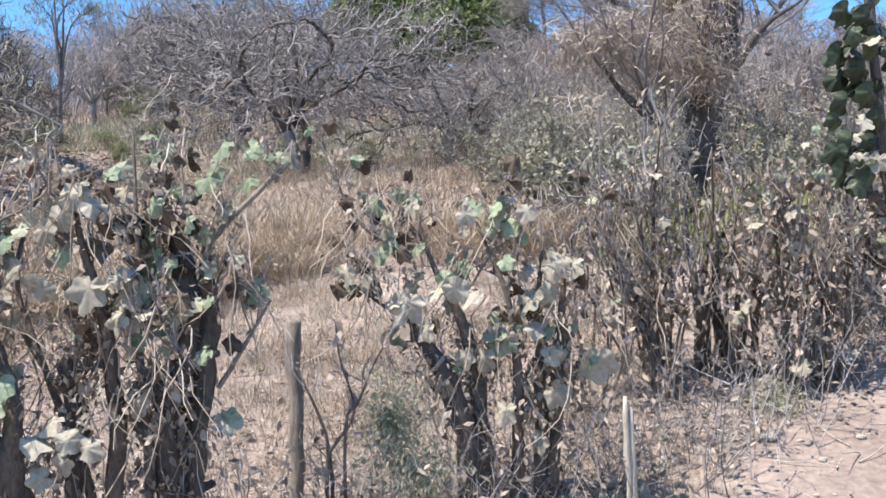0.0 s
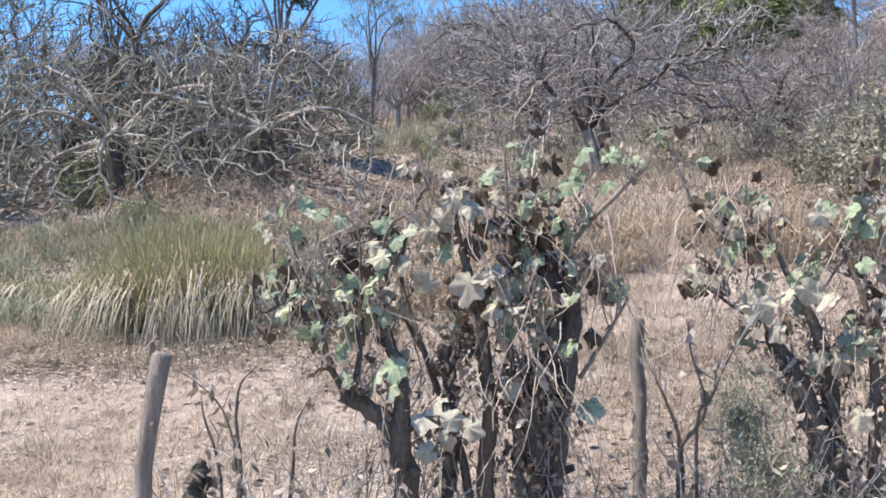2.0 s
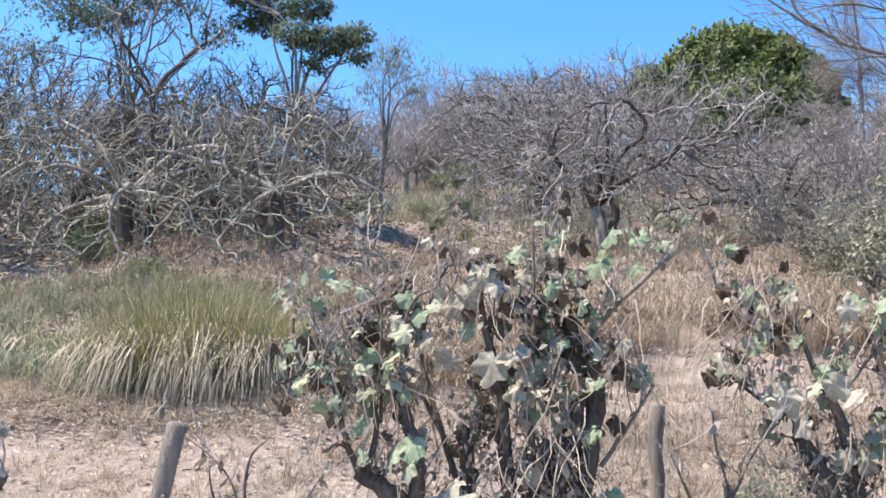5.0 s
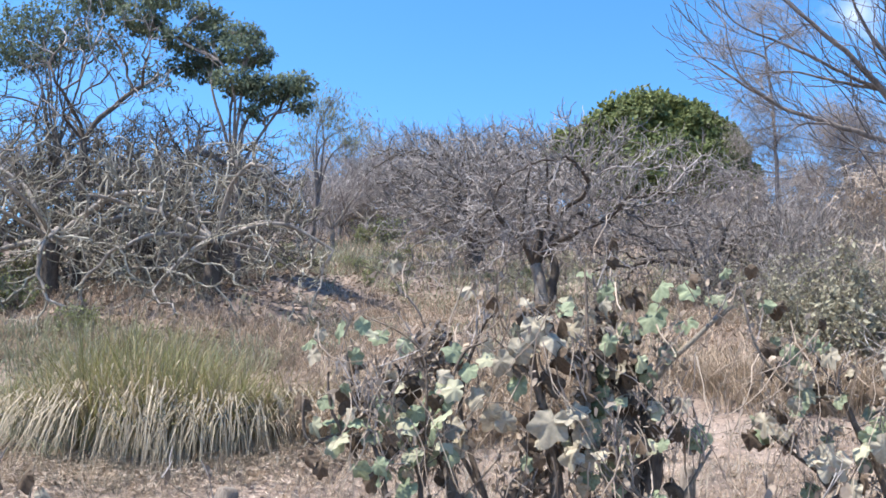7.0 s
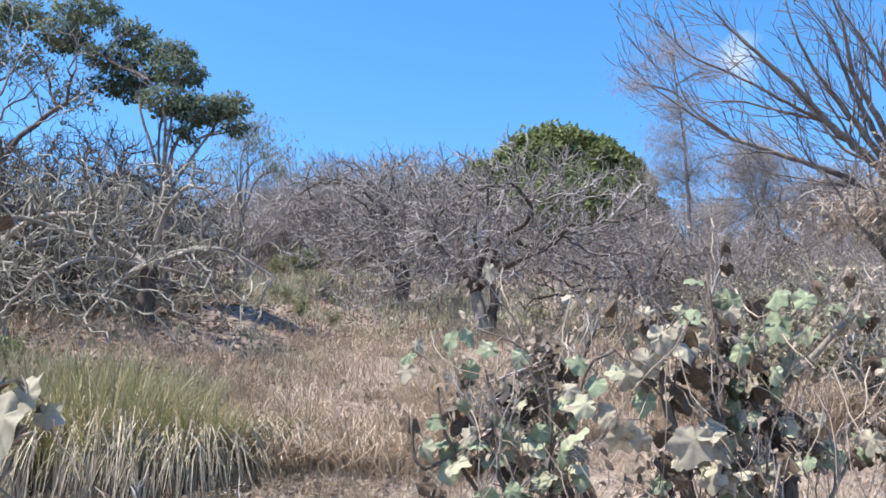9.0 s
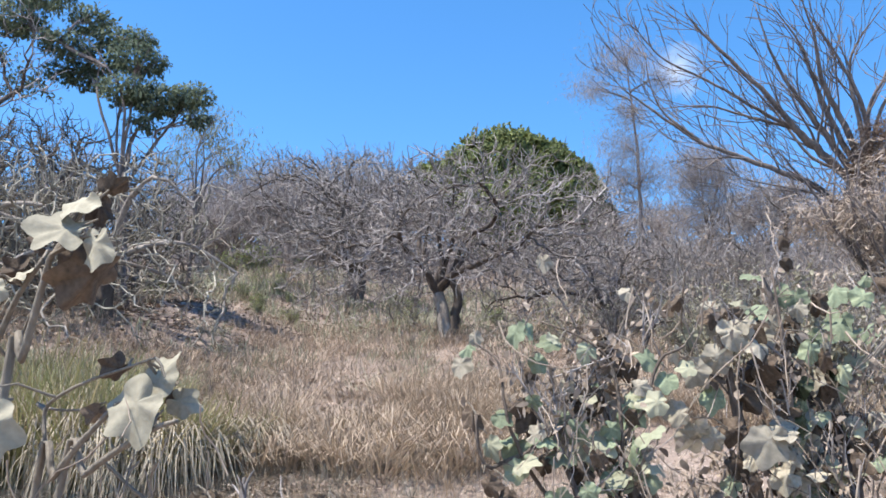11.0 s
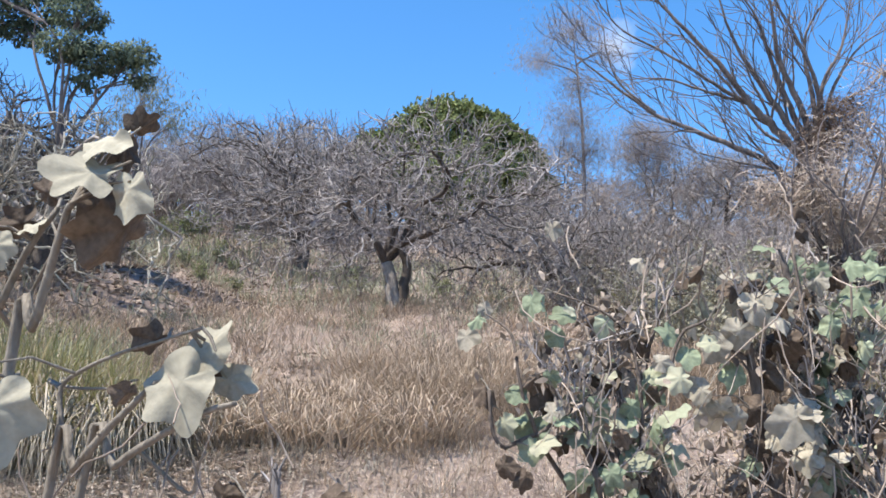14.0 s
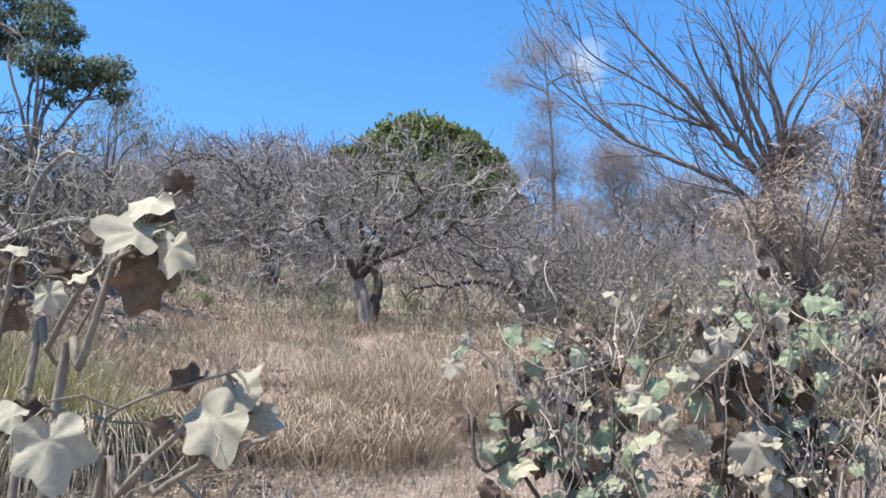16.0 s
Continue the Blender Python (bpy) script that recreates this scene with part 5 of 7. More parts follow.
def fallen_leaves():
    """Curled dry leaves and scraps on the bare strip behind the hedge."""
    rng = random.Random(95)
    s = Soup()
    for _ in range(9000):
        x, y = rng.uniform(-8, 4), 3.4 + 5 * rng.random()
        if noise.noise((x * 0.7, y * 0.7, 2)) < rng.uniform(-0.5, 0.4):
            continue
        a = rng.uniform(0, 6.28)
        p = Vector((x, y, ground_height(x, y) + rng.uniform(0.002, 0.012)))
        s.leaflet(p, Vector((math.cos(a), math.sin(a), rng.uniform(-0.1, 0.3))).normalized(), (Vector((0, 0, 1)) + rand_way(rng) * 0.6).normalized(), rng.uniform(0.02, 0.07), 0.6)
    tagged(new("fallen_leaves", s.mesh("fallen_leaves", LITTER_LEAF, False)), "curled dry leaves fallen on the bare soil", "litter", kind="stuff")


fallen_leaves()


# ---------- the hedge ----------
def leaf_mesh(name, mat, seed, fold, curl, lobes, fine=False):
    """A five-lobed leaf, one unit long from its stalk to its tip, with the fold, curl and wavy rim that it has dried into."""
    rng = random.Random(seed)
    n, body = 44 if fine else 26, 0.43 - 0.15 * lobes
    tips = [(a * rng.uniform(0.93, 1.07), size * rng.uniform(0.9, 1.1)) for a, size in ((0, 0.58), (57, 0.52), (-57, 0.52), (116, 0.42), (-116, 0.42))]
    rim = []
    for k in range(n):
        a = -180 + 360 * k / n
        r = body + sum(max(0.0, size - body) * math.exp(-(((a - t + 180) % 360 - 180) / 23) ** 2) for t, size in tips)
        r *= (1 - 0.5 * math.exp(-((180 - abs(a)) / 15) ** 2)) * (1 + 0.05 * noise.noise((math.cos(radians(a)) * 3, math.sin(radians(a)) * 3, seed)))
        rim.append((r * math.sin(radians(a)), r * math.cos(radians(a)), radians(a)))
    verts, turn = [(0, 0.42, 0.0)], rng.uniform(0, 6.28)
    for part_of in (0.34, 0.68, 1.0):
        for x, y, a in rim:
            x, y = x * part_of, y * part_of
            wave = part_of ** 2 * (0.05 * math.sin(3 * a + turn) + 0.03 * math.sin(7 * a + 2 * turn)) * (1 + 1.5 * fold)
            z = -fold * abs(x) * 1.1 - curl * (y + 0.2) * abs(y + 0.2) + wave + 0.03 * noise.noise((x * 5 + seed, y * 5, 0))
            verts.append((x * (1 - 0.3 * fold), 0.42 + y - 0.2 * curl * max(y, 0), z))
    faces = [(0, 1 + (k + 1) % n, 1 + k) for k in range(n)]
    for ring in range(2):
        a, b = 1 + ring * n, 1 + (ring + 1) * n
        faces += [(a + k, a + (k + 1) % n, b + (k + 1) % n, b + k) for k in range(n)]
    return mesh_of(name, verts, faces, mat)


LEAVES = {
    "near_pale": [leaf_mesh("leaf", LEAF_NEAR, 40 + k, f, c, l, True) for k, (f, c, l) in enumerate([(0.12, 0.15, 0.75), (0.18, 0.2, 0.9), (0.1, 0.28, 0.8)])],
    "near_shaded_brown": [leaf_mesh("leaf", LEAF_BROWN_SHADED, 50 + k, f, c, l, True) for k, (f, c, l) in enumerate([(0.45, 0.35, 0.6), (0.6, 0.4, 0.8), (0.4, 0.55, 0.7)])],
    "dark": [leaf_mesh("leaf", LEAF_SHADE_DARK, 30 + k, f, c, l) for k, (f, c, l) in enumerate([(0.3, 0.4, 0.3), (0.6, 0.7, 0.5), (0.4, 0.9, 0.4)])],
    "green": [leaf_mesh("leaf", LEAF, k, f, c, 0.75 * l, True) for k, (f, c, l) in enumerate([(0.1, 0.15, 0.3), (0.3, 0.35, 0.6), (0.2, 0.6, 0.9), (0.5, 0.3, 0.4), (0.05, 0.3, 1.0)])],
    "pale": [leaf_mesh("leaf", LEAF_PALE, 10 + k, f, c, 0.75 * l, True) for k, (f, c, l) in enumerate([(0.15, 0.2, 0.5), (0.35, 0.4, 0.9), (0.25, 0.7, 0.6), (0.1, 0.3, 1.0)])],
    "brown": [leaf_mesh("leaf", LEAF_BROWN_SHADED, 20 + k, f, c, 0.75 * l, True) for k, (f, c, l) in enumerate([(0.5, 0.5, 0.5), (0.8, 0.8, 0.8), (0.3, 1.0, 0.6), (0.9, 0.4, 0.3)])],
}


class Bush:
    """A hedge plant: stems, leaves on stalks, and dry hanging litter."""

    def __init__(self, label, base, seed, name="hedge_bush", bark=STEM):
        self.rng = random.Random(seed)
        self.base = Vector(on_ground(base[0], base[1]))
        self.root = thing(name, label, "bush", "live hedge plants", where=self.base)
        self.nodes, self.stalks, self.bark, self.count = [], Soup(), bark, 0

    def stem(self, points, radii, sides=7, bark=None, rough=0.25, name="stem", knots=0):
        pts, rr = through_points([Vector(p) - self.base for p in points], radii, 4, rough, self.rng)
        s = Soup()
        s.tube(pts, rr, sides)
        for _ in range(knots):
            i = self.rng.randrange(1, len(pts) - 1)
            way = lean(self.rng, (pts[i + 1] - pts[i]).normalized(), 70)
            s.tube([pts[i], pts[i] + way * rr[i] * self.rng.uniform(1.5, 2.6)], [rr[i] * 0.6, rr[i] * 0.35], 5)
        part_mesh(name, s.mesh(name, bark or self.bark), self.root)
        self.nodes += pts[2:]
        return pts, rr

    def footed(self, points, radii, pull=0.25, **more):
        """A stem that rises from the soil below its first point."""
        x, y = points[0][0], points[0][1]
        foot = Vector((x * (1 - pull) + self.base.x * pull, y * (1 - pull) + self.base.y * pull, 0))
        foot.z = ground_height(foot.x, foot.y) - 0.06
        return self.stem([foot] + list(points), [radii[0] * 1.1] + list(radii), **more)

    def shoots(self, n, length, spread=38, r=0.006, rise=0.05, kids=(3,), above=-9.0, crook=0.16):
        """Thin shoots off the stems, joined into one part."""
        s, limbs, fine = Soup(), [], []
        pool = [p for p in self.nodes if p.z > above] or self.nodes
        for _ in range(n):
            p = self.rng.choice(pool)
            d = lean(self.rng, Vector((0, 0, 1)), self.rng.uniform(0, spread * 1.6))
            grow(self.rng, limbs, fine, p, d, length * self.rng.uniform(0.4, 1.1), r * self.rng.uniform(0.7, 1.3), 0, len(kids), spread, kids, crook, rise, 0.0016)
        for pts, rr, level in limbs + fine:
            s.tube(pts, rr, 5 if level == 0 else 4, False)
            self.nodes += pts[1:]
        part_mesh("shoot_growth", s.mesh("shoot_growth", BARK_TWIG), self.root, kind="stuff")

    def leaf(self, where, size, kind="green", tip=None, face=None, stalk=True, local=False):
        rng = self.rng
        p = Vector(where) if local else Vector(where) - self.base
        tip = Vector(tip) if tip else Vector((rng.uniform(-0.9, 0.9), rng.uniform(-0.5, 0.2), rng.uniform(-1.1, 0.1)))
        tip.normalize()
        face = Vector(face) if face else Vector((-0.2, -0.7, 0.6)) + rand_way(rng) * 0.5
        side = tip.cross(face)
        side = side.normalized() if side.length > 1e-4 else tip.orthogonal().normalized()
        up = side.cross(tip).normalized()
        origin = p - tip * (0.45 * size)
        ob = part_mesh("leaf", rng.choice(LEAVES[kind]), self.root, {"pale": "dust-bleached leaf", "near_pale": "dust-bleached leaf", "brown": "brown leaf, withered or coloured for its shaded side", "near_shaded_brown": "brown leaf, withered or coloured for its shaded side"}.get(kind, ""))
        m = Matrix((side, tip, up)).transposed().to_4x4()
        size *= 0.96
        ob.matrix_basis = Matrix.Translation(origin) @ m @ Matrix.Diagonal((size * rng.uniform(0.9, 1.1), size, size, 1))
        self.count += 1
        if stalk and self.nodes:
            q = min(self.nodes, key=lambda v: (v - origin).length_squared + 0.3 * max(0, v.z - origin.z) ** 2)
            if 0.005 < (q - origin).length < 0.4:
                mid = q.lerp(origin, 0.55) + Vector((0, 0, 0.12 * (q - origin).length))
                self.stalks.tube([q, mid, origin + up * 0.003], [0.0028, 0.0022, 0.0016], 4, False)

    def leaves_at(self, rows, kind="green", tip=None, face=None):
        for x, y, z, size in rows:
            self.leaf((x, y, z), size, kind, tip, face)

    def scatter(self, n, size, kinds=("green",), above=-9.0, reach=0.07):
        pool = [p for p in self.nodes if p.z > above] or self.nodes
        for _ in range(n):
            p = self.rng.choice(pool) + rand_way(self.rng) * reach
            self.leaf(p, size * self.rng.uniform(0.6, 1.25), self.rng.choice(kinds), local=True)

    def litter(self, n, size=0.05, below=9.0, above=-9.0, reach=0.05, mat=None, name="dry_foliage"):
        """Withered scraps that hang along the stems."""
        s = Soup()
        pool = [p for p in self.nodes if above < p.z < below] or self.nodes
        for _ in range(n):
            p = self.rng.choice(pool) + rand_way(self.rng) * reach * self.rng.random() ** 0.5
            s.scrap(self.rng, p, size * self.rng.uniform(0.6, 1.9), self.rng.uniform(0.14, 0.3))
        part_mesh(name, s.mesh(name, mat or LITTER_LEAF, False), self.root, "withered scraps of leaf", kind="stuff")

    def tuft(self, where, radii, n, size, mat=None, name="dry_foliage", wide=(0.2, 0.6)):
        """A lump of withered scraps round a place."""
        s = Soup()
        for p, d in clump_points(self.rng, Vector(where) - self.base, radii, n, 0.1):
            tip = (rand_way(self.rng) * 0.8 + Vector((0, 0, -0.7))).normalized()
            s.leaflet(p, tip, rand_way(self.rng), size * self.rng.uniform(0.5, 1.6), self.rng.uniform(*wide))
        part_mesh(name, s.mesh(name, mat or LITTER_LEAF, False), self.root, kind="stuff")

    def vines(self, n, length, below=9.0, above=-9.0, width=0.0035, reach=0.1):
        s = Soup()
        pool = [p for p in self.nodes if above < p.z < below] or self.nodes
        for _ in range(n):
            p = self.rng.choice(pool) + rand_way(self.rng) * reach
            pts, rr, _ = crooked(self.rng, p, (self.rng.uniform(-0.5, 0.5), self.rng.uniform(-0.5, 0.5), -1), length * self.rng.uniform(0.4, 1.3), width * self.rng.uniform(0.5, 1.2), 0.0012, 5, 0.4, -0.05)
            s.tube(pts, rr, 4, False)
        part_mesh("vine_tangle", s.mesh("vine_tangle", VINE_DRY), self.root, "thin dry vines", kind="stuff")

    def done(self):
        if self.stalks.f:
            part_mesh("stalk_growth", self.stalks.mesh("stalk_growth", STEM_PALE), self.root, kind="stuff")
        return self.root


# the bush with fresh green leaves
b = Bush("bushy hedge plant with dusty green lobed leaves on crooked stems", (-1.673, 3.600, 0.765), 101)
b.footed([(-1.684, 3.600, 0.642), (-1.709, 3.550, 0.912), (-1.789, 3.500, 1.020), (-1.880, 3.450, 1.088)], [0.05, 0.045, 0.035, 0.024], knots=4)
b.stem([(-1.709, 3.550, 0.902), (-1.687, 3.550, 1.097), (-1.762, 3.600, 1.280), (-1.790, 3.600, 1.386)], [0.035, 0.03, 0.022, 0.008], knots=2)
b.stem([(-1.875, 3.450, 1.082), (-1.917, 3.420, 1.201), (-1.972, 3.420, 1.386), (-2.063, 3.450, 1.555), (-2.124, 3.480, 1.753)], [0.016, 0.012, 0.008, 0.006, 0.004], sides=5)
b.stem([(-1.845, 3.450, 1.069), (-1.836, 3.500, 1.261), (-1.884, 3.500, 1.386), (-1.992, 3.520, 1.600), (-2.022, 3.520, 1.698)], [0.014, 0.010, 0.007, 0.005, 0.004], sides=5)
b.stem([(-1.755, 3.600, 1.259), (-1.828, 3.580, 1.407), (-1.939, 3.560, 1.515), (-2.019, 3.550, 1.558)], [0.010, 0.008, 0.006, 0.004], sides=5)
b.shoots(44, 0.17, 44, 0.0036, kids=(4,), above=0.35)
b.leaves_at([(-1.990, 3.450, 1.501, 0.132), (-1.907, 3.450, 1.465, 0.139), (-2.117, 3.450, 1.438, 0.134), (-2.167, 3.450, 1.470, 0.104), (-1.985, 3.420, 1.432, 0.110), (-1.873, 3.500, 1.487, 0.127), (-1.833, 3.500, 1.378, 0.118), (-1.955, 3.420, 1.320, 0.126), (-1.856, 3.400, 1.256, 0.103), (-1.741, 3.420, 1.161, 0.127), (-1.664, 3.420, 1.184, 0.118), (-1.673, 3.400, 1.119, 0.113), (-1.780, 3.500, 1.553, 0.113), (-2.116, 3.420, 1.385, 0.094), (-1.854, 3.440, 1.362, 0.096), (-1.796, 3.460, 1.448, 0.108)])
b.leaves_at([(-1.564, 3.450, 1.011, 0.134), (-1.462, 3.450, 1.003, 0.113), (-1.533, 3.480, 1.065, 0.114), (-1.400, 3.450, 0.977, 0.104), (-1.488, 3.450, 0.928, 0.101), (-1.655, 3.500, 1.552, 0.095), (-1.557, 3.450, 0.891, 0.098)], "pale")
b.leaves_at([(-2.070, 3.450, 1.545, 0.125), (-1.936, 3.400, 1.202, 0.121), (-1.896, 3.520, 1.598, 0.128), (-1.983, 3.420, 1.282, 0.097)], "brown")
for pts in ([(-1.996, 3.500, 1.258), (-2.100, 3.440, 1.427), (-2.144, 3.420, 1.554), (-2.165, 3.450, 1.689), (-2.235, 3.480, 1.752)], [(-2.100, 3.440, 1.424), (-2.014, 3.420, 1.491), (-1.923, 3.450, 1.559)], [(-1.830, 3.520, 1.260), (-1.816, 3.480, 1.489), (-1.833, 3.500, 1.668), (-1.899, 3.500, 1.758), (-2.047, 3.540, 1.825)], [(-1.819, 3.480, 1.482), (-1.751, 3.480, 1.563), (-1.705, 3.500, 1.699), (-1.624, 3.520, 1.748)], [(-2.107, 3.440, 1.424), (-2.201, 3.400, 1.397), (-2.230, 3.400, 1.538)]):
    b.stem(pts, [0.0075 - 0.0012 * k for k in range(len(pts))], sides=5, rough=0.5)
b.leaves_at([(-2.263, 3.500, 1.742, 0.070), (-2.079, 3.550, 1.803, 0.097), (-1.908, 3.500, 1.735, 0.086), (-1.732, 3.500, 1.707, 0.102), (-1.721, 3.450, 1.582, 0.106), (-1.748, 3.400, 1.486, 0.113), (-1.945, 3.400, 1.499, 0.088), (-2.026, 3.400, 1.474, 0.093), (-2.190, 3.400, 1.452, 0.084), (-2.157, 3.420, 1.530, 0.073), (-2.090, 3.380, 1.401, 0.095), (-2.003, 3.360, 1.310, 0.086), (-1.838, 3.400, 1.368, 0.091), (-1.623, 3.500, 1.682, 0.081), (-1.846, 3.450, 1.502, 0.081), (-1.913, 3.450, 1.584, 0.072), (-1.786, 3.500, 1.599, 0.077), (-1.683, 3.500, 1.645, 0.081), (-1.739, 3.420, 1.402, 0.075)])
b.leaves_at([(-2.239, 3.400, 1.542, 0.087), (-2.107, 3.420, 1.575, 0.079), (-2.190, 3.360, 1.344, 0.080), (-2.135, 3.360, 1.318, 0.074), (-2.037, 3.400, 1.402, 0.067), (-1.840, 3.500, 1.698, 0.077), (-1.779, 3.450, 1.546, 0.075)], "brown")
b.scatter(34, 0.085, ("green", "green", "pale", "brown"), above=0.45)
b.litter(620, 0.022, reach=0.07)
b.vines(60, 0.35, above=0.15)
b.done()

# the overgrown bush with the thick dark stump
b = Bush("tall overgrown hedge plant on a dark stump with withered leaves", (-1.287, 3.750, 0.769), 102, bark=STEM)
b.footed([(-1.284, 3.750, 0.647), (-1.241, 3.750, 1.057), (-1.182, 3.780, 1.347), (-1.202, 3.800, 1.557), (-1.265, 3.820, 1.774), (-1.309, 3.850, 2.021)], [0.05, 0.05, 0.05, 0.04, 0.024, 0.006], sides=9, bark=BARK_DARK, knots=5)
b.footed([(-1.194, 3.800, 0.767), (-1.136, 3.800, 1.181), (-1.106, 3.800, 1.368), (-1.126, 3.820, 1.557)], [0.04, 0.042, 0.036, 0.02], sides=8, bark=BARK_DARK, knots=3)
b.footed([(-1.423, 3.700, 0.645), (-1.397, 3.680, 1.057), (-1.428, 3.660, 1.388), (-1.479, 3.620, 1.658), (-1.505, 3.600, 1.815)], [0.035, 0.03, 0.022, 0.012, 0.006], knots=3)
b.footed([(-1.573, 3.700, 0.632), (-1.543, 3.680, 1.072), (-1.566, 3.660, 1.256)], [0.03, 0.03, 0.026], bark=BARK_DARK, knots=2)
b.stem([(-1.129, 3.820, 1.589), (-1.054, 3.840, 1.688), (-0.923, 3.880, 1.820), (-0.825, 3.900, 1.909)], [0.014, 0.012, 0.010, 0.008], sides=6, bark=STEM_PALE)
b.footed([(-1.293, 3.700, 0.817), (-1.310, 3.660, 1.286), (-1.300, 3.660, 1.636), (-1.320, 3.700, 2.020)], [0.02, 0.014, 0.009, 0.004], sides=5)
b.footed([(-1.510, 3.700, 0.802), (-1.677, 3.720, 1.256), (-1.769, 3.740, 1.540), (-1.694, 3.760, 1.829), (-1.622, 3.760, 1.860)], [0.018, 0.012, 0.009, 0.006, 0.004], sides=5)
b.stem([(-1.677, 3.720, 1.235), (-1.817, 3.740, 1.474), (-1.884, 3.760, 1.723), (-1.937, 3.780, 1.865)], [0.010, 0.008, 0.006, 0.004], sides=5)
b.stem([(-1.218, 3.600, 1.409), (-1.172, 3.580, 1.310), (-1.078, 3.600, 1.194)], [0.004, 0.005, 0.005], sides=5, bark=STEM_PALE)
b.stem([(-1.085, 3.800, 1.121), (-1.004, 3.820, 1.245), (-0.904, 3.850, 1.414)], [0.010, 0.008, 0.005], sides=5, bark=STEM_PALE)
b.shoots(70, 0.22, 40, 0.0036, kids=(4,), above=0.3)
b.leaves_at([(-1.758, 3.580, 1.467, 0.141), (-1.610, 3.580, 1.487, 0.118), (-1.405, 3.500, 1.472, 0.157), (-1.355, 3.520, 1.498, 0.113), (-1.476, 3.550, 1.794, 0.136), (-1.400, 3.550, 1.754, 0.123), (-1.528, 3.560, 1.718, 0.121), (-1.587, 3.580, 1.680, 0.118), (-1.311, 3.600, 1.445, 0.103), (-1.348, 3.580, 1.384, 0.115), (-1.253, 3.600, 1.393, 0.102), (-1.446, 3.560, 1.829, 0.091), (-2.291, 3.600, 1.700, 0.092), (-1.303, 3.600, 1.104, 0.115), (-1.388, 3.600, 1.044, 0.091), (-1.033, 3.700, 1.015, 0.129), (-1.334, 3.600, 1.277, 0.095), (-1.177, 3.780, 1.810, 0.099), (-1.248, 3.700, 1.554, 0.092)], "pale")
b.leaves_at([(-1.096, 3.800, 1.855, 0.133), (-1.201, 3.660, 1.405, 0.095), (-0.949, 3.850, 1.447, 0.124), (-1.023, 3.700, 1.031, 0.104), (-1.287, 3.700, 1.513, 0.093), (-1.297, 3.620, 1.307, 0.087)], "green")
b.leaves_at([(-1.404, 3.560, 1.694, 0.123), (-1.286, 3.700, 1.722, 0.110), (-1.201, 3.700, 1.657, 0.105), (-1.168, 3.740, 1.742, 0.102), (-1.286, 3.740, 1.810, 0.098), (-1.527, 3.600, 1.859, 0.093), (-1.170, 3.800, 1.940, 0.100), (-1.017, 3.800, 1.472, 0.093), (-1.242, 3.780, 1.855, 0.095), (-1.788, 3.700, 1.716, 0.097), (-1.868, 3.740, 1.789, 0.099), (-1.573, 3.600, 1.159, 0.093), (-1.030, 3.800, 1.286, 0.093)], "brown")
b.leaves_at([(-1.540, 3.600, 1.611, 0.107), (-1.086, 3.850, 1.871, 0.123), (-1.295, 3.650, 1.477, 0.128), (-1.172, 3.700, 1.412, 0.108), (-1.266, 3.660, 1.404, 0.078), (-1.403, 3.800, 1.909, 0.089), (-1.263, 3.750, 1.750, 0.095), (-1.076, 3.900, 1.983, 0.114), (-1.057, 3.820, 1.744, 0.111), (-1.212, 3.700, 1.569, 0.097), (-1.101, 3.750, 1.541, 0.100), (-0.971, 3.950, 1.975, 0.109), (-1.266, 3.850, 1.971, 0.092), (-1.334, 3.900, 2.035, 0.082), (-1.112, 3.780, 1.656, 0.090), (-0.983, 3.900, 1.859, 0.107)], "green")
b.leaves_at([(-1.514, 3.600, 1.730, 0.118), (-1.505, 3.660, 1.821, 0.094), (-1.364, 3.700, 1.800, 0.114), (-1.601, 3.500, 1.497, 0.106), (-1.552, 3.500, 1.477, 0.097), (-1.442, 3.550, 1.422, 0.084), (-1.350, 3.600, 1.524, 0.116), (-1.214, 3.720, 1.672, 0.105), (-1.639, 3.600, 1.736, 0.078)], "pale")
b.leaves_at([(-1.447, 3.600, 1.605, 0.125), (-1.495, 3.560, 1.511, 0.106), (-1.404, 3.660, 1.707, 0.101), (-1.340, 3.660, 1.687, 0.119), (-1.322, 3.640, 1.590, 0.101), (-1.537, 3.600, 1.679, 0.091), (-1.480, 3.560, 1.423, 0.096), (-1.167, 3.780, 1.805, 0.101)], "brown")
b.scatter(84, 0.08, ("pale", "brown", "brown", "green"), above=0.3)
b.litter(1250, 0.022, above=0.1, reach=0.07)
b.tuft((-1.879, 3.750, 1.734), (0.08, 0.08, 0.14), 416, 0.034)
for y0 in range(330, 640, 14):
    for _ in range(1):
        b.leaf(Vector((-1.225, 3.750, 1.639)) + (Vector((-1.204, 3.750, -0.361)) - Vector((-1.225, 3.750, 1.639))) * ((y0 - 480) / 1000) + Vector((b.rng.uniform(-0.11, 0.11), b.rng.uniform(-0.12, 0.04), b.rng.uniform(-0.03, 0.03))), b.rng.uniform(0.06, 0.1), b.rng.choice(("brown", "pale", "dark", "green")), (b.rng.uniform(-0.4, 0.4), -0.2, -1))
b.tuft((-1.301, 3.750, 1.662), (0.09, 0.09, 0.3), 480, 0.034)
b.tuft((-1.509, 3.700, 1.302), (0.16, 0.1, 0.25), 480, 0.034)
b.vines(170, 0.4, above=0.2)
b.litter(1300, 0.026, below=0.75, reach=0.13, name="low_litter")
b.done()

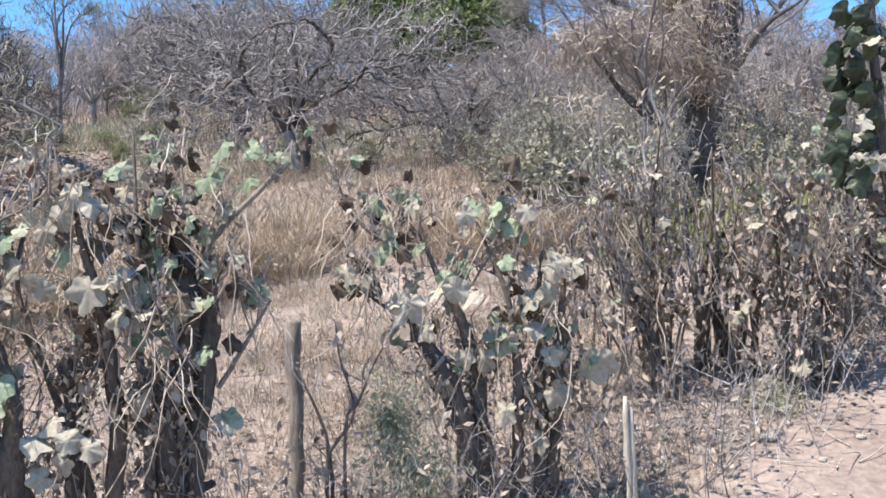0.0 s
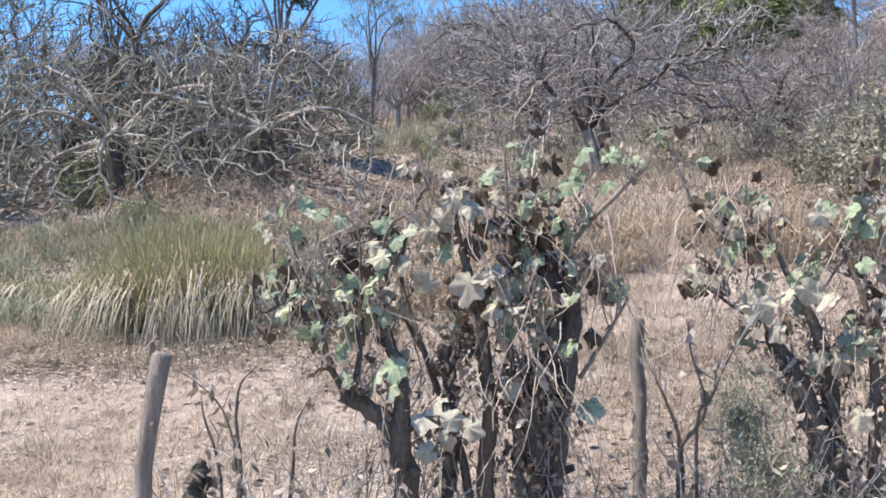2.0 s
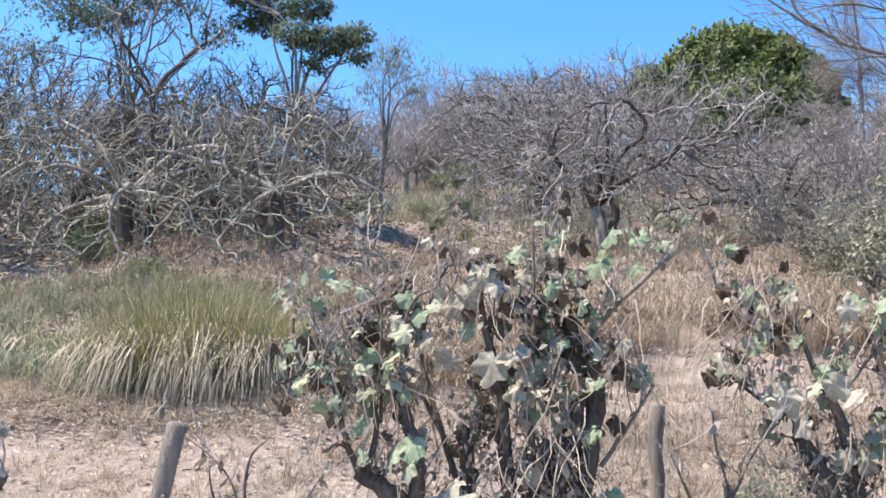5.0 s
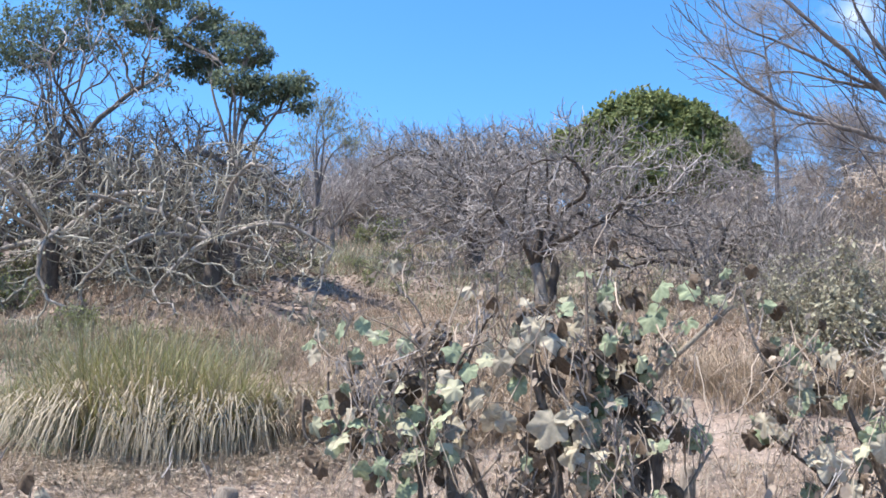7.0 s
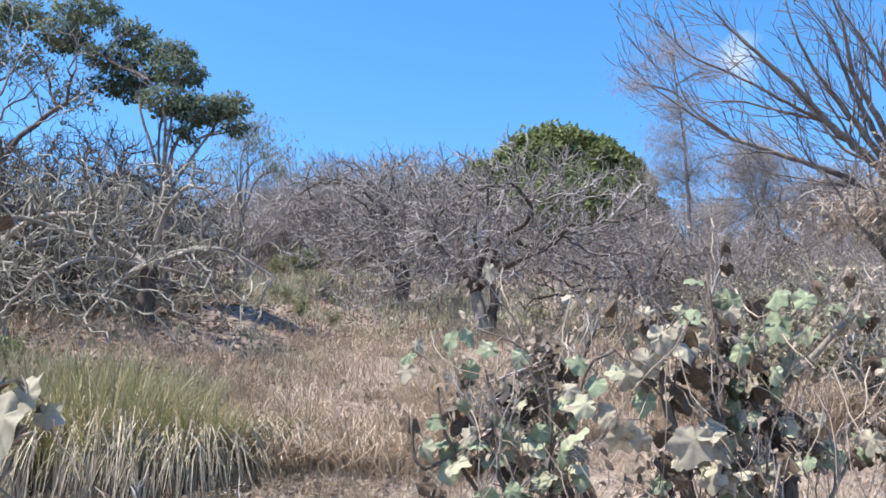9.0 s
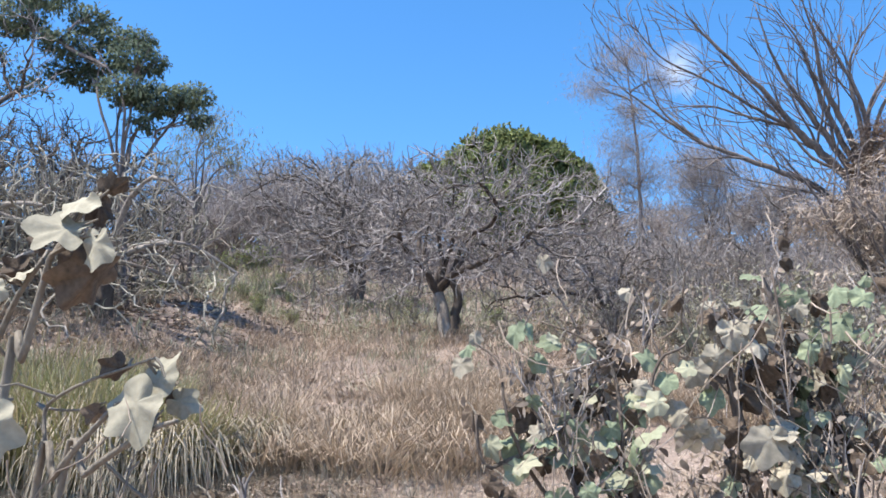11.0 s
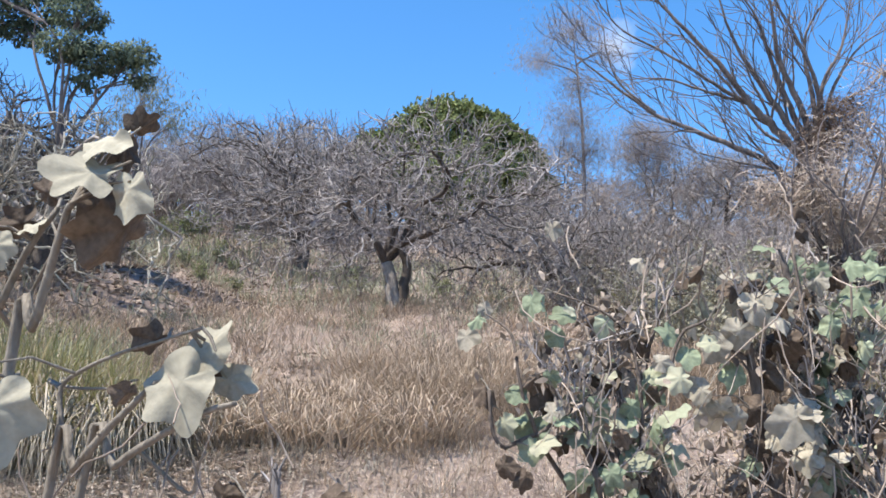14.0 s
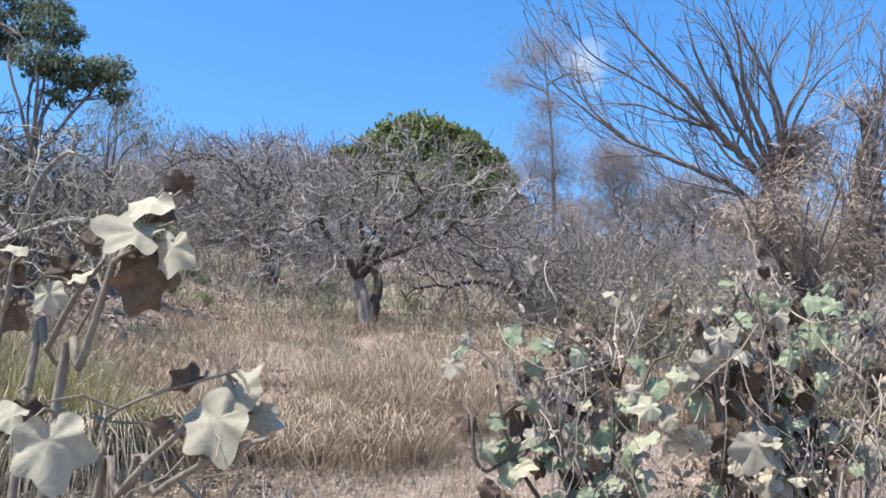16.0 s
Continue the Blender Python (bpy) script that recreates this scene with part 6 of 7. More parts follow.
# the next plant along the hedge
b = Bush("hedge plant with dust-whitened lobed leaves and a tangle of dry stems", (-0.247, 4.450, 0.566), 103)
b.footed([(-0.270, 4.450, 0.433), (-0.271, 4.420, 0.841), (-0.373, 4.400, 1.139), (-0.512, 4.380, 1.336)], [0.06, 0.055, 0.04, 0.018], sides=8, bark=BARK_DARK, knots=4)
b.footed([(-0.218, 4.500, 0.419), (-0.222, 4.480, 0.922), (-0.256, 4.460, 1.245), (-0.372, 4.450, 1.526), (-0.425, 4.450, 1.667)], [0.045, 0.038, 0.026, 0.012, 0.006], knots=3)
b.footed([(0.055, 4.550, 0.535), (0.106, 4.500, 1.000), (0.141, 4.480, 1.322), (0.161, 4.480, 1.530)], [0.03, 0.024, 0.016, 0.006], knots=2)
b.footed([(-0.086, 4.500, 0.550), (-0.058, 4.460, 1.010), (-0.078, 4.450, 1.377), (-0.192, 4.450, 1.704)], [0.03, 0.022, 0.012, 0.005], knots=2)
b.footed([(-0.003, 4.550, 0.537), (0.037, 4.500, 1.026), (0.038, 4.500, 1.326), (0.087, 4.500, 1.651)], [0.035, 0.026, 0.014, 0.005], knots=2)
b.stem([(-0.403, 4.450, 1.619), (-0.580, 4.440, 1.649), (-0.707, 4.420, 1.779), (-0.771, 4.420, 1.979)], [0.008, 0.007, 0.006, 0.004], sides=5, bark=STEM_PALE)
b.stem([(-0.513, 4.380, 1.329), (-0.643, 4.360, 1.431), (-0.730, 4.350, 1.513)], [0.009, 0.007, 0.004], sides=5)
b.stem([(-0.237, 4.460, 1.429), (-0.114, 4.460, 1.609), (-0.073, 4.460, 1.770)], [0.007, 0.006, 0.004], sides=5, bark=STEM_PALE)
b.shoots(44, 0.22, 36, 0.004, kids=(3,), above=0.3)
b.leaves_at([(-0.472, 4.300, 1.380, 0.182), (-0.282, 4.350, 1.429, 0.144), (-0.221, 4.350, 1.400, 0.126), (-0.712, 4.300, 1.511, 0.125), (-0.646, 4.320, 1.500, 0.108), (0.010, 4.400, 1.378, 0.160), (0.091, 4.400, 1.398, 0.132), (0.120, 4.420, 1.511, 0.166), (0.188, 4.420, 1.504, 0.120), (-0.006, 4.420, 1.495, 0.105), (-0.105, 4.380, 1.229, 0.150), (-0.192, 4.380, 1.151, 0.127), (0.032, 4.400, 1.255, 0.114), (0.272, 4.450, 1.099, 0.182), (0.098, 4.420, 0.994, 0.148), (-0.118, 4.360, 0.941, 0.132), (-0.410, 4.320, 1.273, 0.116), (0.009, 4.400, 0.812, 0.115), (-0.259, 4.360, 1.159, 0.113), (0.080, 4.400, 1.145, 0.105)], "pale")
b.leaves_at([(-0.545, 4.400, 1.635, 0.114), (-0.326, 4.380, 1.476, 0.109), (-0.361, 4.360, 1.432, 0.104), (-0.132, 4.380, 1.243, 0.109), (0.232, 4.450, 1.137, 0.116), (-0.425, 4.420, 1.618, 0.101)], "green")
b.leaves_at([(-0.298, 4.460, 1.662, 0.102), (-0.095, 4.450, 1.538, 0.106), (-0.047, 4.420, 1.330, 0.105), (-0.618, 4.340, 1.464, 0.099), (-0.376, 4.340, 1.321, 0.099), (0.134, 4.450, 1.232, 0.102)], "brown")
b.scatter(120, 0.09, ("pale", "green", "brown", "green", "brown"), above=0.2)
b.litter(1100, 0.022, above=0.1, reach=0.07)
b.tuft((-0.549, 4.220, 0.928), (0.2, 0.14, 0.27), 2600, 0.028, FERN, "undergrowth", (0.1, 0.25))
b.tuft((-0.451, 4.150, 0.742), (0.22, 0.12, 0.16), 1500, 0.026, FERN, "undergrowth", (0.1, 0.25))
b.vines(140, 0.4, above=0.15)
b.litter(1300, 0.026, below=0.7, reach=0.13, name="low_litter")
b.done()

# bare twiggy plants farther along
HEDGE_O = Vector((-2.743, 5.45, 3.138))
HEDGE_X, HEDGE_Y = Vector((3.045, 0.246, -0.154)), Vector((-0.168, 0.165, -3.05))


def hedge_spot(a, b, back=0.0):
    """A place in the upright plane of the far end of the hedge."""
    k = 1 + back / 5.4
    eye = Vector((-0.023, 0.49, 1.368))
    return eye + (HEDGE_O + HEDGE_X * (a / 1000) + HEDGE_Y * (b / 1000) - eye) * k


b = Bush("leafless many-stemmed hedge plant with upright grey sticks", (0.758, 5.700, 0.659), 104, bark=STEM)
for k, (x0, x1, x2, y2, r) in enumerate([(1180, 1120, 1060, 330, 0.022), (1190, 1125, 1090, 380, 0.02), (1200, 1160, 1140, 300, 0.018), (1215, 1185, 1170, 220, 0.02), (1230, 1215, 1215, 330, 0.03), (1175, 1090, 1010, 420, 0.014), (1240, 1240, 1260, 260, 0.018), (1205, 1175, 1150, 350, 0.014), (1190, 1150, 1080, 470, 0.02)]):
    b.footed([hedge_spot(x0, 740, b.rng.uniform(-0.3, 0.5)), hedge_spot(x1 + b.rng.uniform(-25, 25), 560 + b.rng.uniform(-60, 60), b.rng.uniform(-0.2, 0.4)), hedge_spot((x1 + x2) / 2 + b.rng.uniform(-30, 30), 0.5 * (560 + y2)), hedge_spot(x2, y2, b.rng.uniform(-0.3, 0.3))], [r * 1.1, r * 0.8, r * 0.5, 0.004], sides=6, rough=0.6, knots=3)
b.shoots(40, 0.42, 26, 0.005, rise=0.08, kids=(3,), above=0.4)
b.scatter(10, 0.08, ("pale", "brown"), above=0.3)
b.litter(420, 0.035, reach=0.09)
b.vines(60, 0.5)
b.done()

b = Bush("twiggy hedge plant with a few bleached leaves and a dark base", (1.070, 5.800, 0.663), 105, bark=STEM)
for k, (x0, x1, x2, y2, r) in enumerate([(1275, 1280, 1270, 400, 0.05), (1290, 1310, 1330, 440, 0.03), (1300, 1325, 1370, 420, 0.022), (1260, 1265, 1255, 420, 0.025), (1330, 1345, 1365, 380, 0.02), (1285, 1290, 1310, 330, 0.016), (1365, 1380, 1400, 420, 0.014)]):
    b.footed([hedge_spot(x0, 740, b.rng.uniform(-0.2, 0.4)), hedge_spot(x1 + b.rng.uniform(-25, 25), 580 + b.rng.uniform(-50, 50), b.rng.uniform(-0.2, 0.3)), hedge_spot((x1 + x2) / 2 + b.rng.uniform(-25, 25), 0.5 * (580 + y2)), hedge_spot(x2, y2)], [r * 1.1, r * 0.9, r * 0.5, 0.004], sides=7, rough=0.5, knots=3, bark=BARK_DARK if k == 0 else STEM)
b.shoots(40, 0.36, 30, 0.005, rise=0.07, kids=(3,), above=0.4)
b.leaves_at([(1.293, 5.700, 1.699, 0.141), (1.207, 5.700, 1.719, 0.121), (1.375, 5.700, 1.620, 0.128), (1.138, 5.650, 1.291, 0.100), (1.213, 5.600, 0.883, 0.132), (1.387, 5.600, 0.961, 0.126), (1.090, 5.650, 1.235, 0.106), (1.648, 5.700, 1.016, 0.131), (1.326, 5.700, 1.340, 0.102)], "pale")
b.scatter(50, 0.08, ("pale", "brown", "green"), above=0.3)
b.litter(650, 0.035, reach=0.1)
b.tuft((1.205, 5.500, 0.737), (0.24, 0.15, 0.2), 2400, 0.032, FERN, "undergrowth", (0.1, 0.25))
b.vines(60, 0.5)
b.done()

# leafless sticks between the plants of the far hedge
for label, seed, x0, y0, sticks_n, reach in [("leafless hedge plant of thin upright grey sticks", 116, 1050, 745, 9, 110), ("dry many-stemmed hedge plant hung with grey scraps", 117, 1150, 760, 10, 90), ("twiggy leafless plant beside the pale fence post", 118, 1400, 735, 9, 90), ("dry bushy hedge plant with a dark tangled foot", 119, 1470, 720, 9, 80)]:
    b = Bush(label, hedge_spot(x0, y0), seed, bark=STEM)
    for k in range(sticks_n):
        u = (k + 0.5) / sticks_n - 0.5
        top_y = b.rng.uniform(330, 560)
        back = b.rng.uniform(-0.3, 0.4)
        b.footed([hedge_spot(x0 + u * reach * 0.5, y0, back), hedge_spot(x0 + u * reach * 1.1 + b.rng.uniform(-20, 20), 0.55 * y0 + 0.45 * top_y, back), hedge_spot(x0 + u * reach * 1.7 + b.rng.uniform(-40, 40), top_y, back)], [b.rng.uniform(0.008, 0.022), 0.009, 0.003], sides=6, rough=0.6, knots=3)
    b.shoots(34, 0.34, 30, 0.0042, rise=0.07, kids=(3,), above=0.3)
    b.scatter(16, 0.08, ("pale", "brown", "brown", "green"), above=0.3)
    b.litter(420, 0.035, reach=0.1)
    b.vines(40, 0.4)
    b.litter(420, 0.035, below=0.5, reach=0.14, name="low_litter")
    b.done()

b = Bush("dense hedge plant with many small dusty leaves and dark stems", (1.902, 6.300, 0.729), 106, bark=BARK_DARK)
for x0, x1, x2, y2, r in [(1510, 1490, 1450, 420, 0.05), (1525, 1530, 1540, 380, 0.06), (1540, 1570, 1600, 400, 0.04), (1520, 1510, 1500, 350, 0.03), (1530, 1550, 1560, 320, 0.03)]:
    b.footed([hedge_spot(x0, 690, 0.6), hedge_spot(x1, 560, 0.6), hedge_spot((x1 + x2) / 2, 0.5 * (560 + y2), 0.6), hedge_spot(x2, y2, 0.6)], [r * 1.3, r, r * 0.6, 0.005], sides=7, knots=2)
b.shoots(44, 0.42, 36, 0.005, kids=(3,), above=0.4)
b.scatter(170, 0.10, ("green", "green", "pale", "brown"), above=0.5)
b.litter(1200, 0.04, reach=0.12)
b.done()

b = Bush("tall hedge plant with large drooping shade-darkened green leaves", (1.694, 4.900, 0.627), 107, bark=BARK_DARK)
b.footed([(1.701, 4.900, 0.724), (1.660, 4.850, 1.366), (1.568, 4.800, 1.982), (1.568, 4.800, 2.455), (1.581, 4.800, 2.806)], [0.05, 0.04, 0.028, 0.018, 0.008], knots=3)
b.stem([(1.631, 4.850, 1.614), (1.465, 4.750, 1.785), (1.394, 4.720, 1.907)], [0.02, 0.012, 0.006])
b.stem([(1.571, 4.800, 2.155), (1.446, 4.720, 2.294), (1.400, 4.700, 2.415)], [0.014, 0.01, 0.005])
# drooping leaves whose shaded faces are painted by the near-black green
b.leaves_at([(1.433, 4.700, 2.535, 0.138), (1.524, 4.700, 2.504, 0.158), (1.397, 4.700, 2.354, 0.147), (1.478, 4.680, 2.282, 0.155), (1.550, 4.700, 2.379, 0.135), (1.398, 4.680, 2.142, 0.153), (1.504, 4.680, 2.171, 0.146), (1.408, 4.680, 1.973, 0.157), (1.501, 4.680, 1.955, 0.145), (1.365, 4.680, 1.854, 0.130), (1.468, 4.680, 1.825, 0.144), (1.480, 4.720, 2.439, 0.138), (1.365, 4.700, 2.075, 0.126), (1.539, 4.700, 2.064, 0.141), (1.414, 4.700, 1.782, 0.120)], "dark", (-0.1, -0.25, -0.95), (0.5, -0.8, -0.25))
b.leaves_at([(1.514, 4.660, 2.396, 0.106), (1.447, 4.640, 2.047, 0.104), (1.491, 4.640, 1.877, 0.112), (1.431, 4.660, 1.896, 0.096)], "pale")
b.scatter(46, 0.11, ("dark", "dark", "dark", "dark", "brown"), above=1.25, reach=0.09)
b.done()

# the near plant beside the camera
b = Bush("near hedge plant with large dusty pale leaves on smooth grey stems", (-3.05, 2.12), 108, bark=STEM_PALE)
for pts, r in [
    ([(-2.871, 2.067, 1.461), (-2.836, 2.046, 1.524), (-2.813, 2.026, 1.586), (-2.788, 2.005, 1.663), (-2.772, 1.984, 1.674)], 0.008),
    ([(-2.922, 2.087, 1.495), (-2.893, 2.067, 1.551), (-2.854, 2.046, 1.622), (-2.809, 2.026, 1.677)], 0.0068),
    ([(-2.999, 2.139, 1.534), (-2.984, 2.118, 1.618), (-2.972, 2.098, 1.683)], 0.0062),
    ([(-2.799, 2.057, 1.319), (-2.761, 2.036, 1.349), (-2.722, 2.015, 1.390), (-2.680, 1.995, 1.427), (-2.646, 1.974, 1.453)], 0.0066),
    ([(-2.751, 2.036, 1.320), (-2.704, 2.015, 1.353), (-2.661, 1.995, 1.380), (-2.618, 1.974, 1.401), (-2.577, 1.954, 1.419), (-2.541, 1.933, 1.427)], 0.0062),
    ([(-2.885, 2.098, 1.536), (-2.848, 2.077, 1.594), (-2.817, 2.057, 1.642)], 0.0036),
    ([(-2.795, 2.057, 1.449), (-2.761, 2.036, 1.471), (-2.708, 2.015, 1.490), (-2.655, 1.995, 1.503), (-2.595, 1.974, 1.518)], 0.0036),
    ([(-2.825, 2.087, 1.461), (-2.783, 2.067, 1.450), (-2.711, 2.046, 1.449)], 0.0032),
    ([(-2.611, 2.015, 1.323), (-2.596, 1.995, 1.355), (-2.582, 1.974, 1.372)], 0.003),
]:
    if r < 0.0045:
        joint = min((q + b.base for q in b.nodes), key=lambda q: (q - Vector(pts[0])).length + 0.6 * max(0, q.z - pts[0][2]))
        pts = [joint] + pts
    (b.footed if r > 0.0045 else b.stem)(pts, [0.95 * r * (1 - 0.45 * i / (len(pts) - 1)) for i in range(len(pts))], sides=9, rough=0.1, knots=2)
for place, size, tip, face in [((-2.735, 1.976, 1.754), 0.105, (-0.94, -0.12, -0.34), (-0.2, -0.6, 0.75)), ((-2.741, 1.947, 1.705), 0.118, (-0.97, -0.12, 0.26), (-0.15, -0.72, 0.66)), ((-2.691, 1.947, 1.677), 0.092, (-0.09, -0.12, -1.00), (-0.45, -0.8, 0.3)), ((-2.616, 1.956, 1.449), 0.129, (-0.74, -0.12, -0.67), (0.0, -0.85, 0.5)), ((-2.594, 1.986, 1.491), 0.091, (0.57, -0.12, 0.82), (-0.1, -0.8, 0.6)), ((-2.564, 2.005, 1.458), 0.065, (0.94, -0.12, -0.34), (0.2, -0.9, 0.1)), ((-2.823, 1.937, 1.414), 0.125, (0.21, -0.12, -0.98), (0.05, -0.8, 0.58)), ((-2.871, 1.996, 1.620), 0.065, (0.34, -0.12, -0.94), (-0.2, -0.75, 0.6)), ((-2.897, 1.976, 1.453), 0.074, (-0.98, -0.12, 0.17), (0, -0.7, 0.7)), ((-2.842, 2.025, 1.654), 0.053, (0.87, -0.12, 0.50), (0, -0.5, 0.85)), ((-2.948, 2.054, 1.700), 0.063, (-0.98, -0.12, 0.17), (0, -0.4, 0.9))]:
    b.leaf(place, size, "near_pale", tip, face)
# leaves seen from below, their shade put into a dark brown colour
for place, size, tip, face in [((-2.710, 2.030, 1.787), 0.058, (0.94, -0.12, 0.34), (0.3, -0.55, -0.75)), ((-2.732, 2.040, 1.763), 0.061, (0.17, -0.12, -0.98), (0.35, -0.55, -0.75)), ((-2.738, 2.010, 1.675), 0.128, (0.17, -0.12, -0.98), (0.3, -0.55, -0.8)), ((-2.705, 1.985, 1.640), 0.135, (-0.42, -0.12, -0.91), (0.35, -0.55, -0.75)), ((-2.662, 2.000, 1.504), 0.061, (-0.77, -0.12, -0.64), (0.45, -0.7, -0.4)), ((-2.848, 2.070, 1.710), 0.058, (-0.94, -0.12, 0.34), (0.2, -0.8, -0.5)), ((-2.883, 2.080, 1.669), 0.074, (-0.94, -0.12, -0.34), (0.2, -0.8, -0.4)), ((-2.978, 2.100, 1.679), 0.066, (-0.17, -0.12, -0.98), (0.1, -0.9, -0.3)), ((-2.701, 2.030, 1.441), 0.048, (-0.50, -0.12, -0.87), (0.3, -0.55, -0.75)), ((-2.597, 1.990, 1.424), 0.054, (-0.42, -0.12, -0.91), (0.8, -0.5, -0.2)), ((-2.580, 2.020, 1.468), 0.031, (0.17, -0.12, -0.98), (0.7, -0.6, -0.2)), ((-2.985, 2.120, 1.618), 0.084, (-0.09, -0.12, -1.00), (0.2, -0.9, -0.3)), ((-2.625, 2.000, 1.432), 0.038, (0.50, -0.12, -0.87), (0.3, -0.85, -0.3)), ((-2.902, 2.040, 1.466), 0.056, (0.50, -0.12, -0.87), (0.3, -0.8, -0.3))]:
    b.leaf(place, size, "near_shaded_brown", tip, face)
b.vines(30, 0.12, below=1.15, width=0.0014, reach=0.06)
b.done()

# pruned stubby branches low on the near end of the hedge
b = Bush("low pruned hedge stump with stubby purplish grey shoots", (-2.713, 2.400, 0.948), 109, bark=BARK_DARK)
b.footed([(-2.736, 2.400, 0.947), (-2.604, 2.380, 1.032), (-2.475, 2.360, 1.081), (-2.403, 2.350, 1.133)], [0.03, 0.022, 0.018, 0.012], knots=4)
b.stem([(-2.692, 2.400, 0.983), (-2.611, 2.380, 1.154), (-2.574, 2.370, 1.288)], [0.022, 0.018, 0.01], knots=4)
b.stem([(-2.528, 2.370, 1.061), (-2.480, 2.360, 1.177), (-2.472, 2.360, 1.234)], [0.016, 0.014, 0.009], knots=4)
b.shoots(16, 0.07, 40, 0.008, kids=(2,))
b.leaves_at([(-2.652, 2.330, 1.220, 0.062), (-2.610, 2.340, 1.170, 0.068), (-2.553, 2.350, 1.204, 0.074), (-2.486, 2.360, 1.303, 0.080), (-2.620, 2.330, 1.105, 0.086), (-2.505, 2.340, 1.099, 0.062), (-2.439, 2.350, 1.133, 0.068), (-2.589, 2.360, 1.286, 0.074), (-2.438, 2.330, 1.062, 0.080), (-2.649, 2.340, 1.303, 0.086), (-2.495, 2.350, 1.156, 0.062), (-2.607, 2.360, 1.052, 0.068)], "brown")
b.leaves_at([(-2.551, 2.320, 1.084, 0.050), (-2.392, 2.320, 1.265, 0.050), (-2.601, 2.320, 1.255, 0.050)], "pale")
b.done()

# thin bare saplings between the plants
for label, seed, specs in [
    ("thin leafless sapling with crooked grey twigs", 110, [([(-2.366, 3.500, 0.730), (-2.397, 3.500, 0.944), (-2.505, 3.500, 1.093), (-2.799, 3.500, 1.255)], 0.007), ([(-2.354, 3.500, 0.774), (-2.372, 3.500, 0.989), (-2.348, 3.500, 1.120), (-2.273, 3.500, 1.188)], 0.009), ([(-2.458, 3.520, 0.764), (-2.530, 3.520, 0.980), (-2.545, 3.520, 1.068)], 0.007), ([(-2.072, 3.400, 0.768), (-2.051, 3.400, 0.973), (-1.993, 3.400, 1.077)], 0.008)]),
    ("thin leafless sapling beside the weathered fence post", 111, [([(-0.780, 4.100, 0.749), (-0.757, 4.100, 0.856), (-0.666, 4.100, 0.987), (-0.714, 4.100, 1.197), (-0.719, 4.100, 1.325)], 0.009), ([(-0.704, 4.100, 0.922), (-0.651, 4.100, 1.019), (-0.587, 4.100, 1.158), (-0.535, 4.100, 1.243)], 0.007), ([(-0.770, 4.120, 0.831), (-0.849, 4.120, 1.084), (-0.890, 4.120, 1.169)], 0.008)]),
]:
    b = Bush(label, specs[0][0][0], seed, "sapling")
    for pts, r in specs:
        b.footed(pts, [r * (1 - 0.75 * i / (len(pts) - 1)) for i in range(len(pts))], sides=6, knots=2)
    b.shoots(14, 0.16, 40, 0.003, kids=(2,))
    b.litter(40, 0.04)
    b.done()


# a cut stump between post and sapling
b = Bush("short dark cut stump with split edges beside the sapling", (-2.477, 3.400, 0.686), 112, "hedge_stump", BARK_DARK)
b.footed([(-2.477, 3.400, 0.686), (-2.471, 3.400, 0.767), (-2.461, 3.400, 0.831)], [0.04, 0.036, 0.022], rough=0.5, knots=4)
b.stem([(-2.489, 3.380, 0.685), (-2.495, 3.370, 0.753), (-2.500, 3.370, 0.778)], [0.018, 0.016, 0.01], rough=0.4)
b.litter(40, 0.04)
b.done()


# dry weeds and brushwood all along the foot of the hedge
def hedge_weeds():
    rng = random.Random(115)
    s, leaves = Soup(), Soup()
    line = [(-2.2, 3.1), (-1.9, 3.4), (-1.0, 4.1), (-0.3, 4.5), (0.6, 4.9), (1.5, 5.8), (2.8, 6.5)]
    for _ in range(760):
        i = rng.randrange(len(line) - 1)
        u = rng.random()
        x = line[i][0] + (line[i + 1][0] - line[i][0]) * u + rng.gauss(0, 0.19)
        y = line[i][1] + (line[i + 1][1] - line[i][1]) * u + rng.gauss(0, 0.2)
        p = Vector((x, y, ground_height(x, y) - 0.02))
        pts, rr, _ = crooked(rng, p, lean(rng, Vector((0, 0, 1)), rng.uniform(0, 50)), rng.uniform(0.15, 0.62), rng.uniform(0.0018, 0.0045), 0.001, 5, 0.22, 0.02)
        s.tube(pts, rr, 4, False)
        for _ in range(rng.randrange(2, 5)):
            q = rng.choice(pts[1:])
            side, sr, _ = crooked(rng, q, lean(rng, Vector((0, 0, 1)), rng.uniform(20, 80)), rng.uniform(0.06, 0.22), 0.0018, 0.0008, 3, 0.25)
            s.tube(side, sr, 3, False)
            for _ in range(2):
                leaves.leaflet(rng.choice(side), (rand_way(rng) + Vector((0, 0, -0.5))).normalized(), rand_way(rng), rng.uniform(0.02, 0.055), rng.uniform(0.2, 0.6))
    root = thing("hedge_weeds", "tangled dry weeds and twigs along the foot of the hedge", "weeds", kind="stuff")
    part_mesh("stalk_growth", s.mesh("stalk_growth", BARK_TWIG), root, kind="stuff")
    part_mesh("dry_foliage", leaves.mesh("dry_foliage", LITTER_LEAF, False), root, kind="stuff")


hedge_weeds()


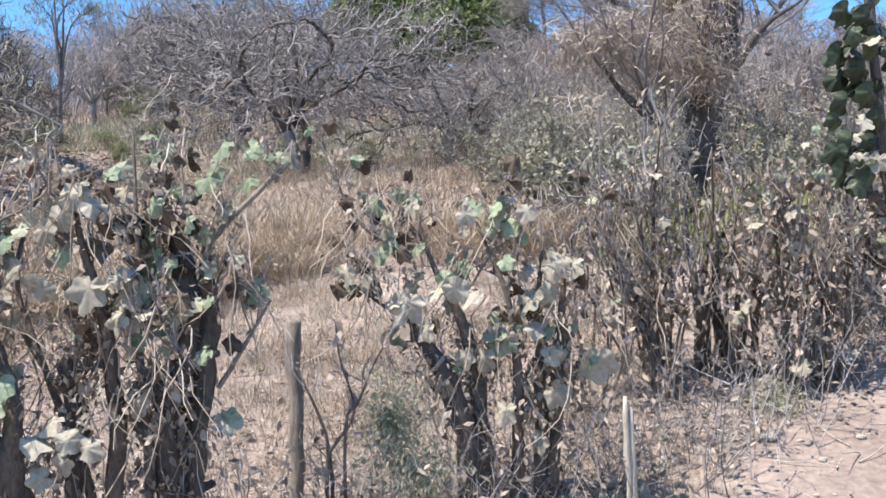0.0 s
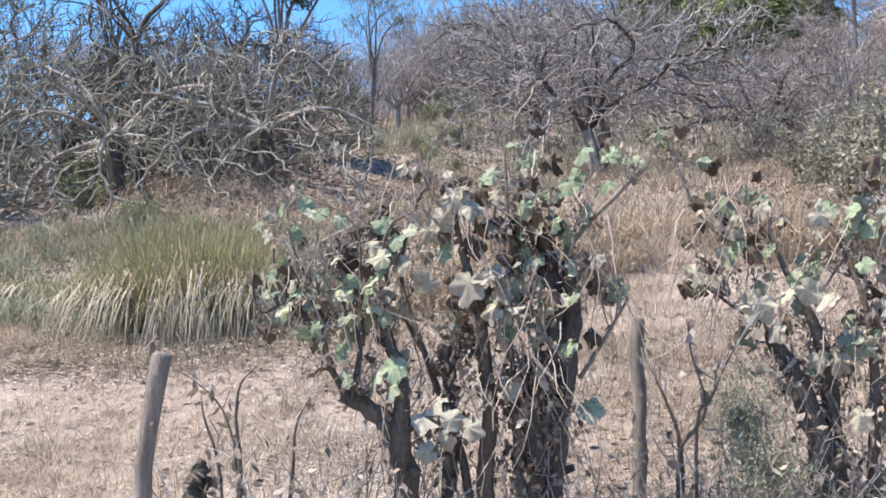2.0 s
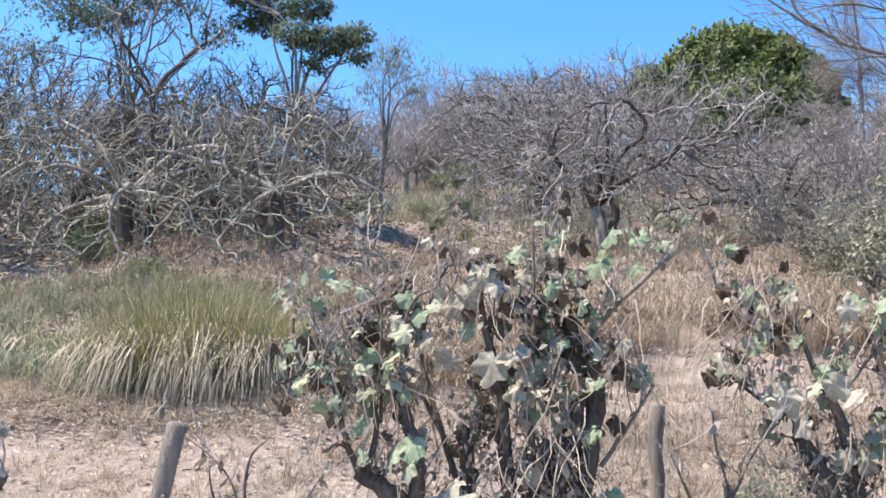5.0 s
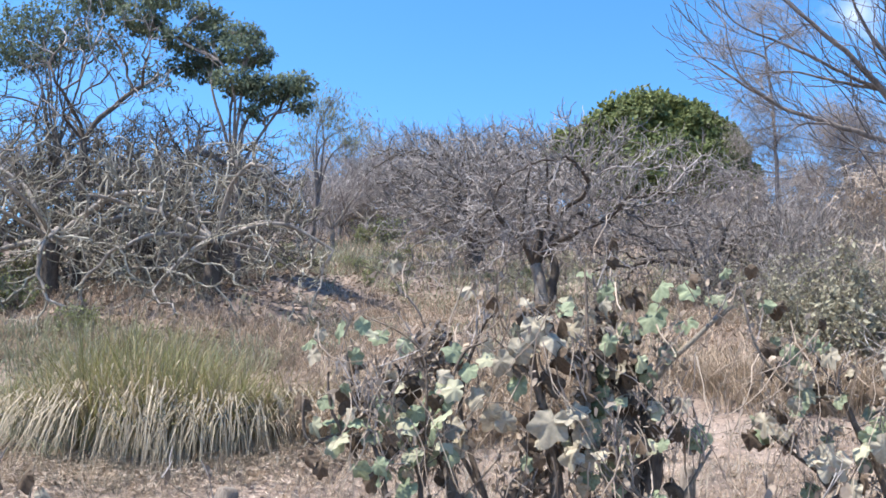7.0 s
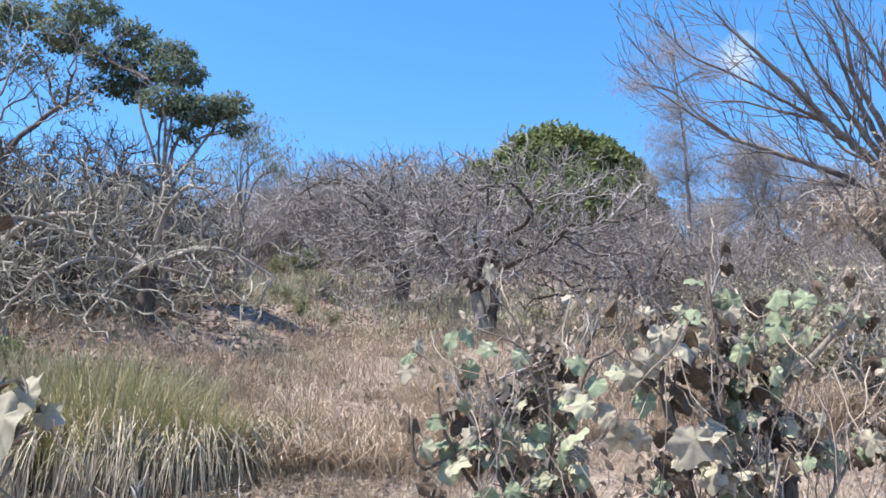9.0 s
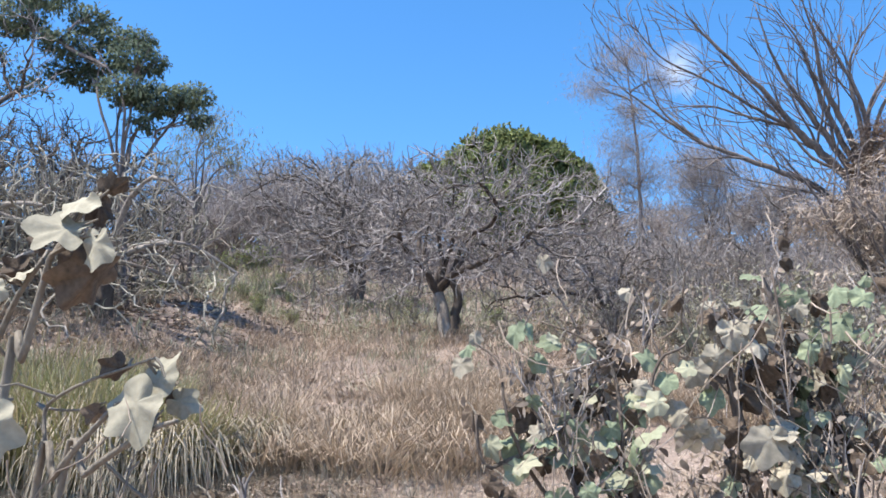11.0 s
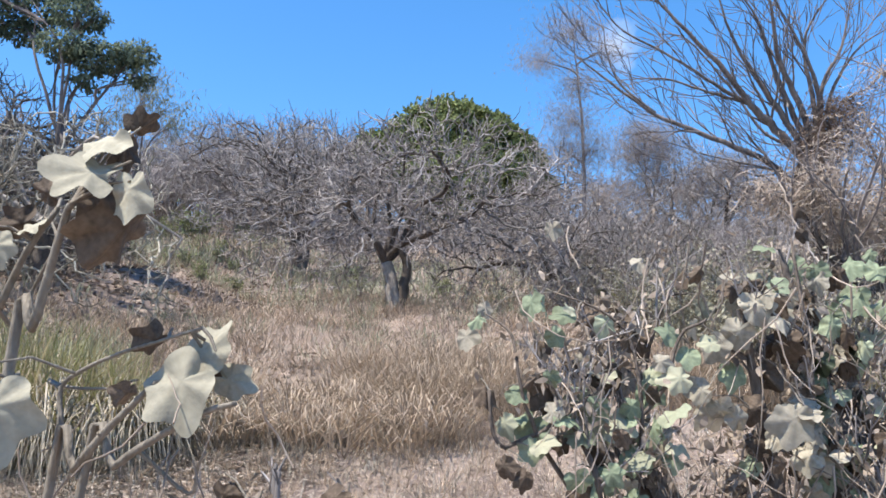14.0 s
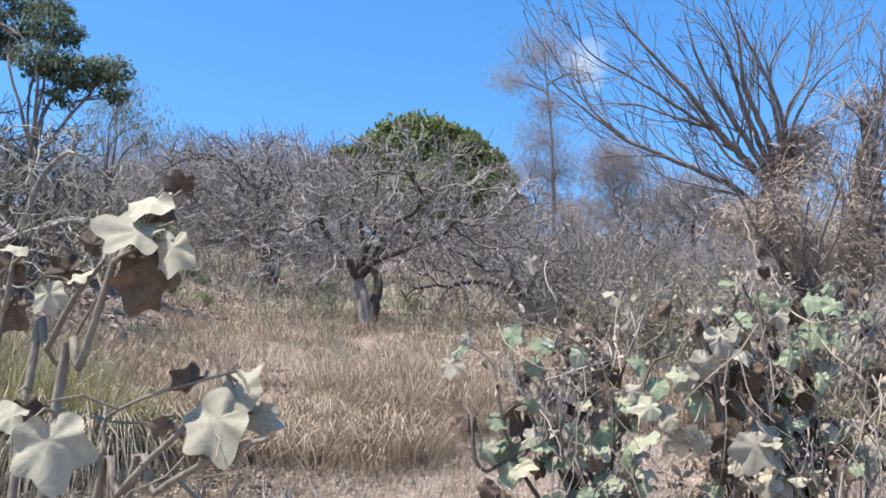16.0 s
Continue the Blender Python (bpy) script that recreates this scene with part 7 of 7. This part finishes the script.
# ---------- fence posts and debris ----------
def fence_post(label, top, foot_x, foot_y, r, seed, mat, split=False):
    """A round wooden post with a worn, uneven head."""
    rng = random.Random(seed)
    foot = Vector((foot_x, foot_y, ground_height(foot_x, foot_y) - 0.08))
    top = Vector(top)
    root = thing("fence_post", label, "post", "old fence posts", where=foot)
    d = top - foot
    s = Soup()
    pts = [d * (k / 9) + rand_way(rng) * r * 0.3 for k in range(9)] + [d - d.normalized() * r * 0.35, d]
    rr = [r * rng.uniform(0.9, 1.08) for _ in range(8)] + [r * 1.12, r * 1.15, r * 0.8]
    s.tube(pts, rr, 12)
    shaft = part_mesh("shaft", s.mesh("shaft", mat), root)
    s = Soup()
    knot = pts[7]
    s.tube([knot, knot + Vector((r * 1.1, -r * 0.6, r * 0.8))], [r * 0.5, r * 0.3], 7)
    part_mesh("knot", s.mesh("knot", mat), shaft)
    return root


top = (-2.146, 2.75, 1.274)
low = (-2.214, 2.72, 0.868)
k = (ground_height(low[0], low[1]) - low[2]) / (top[2] - low[2])
fence_post("leaning grey wooden fence post with a sawn knotty top", top, low[0] + (top[0] - low[0]) * k, 2.72, 0.027, 121, WOOD_POST)
top = (-1.003, 4.600, 1.338)
fence_post("upright weathered grey fence post with a dark split top", top, top[0] - 0.02, 4.6, 0.03, 122, WOOD_POST)
top = (1.567, 5.900, 1.253)
fence_post("thin pale fence post standing in the hedge", top, top[0] - 0.01, 5.9, 0.026, 123, WOOD_BLEACHED)


def dead_branch(label, points, radii, seed, mat=WOOD_BLEACHED):
    rng = random.Random(seed)
    pts, rr = through_points(points, radii, 5, 0.2, rng)
    s = Soup()
    s.tube(pts, rr, 8)
    tagged(new("dead_branch", s.mesh("dead_branch", mat)), label, "branch", "dead wood under the hedge")


def split_stake(label, top, foot, r, seed):
    """A bleached stake, split lengthwise into two weathered halves."""
    rng = random.Random(seed)
    top, foot = Vector(top), Vector((foot[0], foot[1], ground_height(foot[0], foot[1]) - 0.05))
    root = thing("split_stake", label, "stake", "dead wood under the hedge", where=foot)
    d = top - foot
    for side, cut in ((-1, 1.0), (1, 0.93)):
        s = Soup()
        pts = [d * (cut * u / 7) + Vector((side * r * (0.42 + 0.12 * u / 7), 0.004 * side, 0)) + rand_way(rng) * r * 0.16 for u in range(8)]
        s.tube(pts, [r * 0.68 * rng.uniform(0.75, 1.2) for _ in range(7)] + [r * 0.34], 8)
        part_mesh("half", s.mesh("half", WOOD_BLEACHED), root)
    return root


split_stake("sun-bleached split stake standing in the litter", (0.370, 4.380, 0.974), (0.364, 4.380, 0.581), 0.019, 131)
dead_branch("bleached root bent over the soil at the foot of the stake", [(0.350, 4.860, 0.550), (0.400, 4.800, 0.570), (0.440, 4.740, 0.555), (0.470, 4.660, 0.500)], [0.012, 0.018, 0.02, 0.012], 132)
dead_branch("pale fallen branch lying on the soil", [(0.010, 4.840, 0.562), (0.090, 4.840, 0.568), (0.170, 4.820, 0.572), (0.260, 4.800, 0.552)], [0.012, 0.017, 0.016, 0.01], 133)
dead_branch("short pale piece of fallen branch on the soil", [(0.270, 4.780, 0.542), (0.330, 4.800, 0.558), (0.380, 4.760, 0.542)], [0.012, 0.015, 0.009], 134)
dead_branch("bleached flat piece of wood on the bare dirt", [(0.770, 5.100, 0.640), (0.820, 5.100, 0.634), (0.880, 5.040, 0.620)], [0.006, 0.014, 0.01], 135)


def stone(x, y, size, seed):
    rng = random.Random(seed)
    bm = bmesh.new()
    bmesh.ops.create_icosphere(bm, subdivisions=2, radius=1.0)
    for v in bm.verts:
        v.co *= 1 + 0.35 * noise.noise(v.co * 1.4 + Vector((seed, 0, 0)))
        v.co = Vector((v.co.x * size, v.co.y * size * 0.8, v.co.z * size * 0.55))
    me = bpy.data.meshes.new("stone")
    bm.to_mesh(me)
    bm.free()
    me.materials.append(STONE)
    me.polygons.foreach_set("use_smooth", [True] * len(me.polygons))
    ob = tagged(new("stone", me), "small grey stone half sunk in the dry soil", "stone", "stones on the ground")
    ob.location = (x, y, ground_height(x, y) + size * 0.12)
    ob.rotation_euler = (0, 0, rng.uniform(0, 6.28))


rng = random.Random(141)
for gx, gy, size in [(*(0.600, 5.000, 0.560)[:2], 0.06), (*(0.930, 5.200, 0.640)[:2], 0.04), (*(1.110, 5.200, 0.630)[:2], 0.05), (*(1.520, 5.200, 0.620)[:2], 0.03), (*(1.770, 5.400, 0.690)[:2], 0.03), (*(1.280, 5.000, 0.550)[:2], 0.025), (*(-0.020, 11.900, 2.620)[:2], 0.16), (*(0.090, 11.500, 2.500)[:2], 0.14)]:
    stone(gx, gy, size, rng.randrange(999))
for _ in range(60):
    stone(rng.uniform(0.8, 3.6), rng.uniform(3.4, 6.0), rng.uniform(0.008, 0.028), rng.randrange(999))


def sticks():
    rng = random.Random(142)
    s = Soup()
    for _ in range(420):
        x, y = rng.uniform(-0.2, 3.8), rng.uniform(3.5, 6.6)
        a = rng.uniform(0, 6.28)
        p = Vector((x, y, ground_height(x, y) + 0.008))
        pts, rr, _ = crooked(rng, p, (math.cos(a), math.sin(a), rng.uniform(0, 0.25)), rng.uniform(0.05, 0.32), rng.uniform(0.0015, 0.005), 0.001, 4, 0.2, -0.02)
        s.tube(pts, rr, 4, False)
    tagged(new("sticks", s.mesh("sticks", WOOD_BLEACHED)), "pale dead sticks scattered on the dirt", "litter", kind="stuff")


sticks()
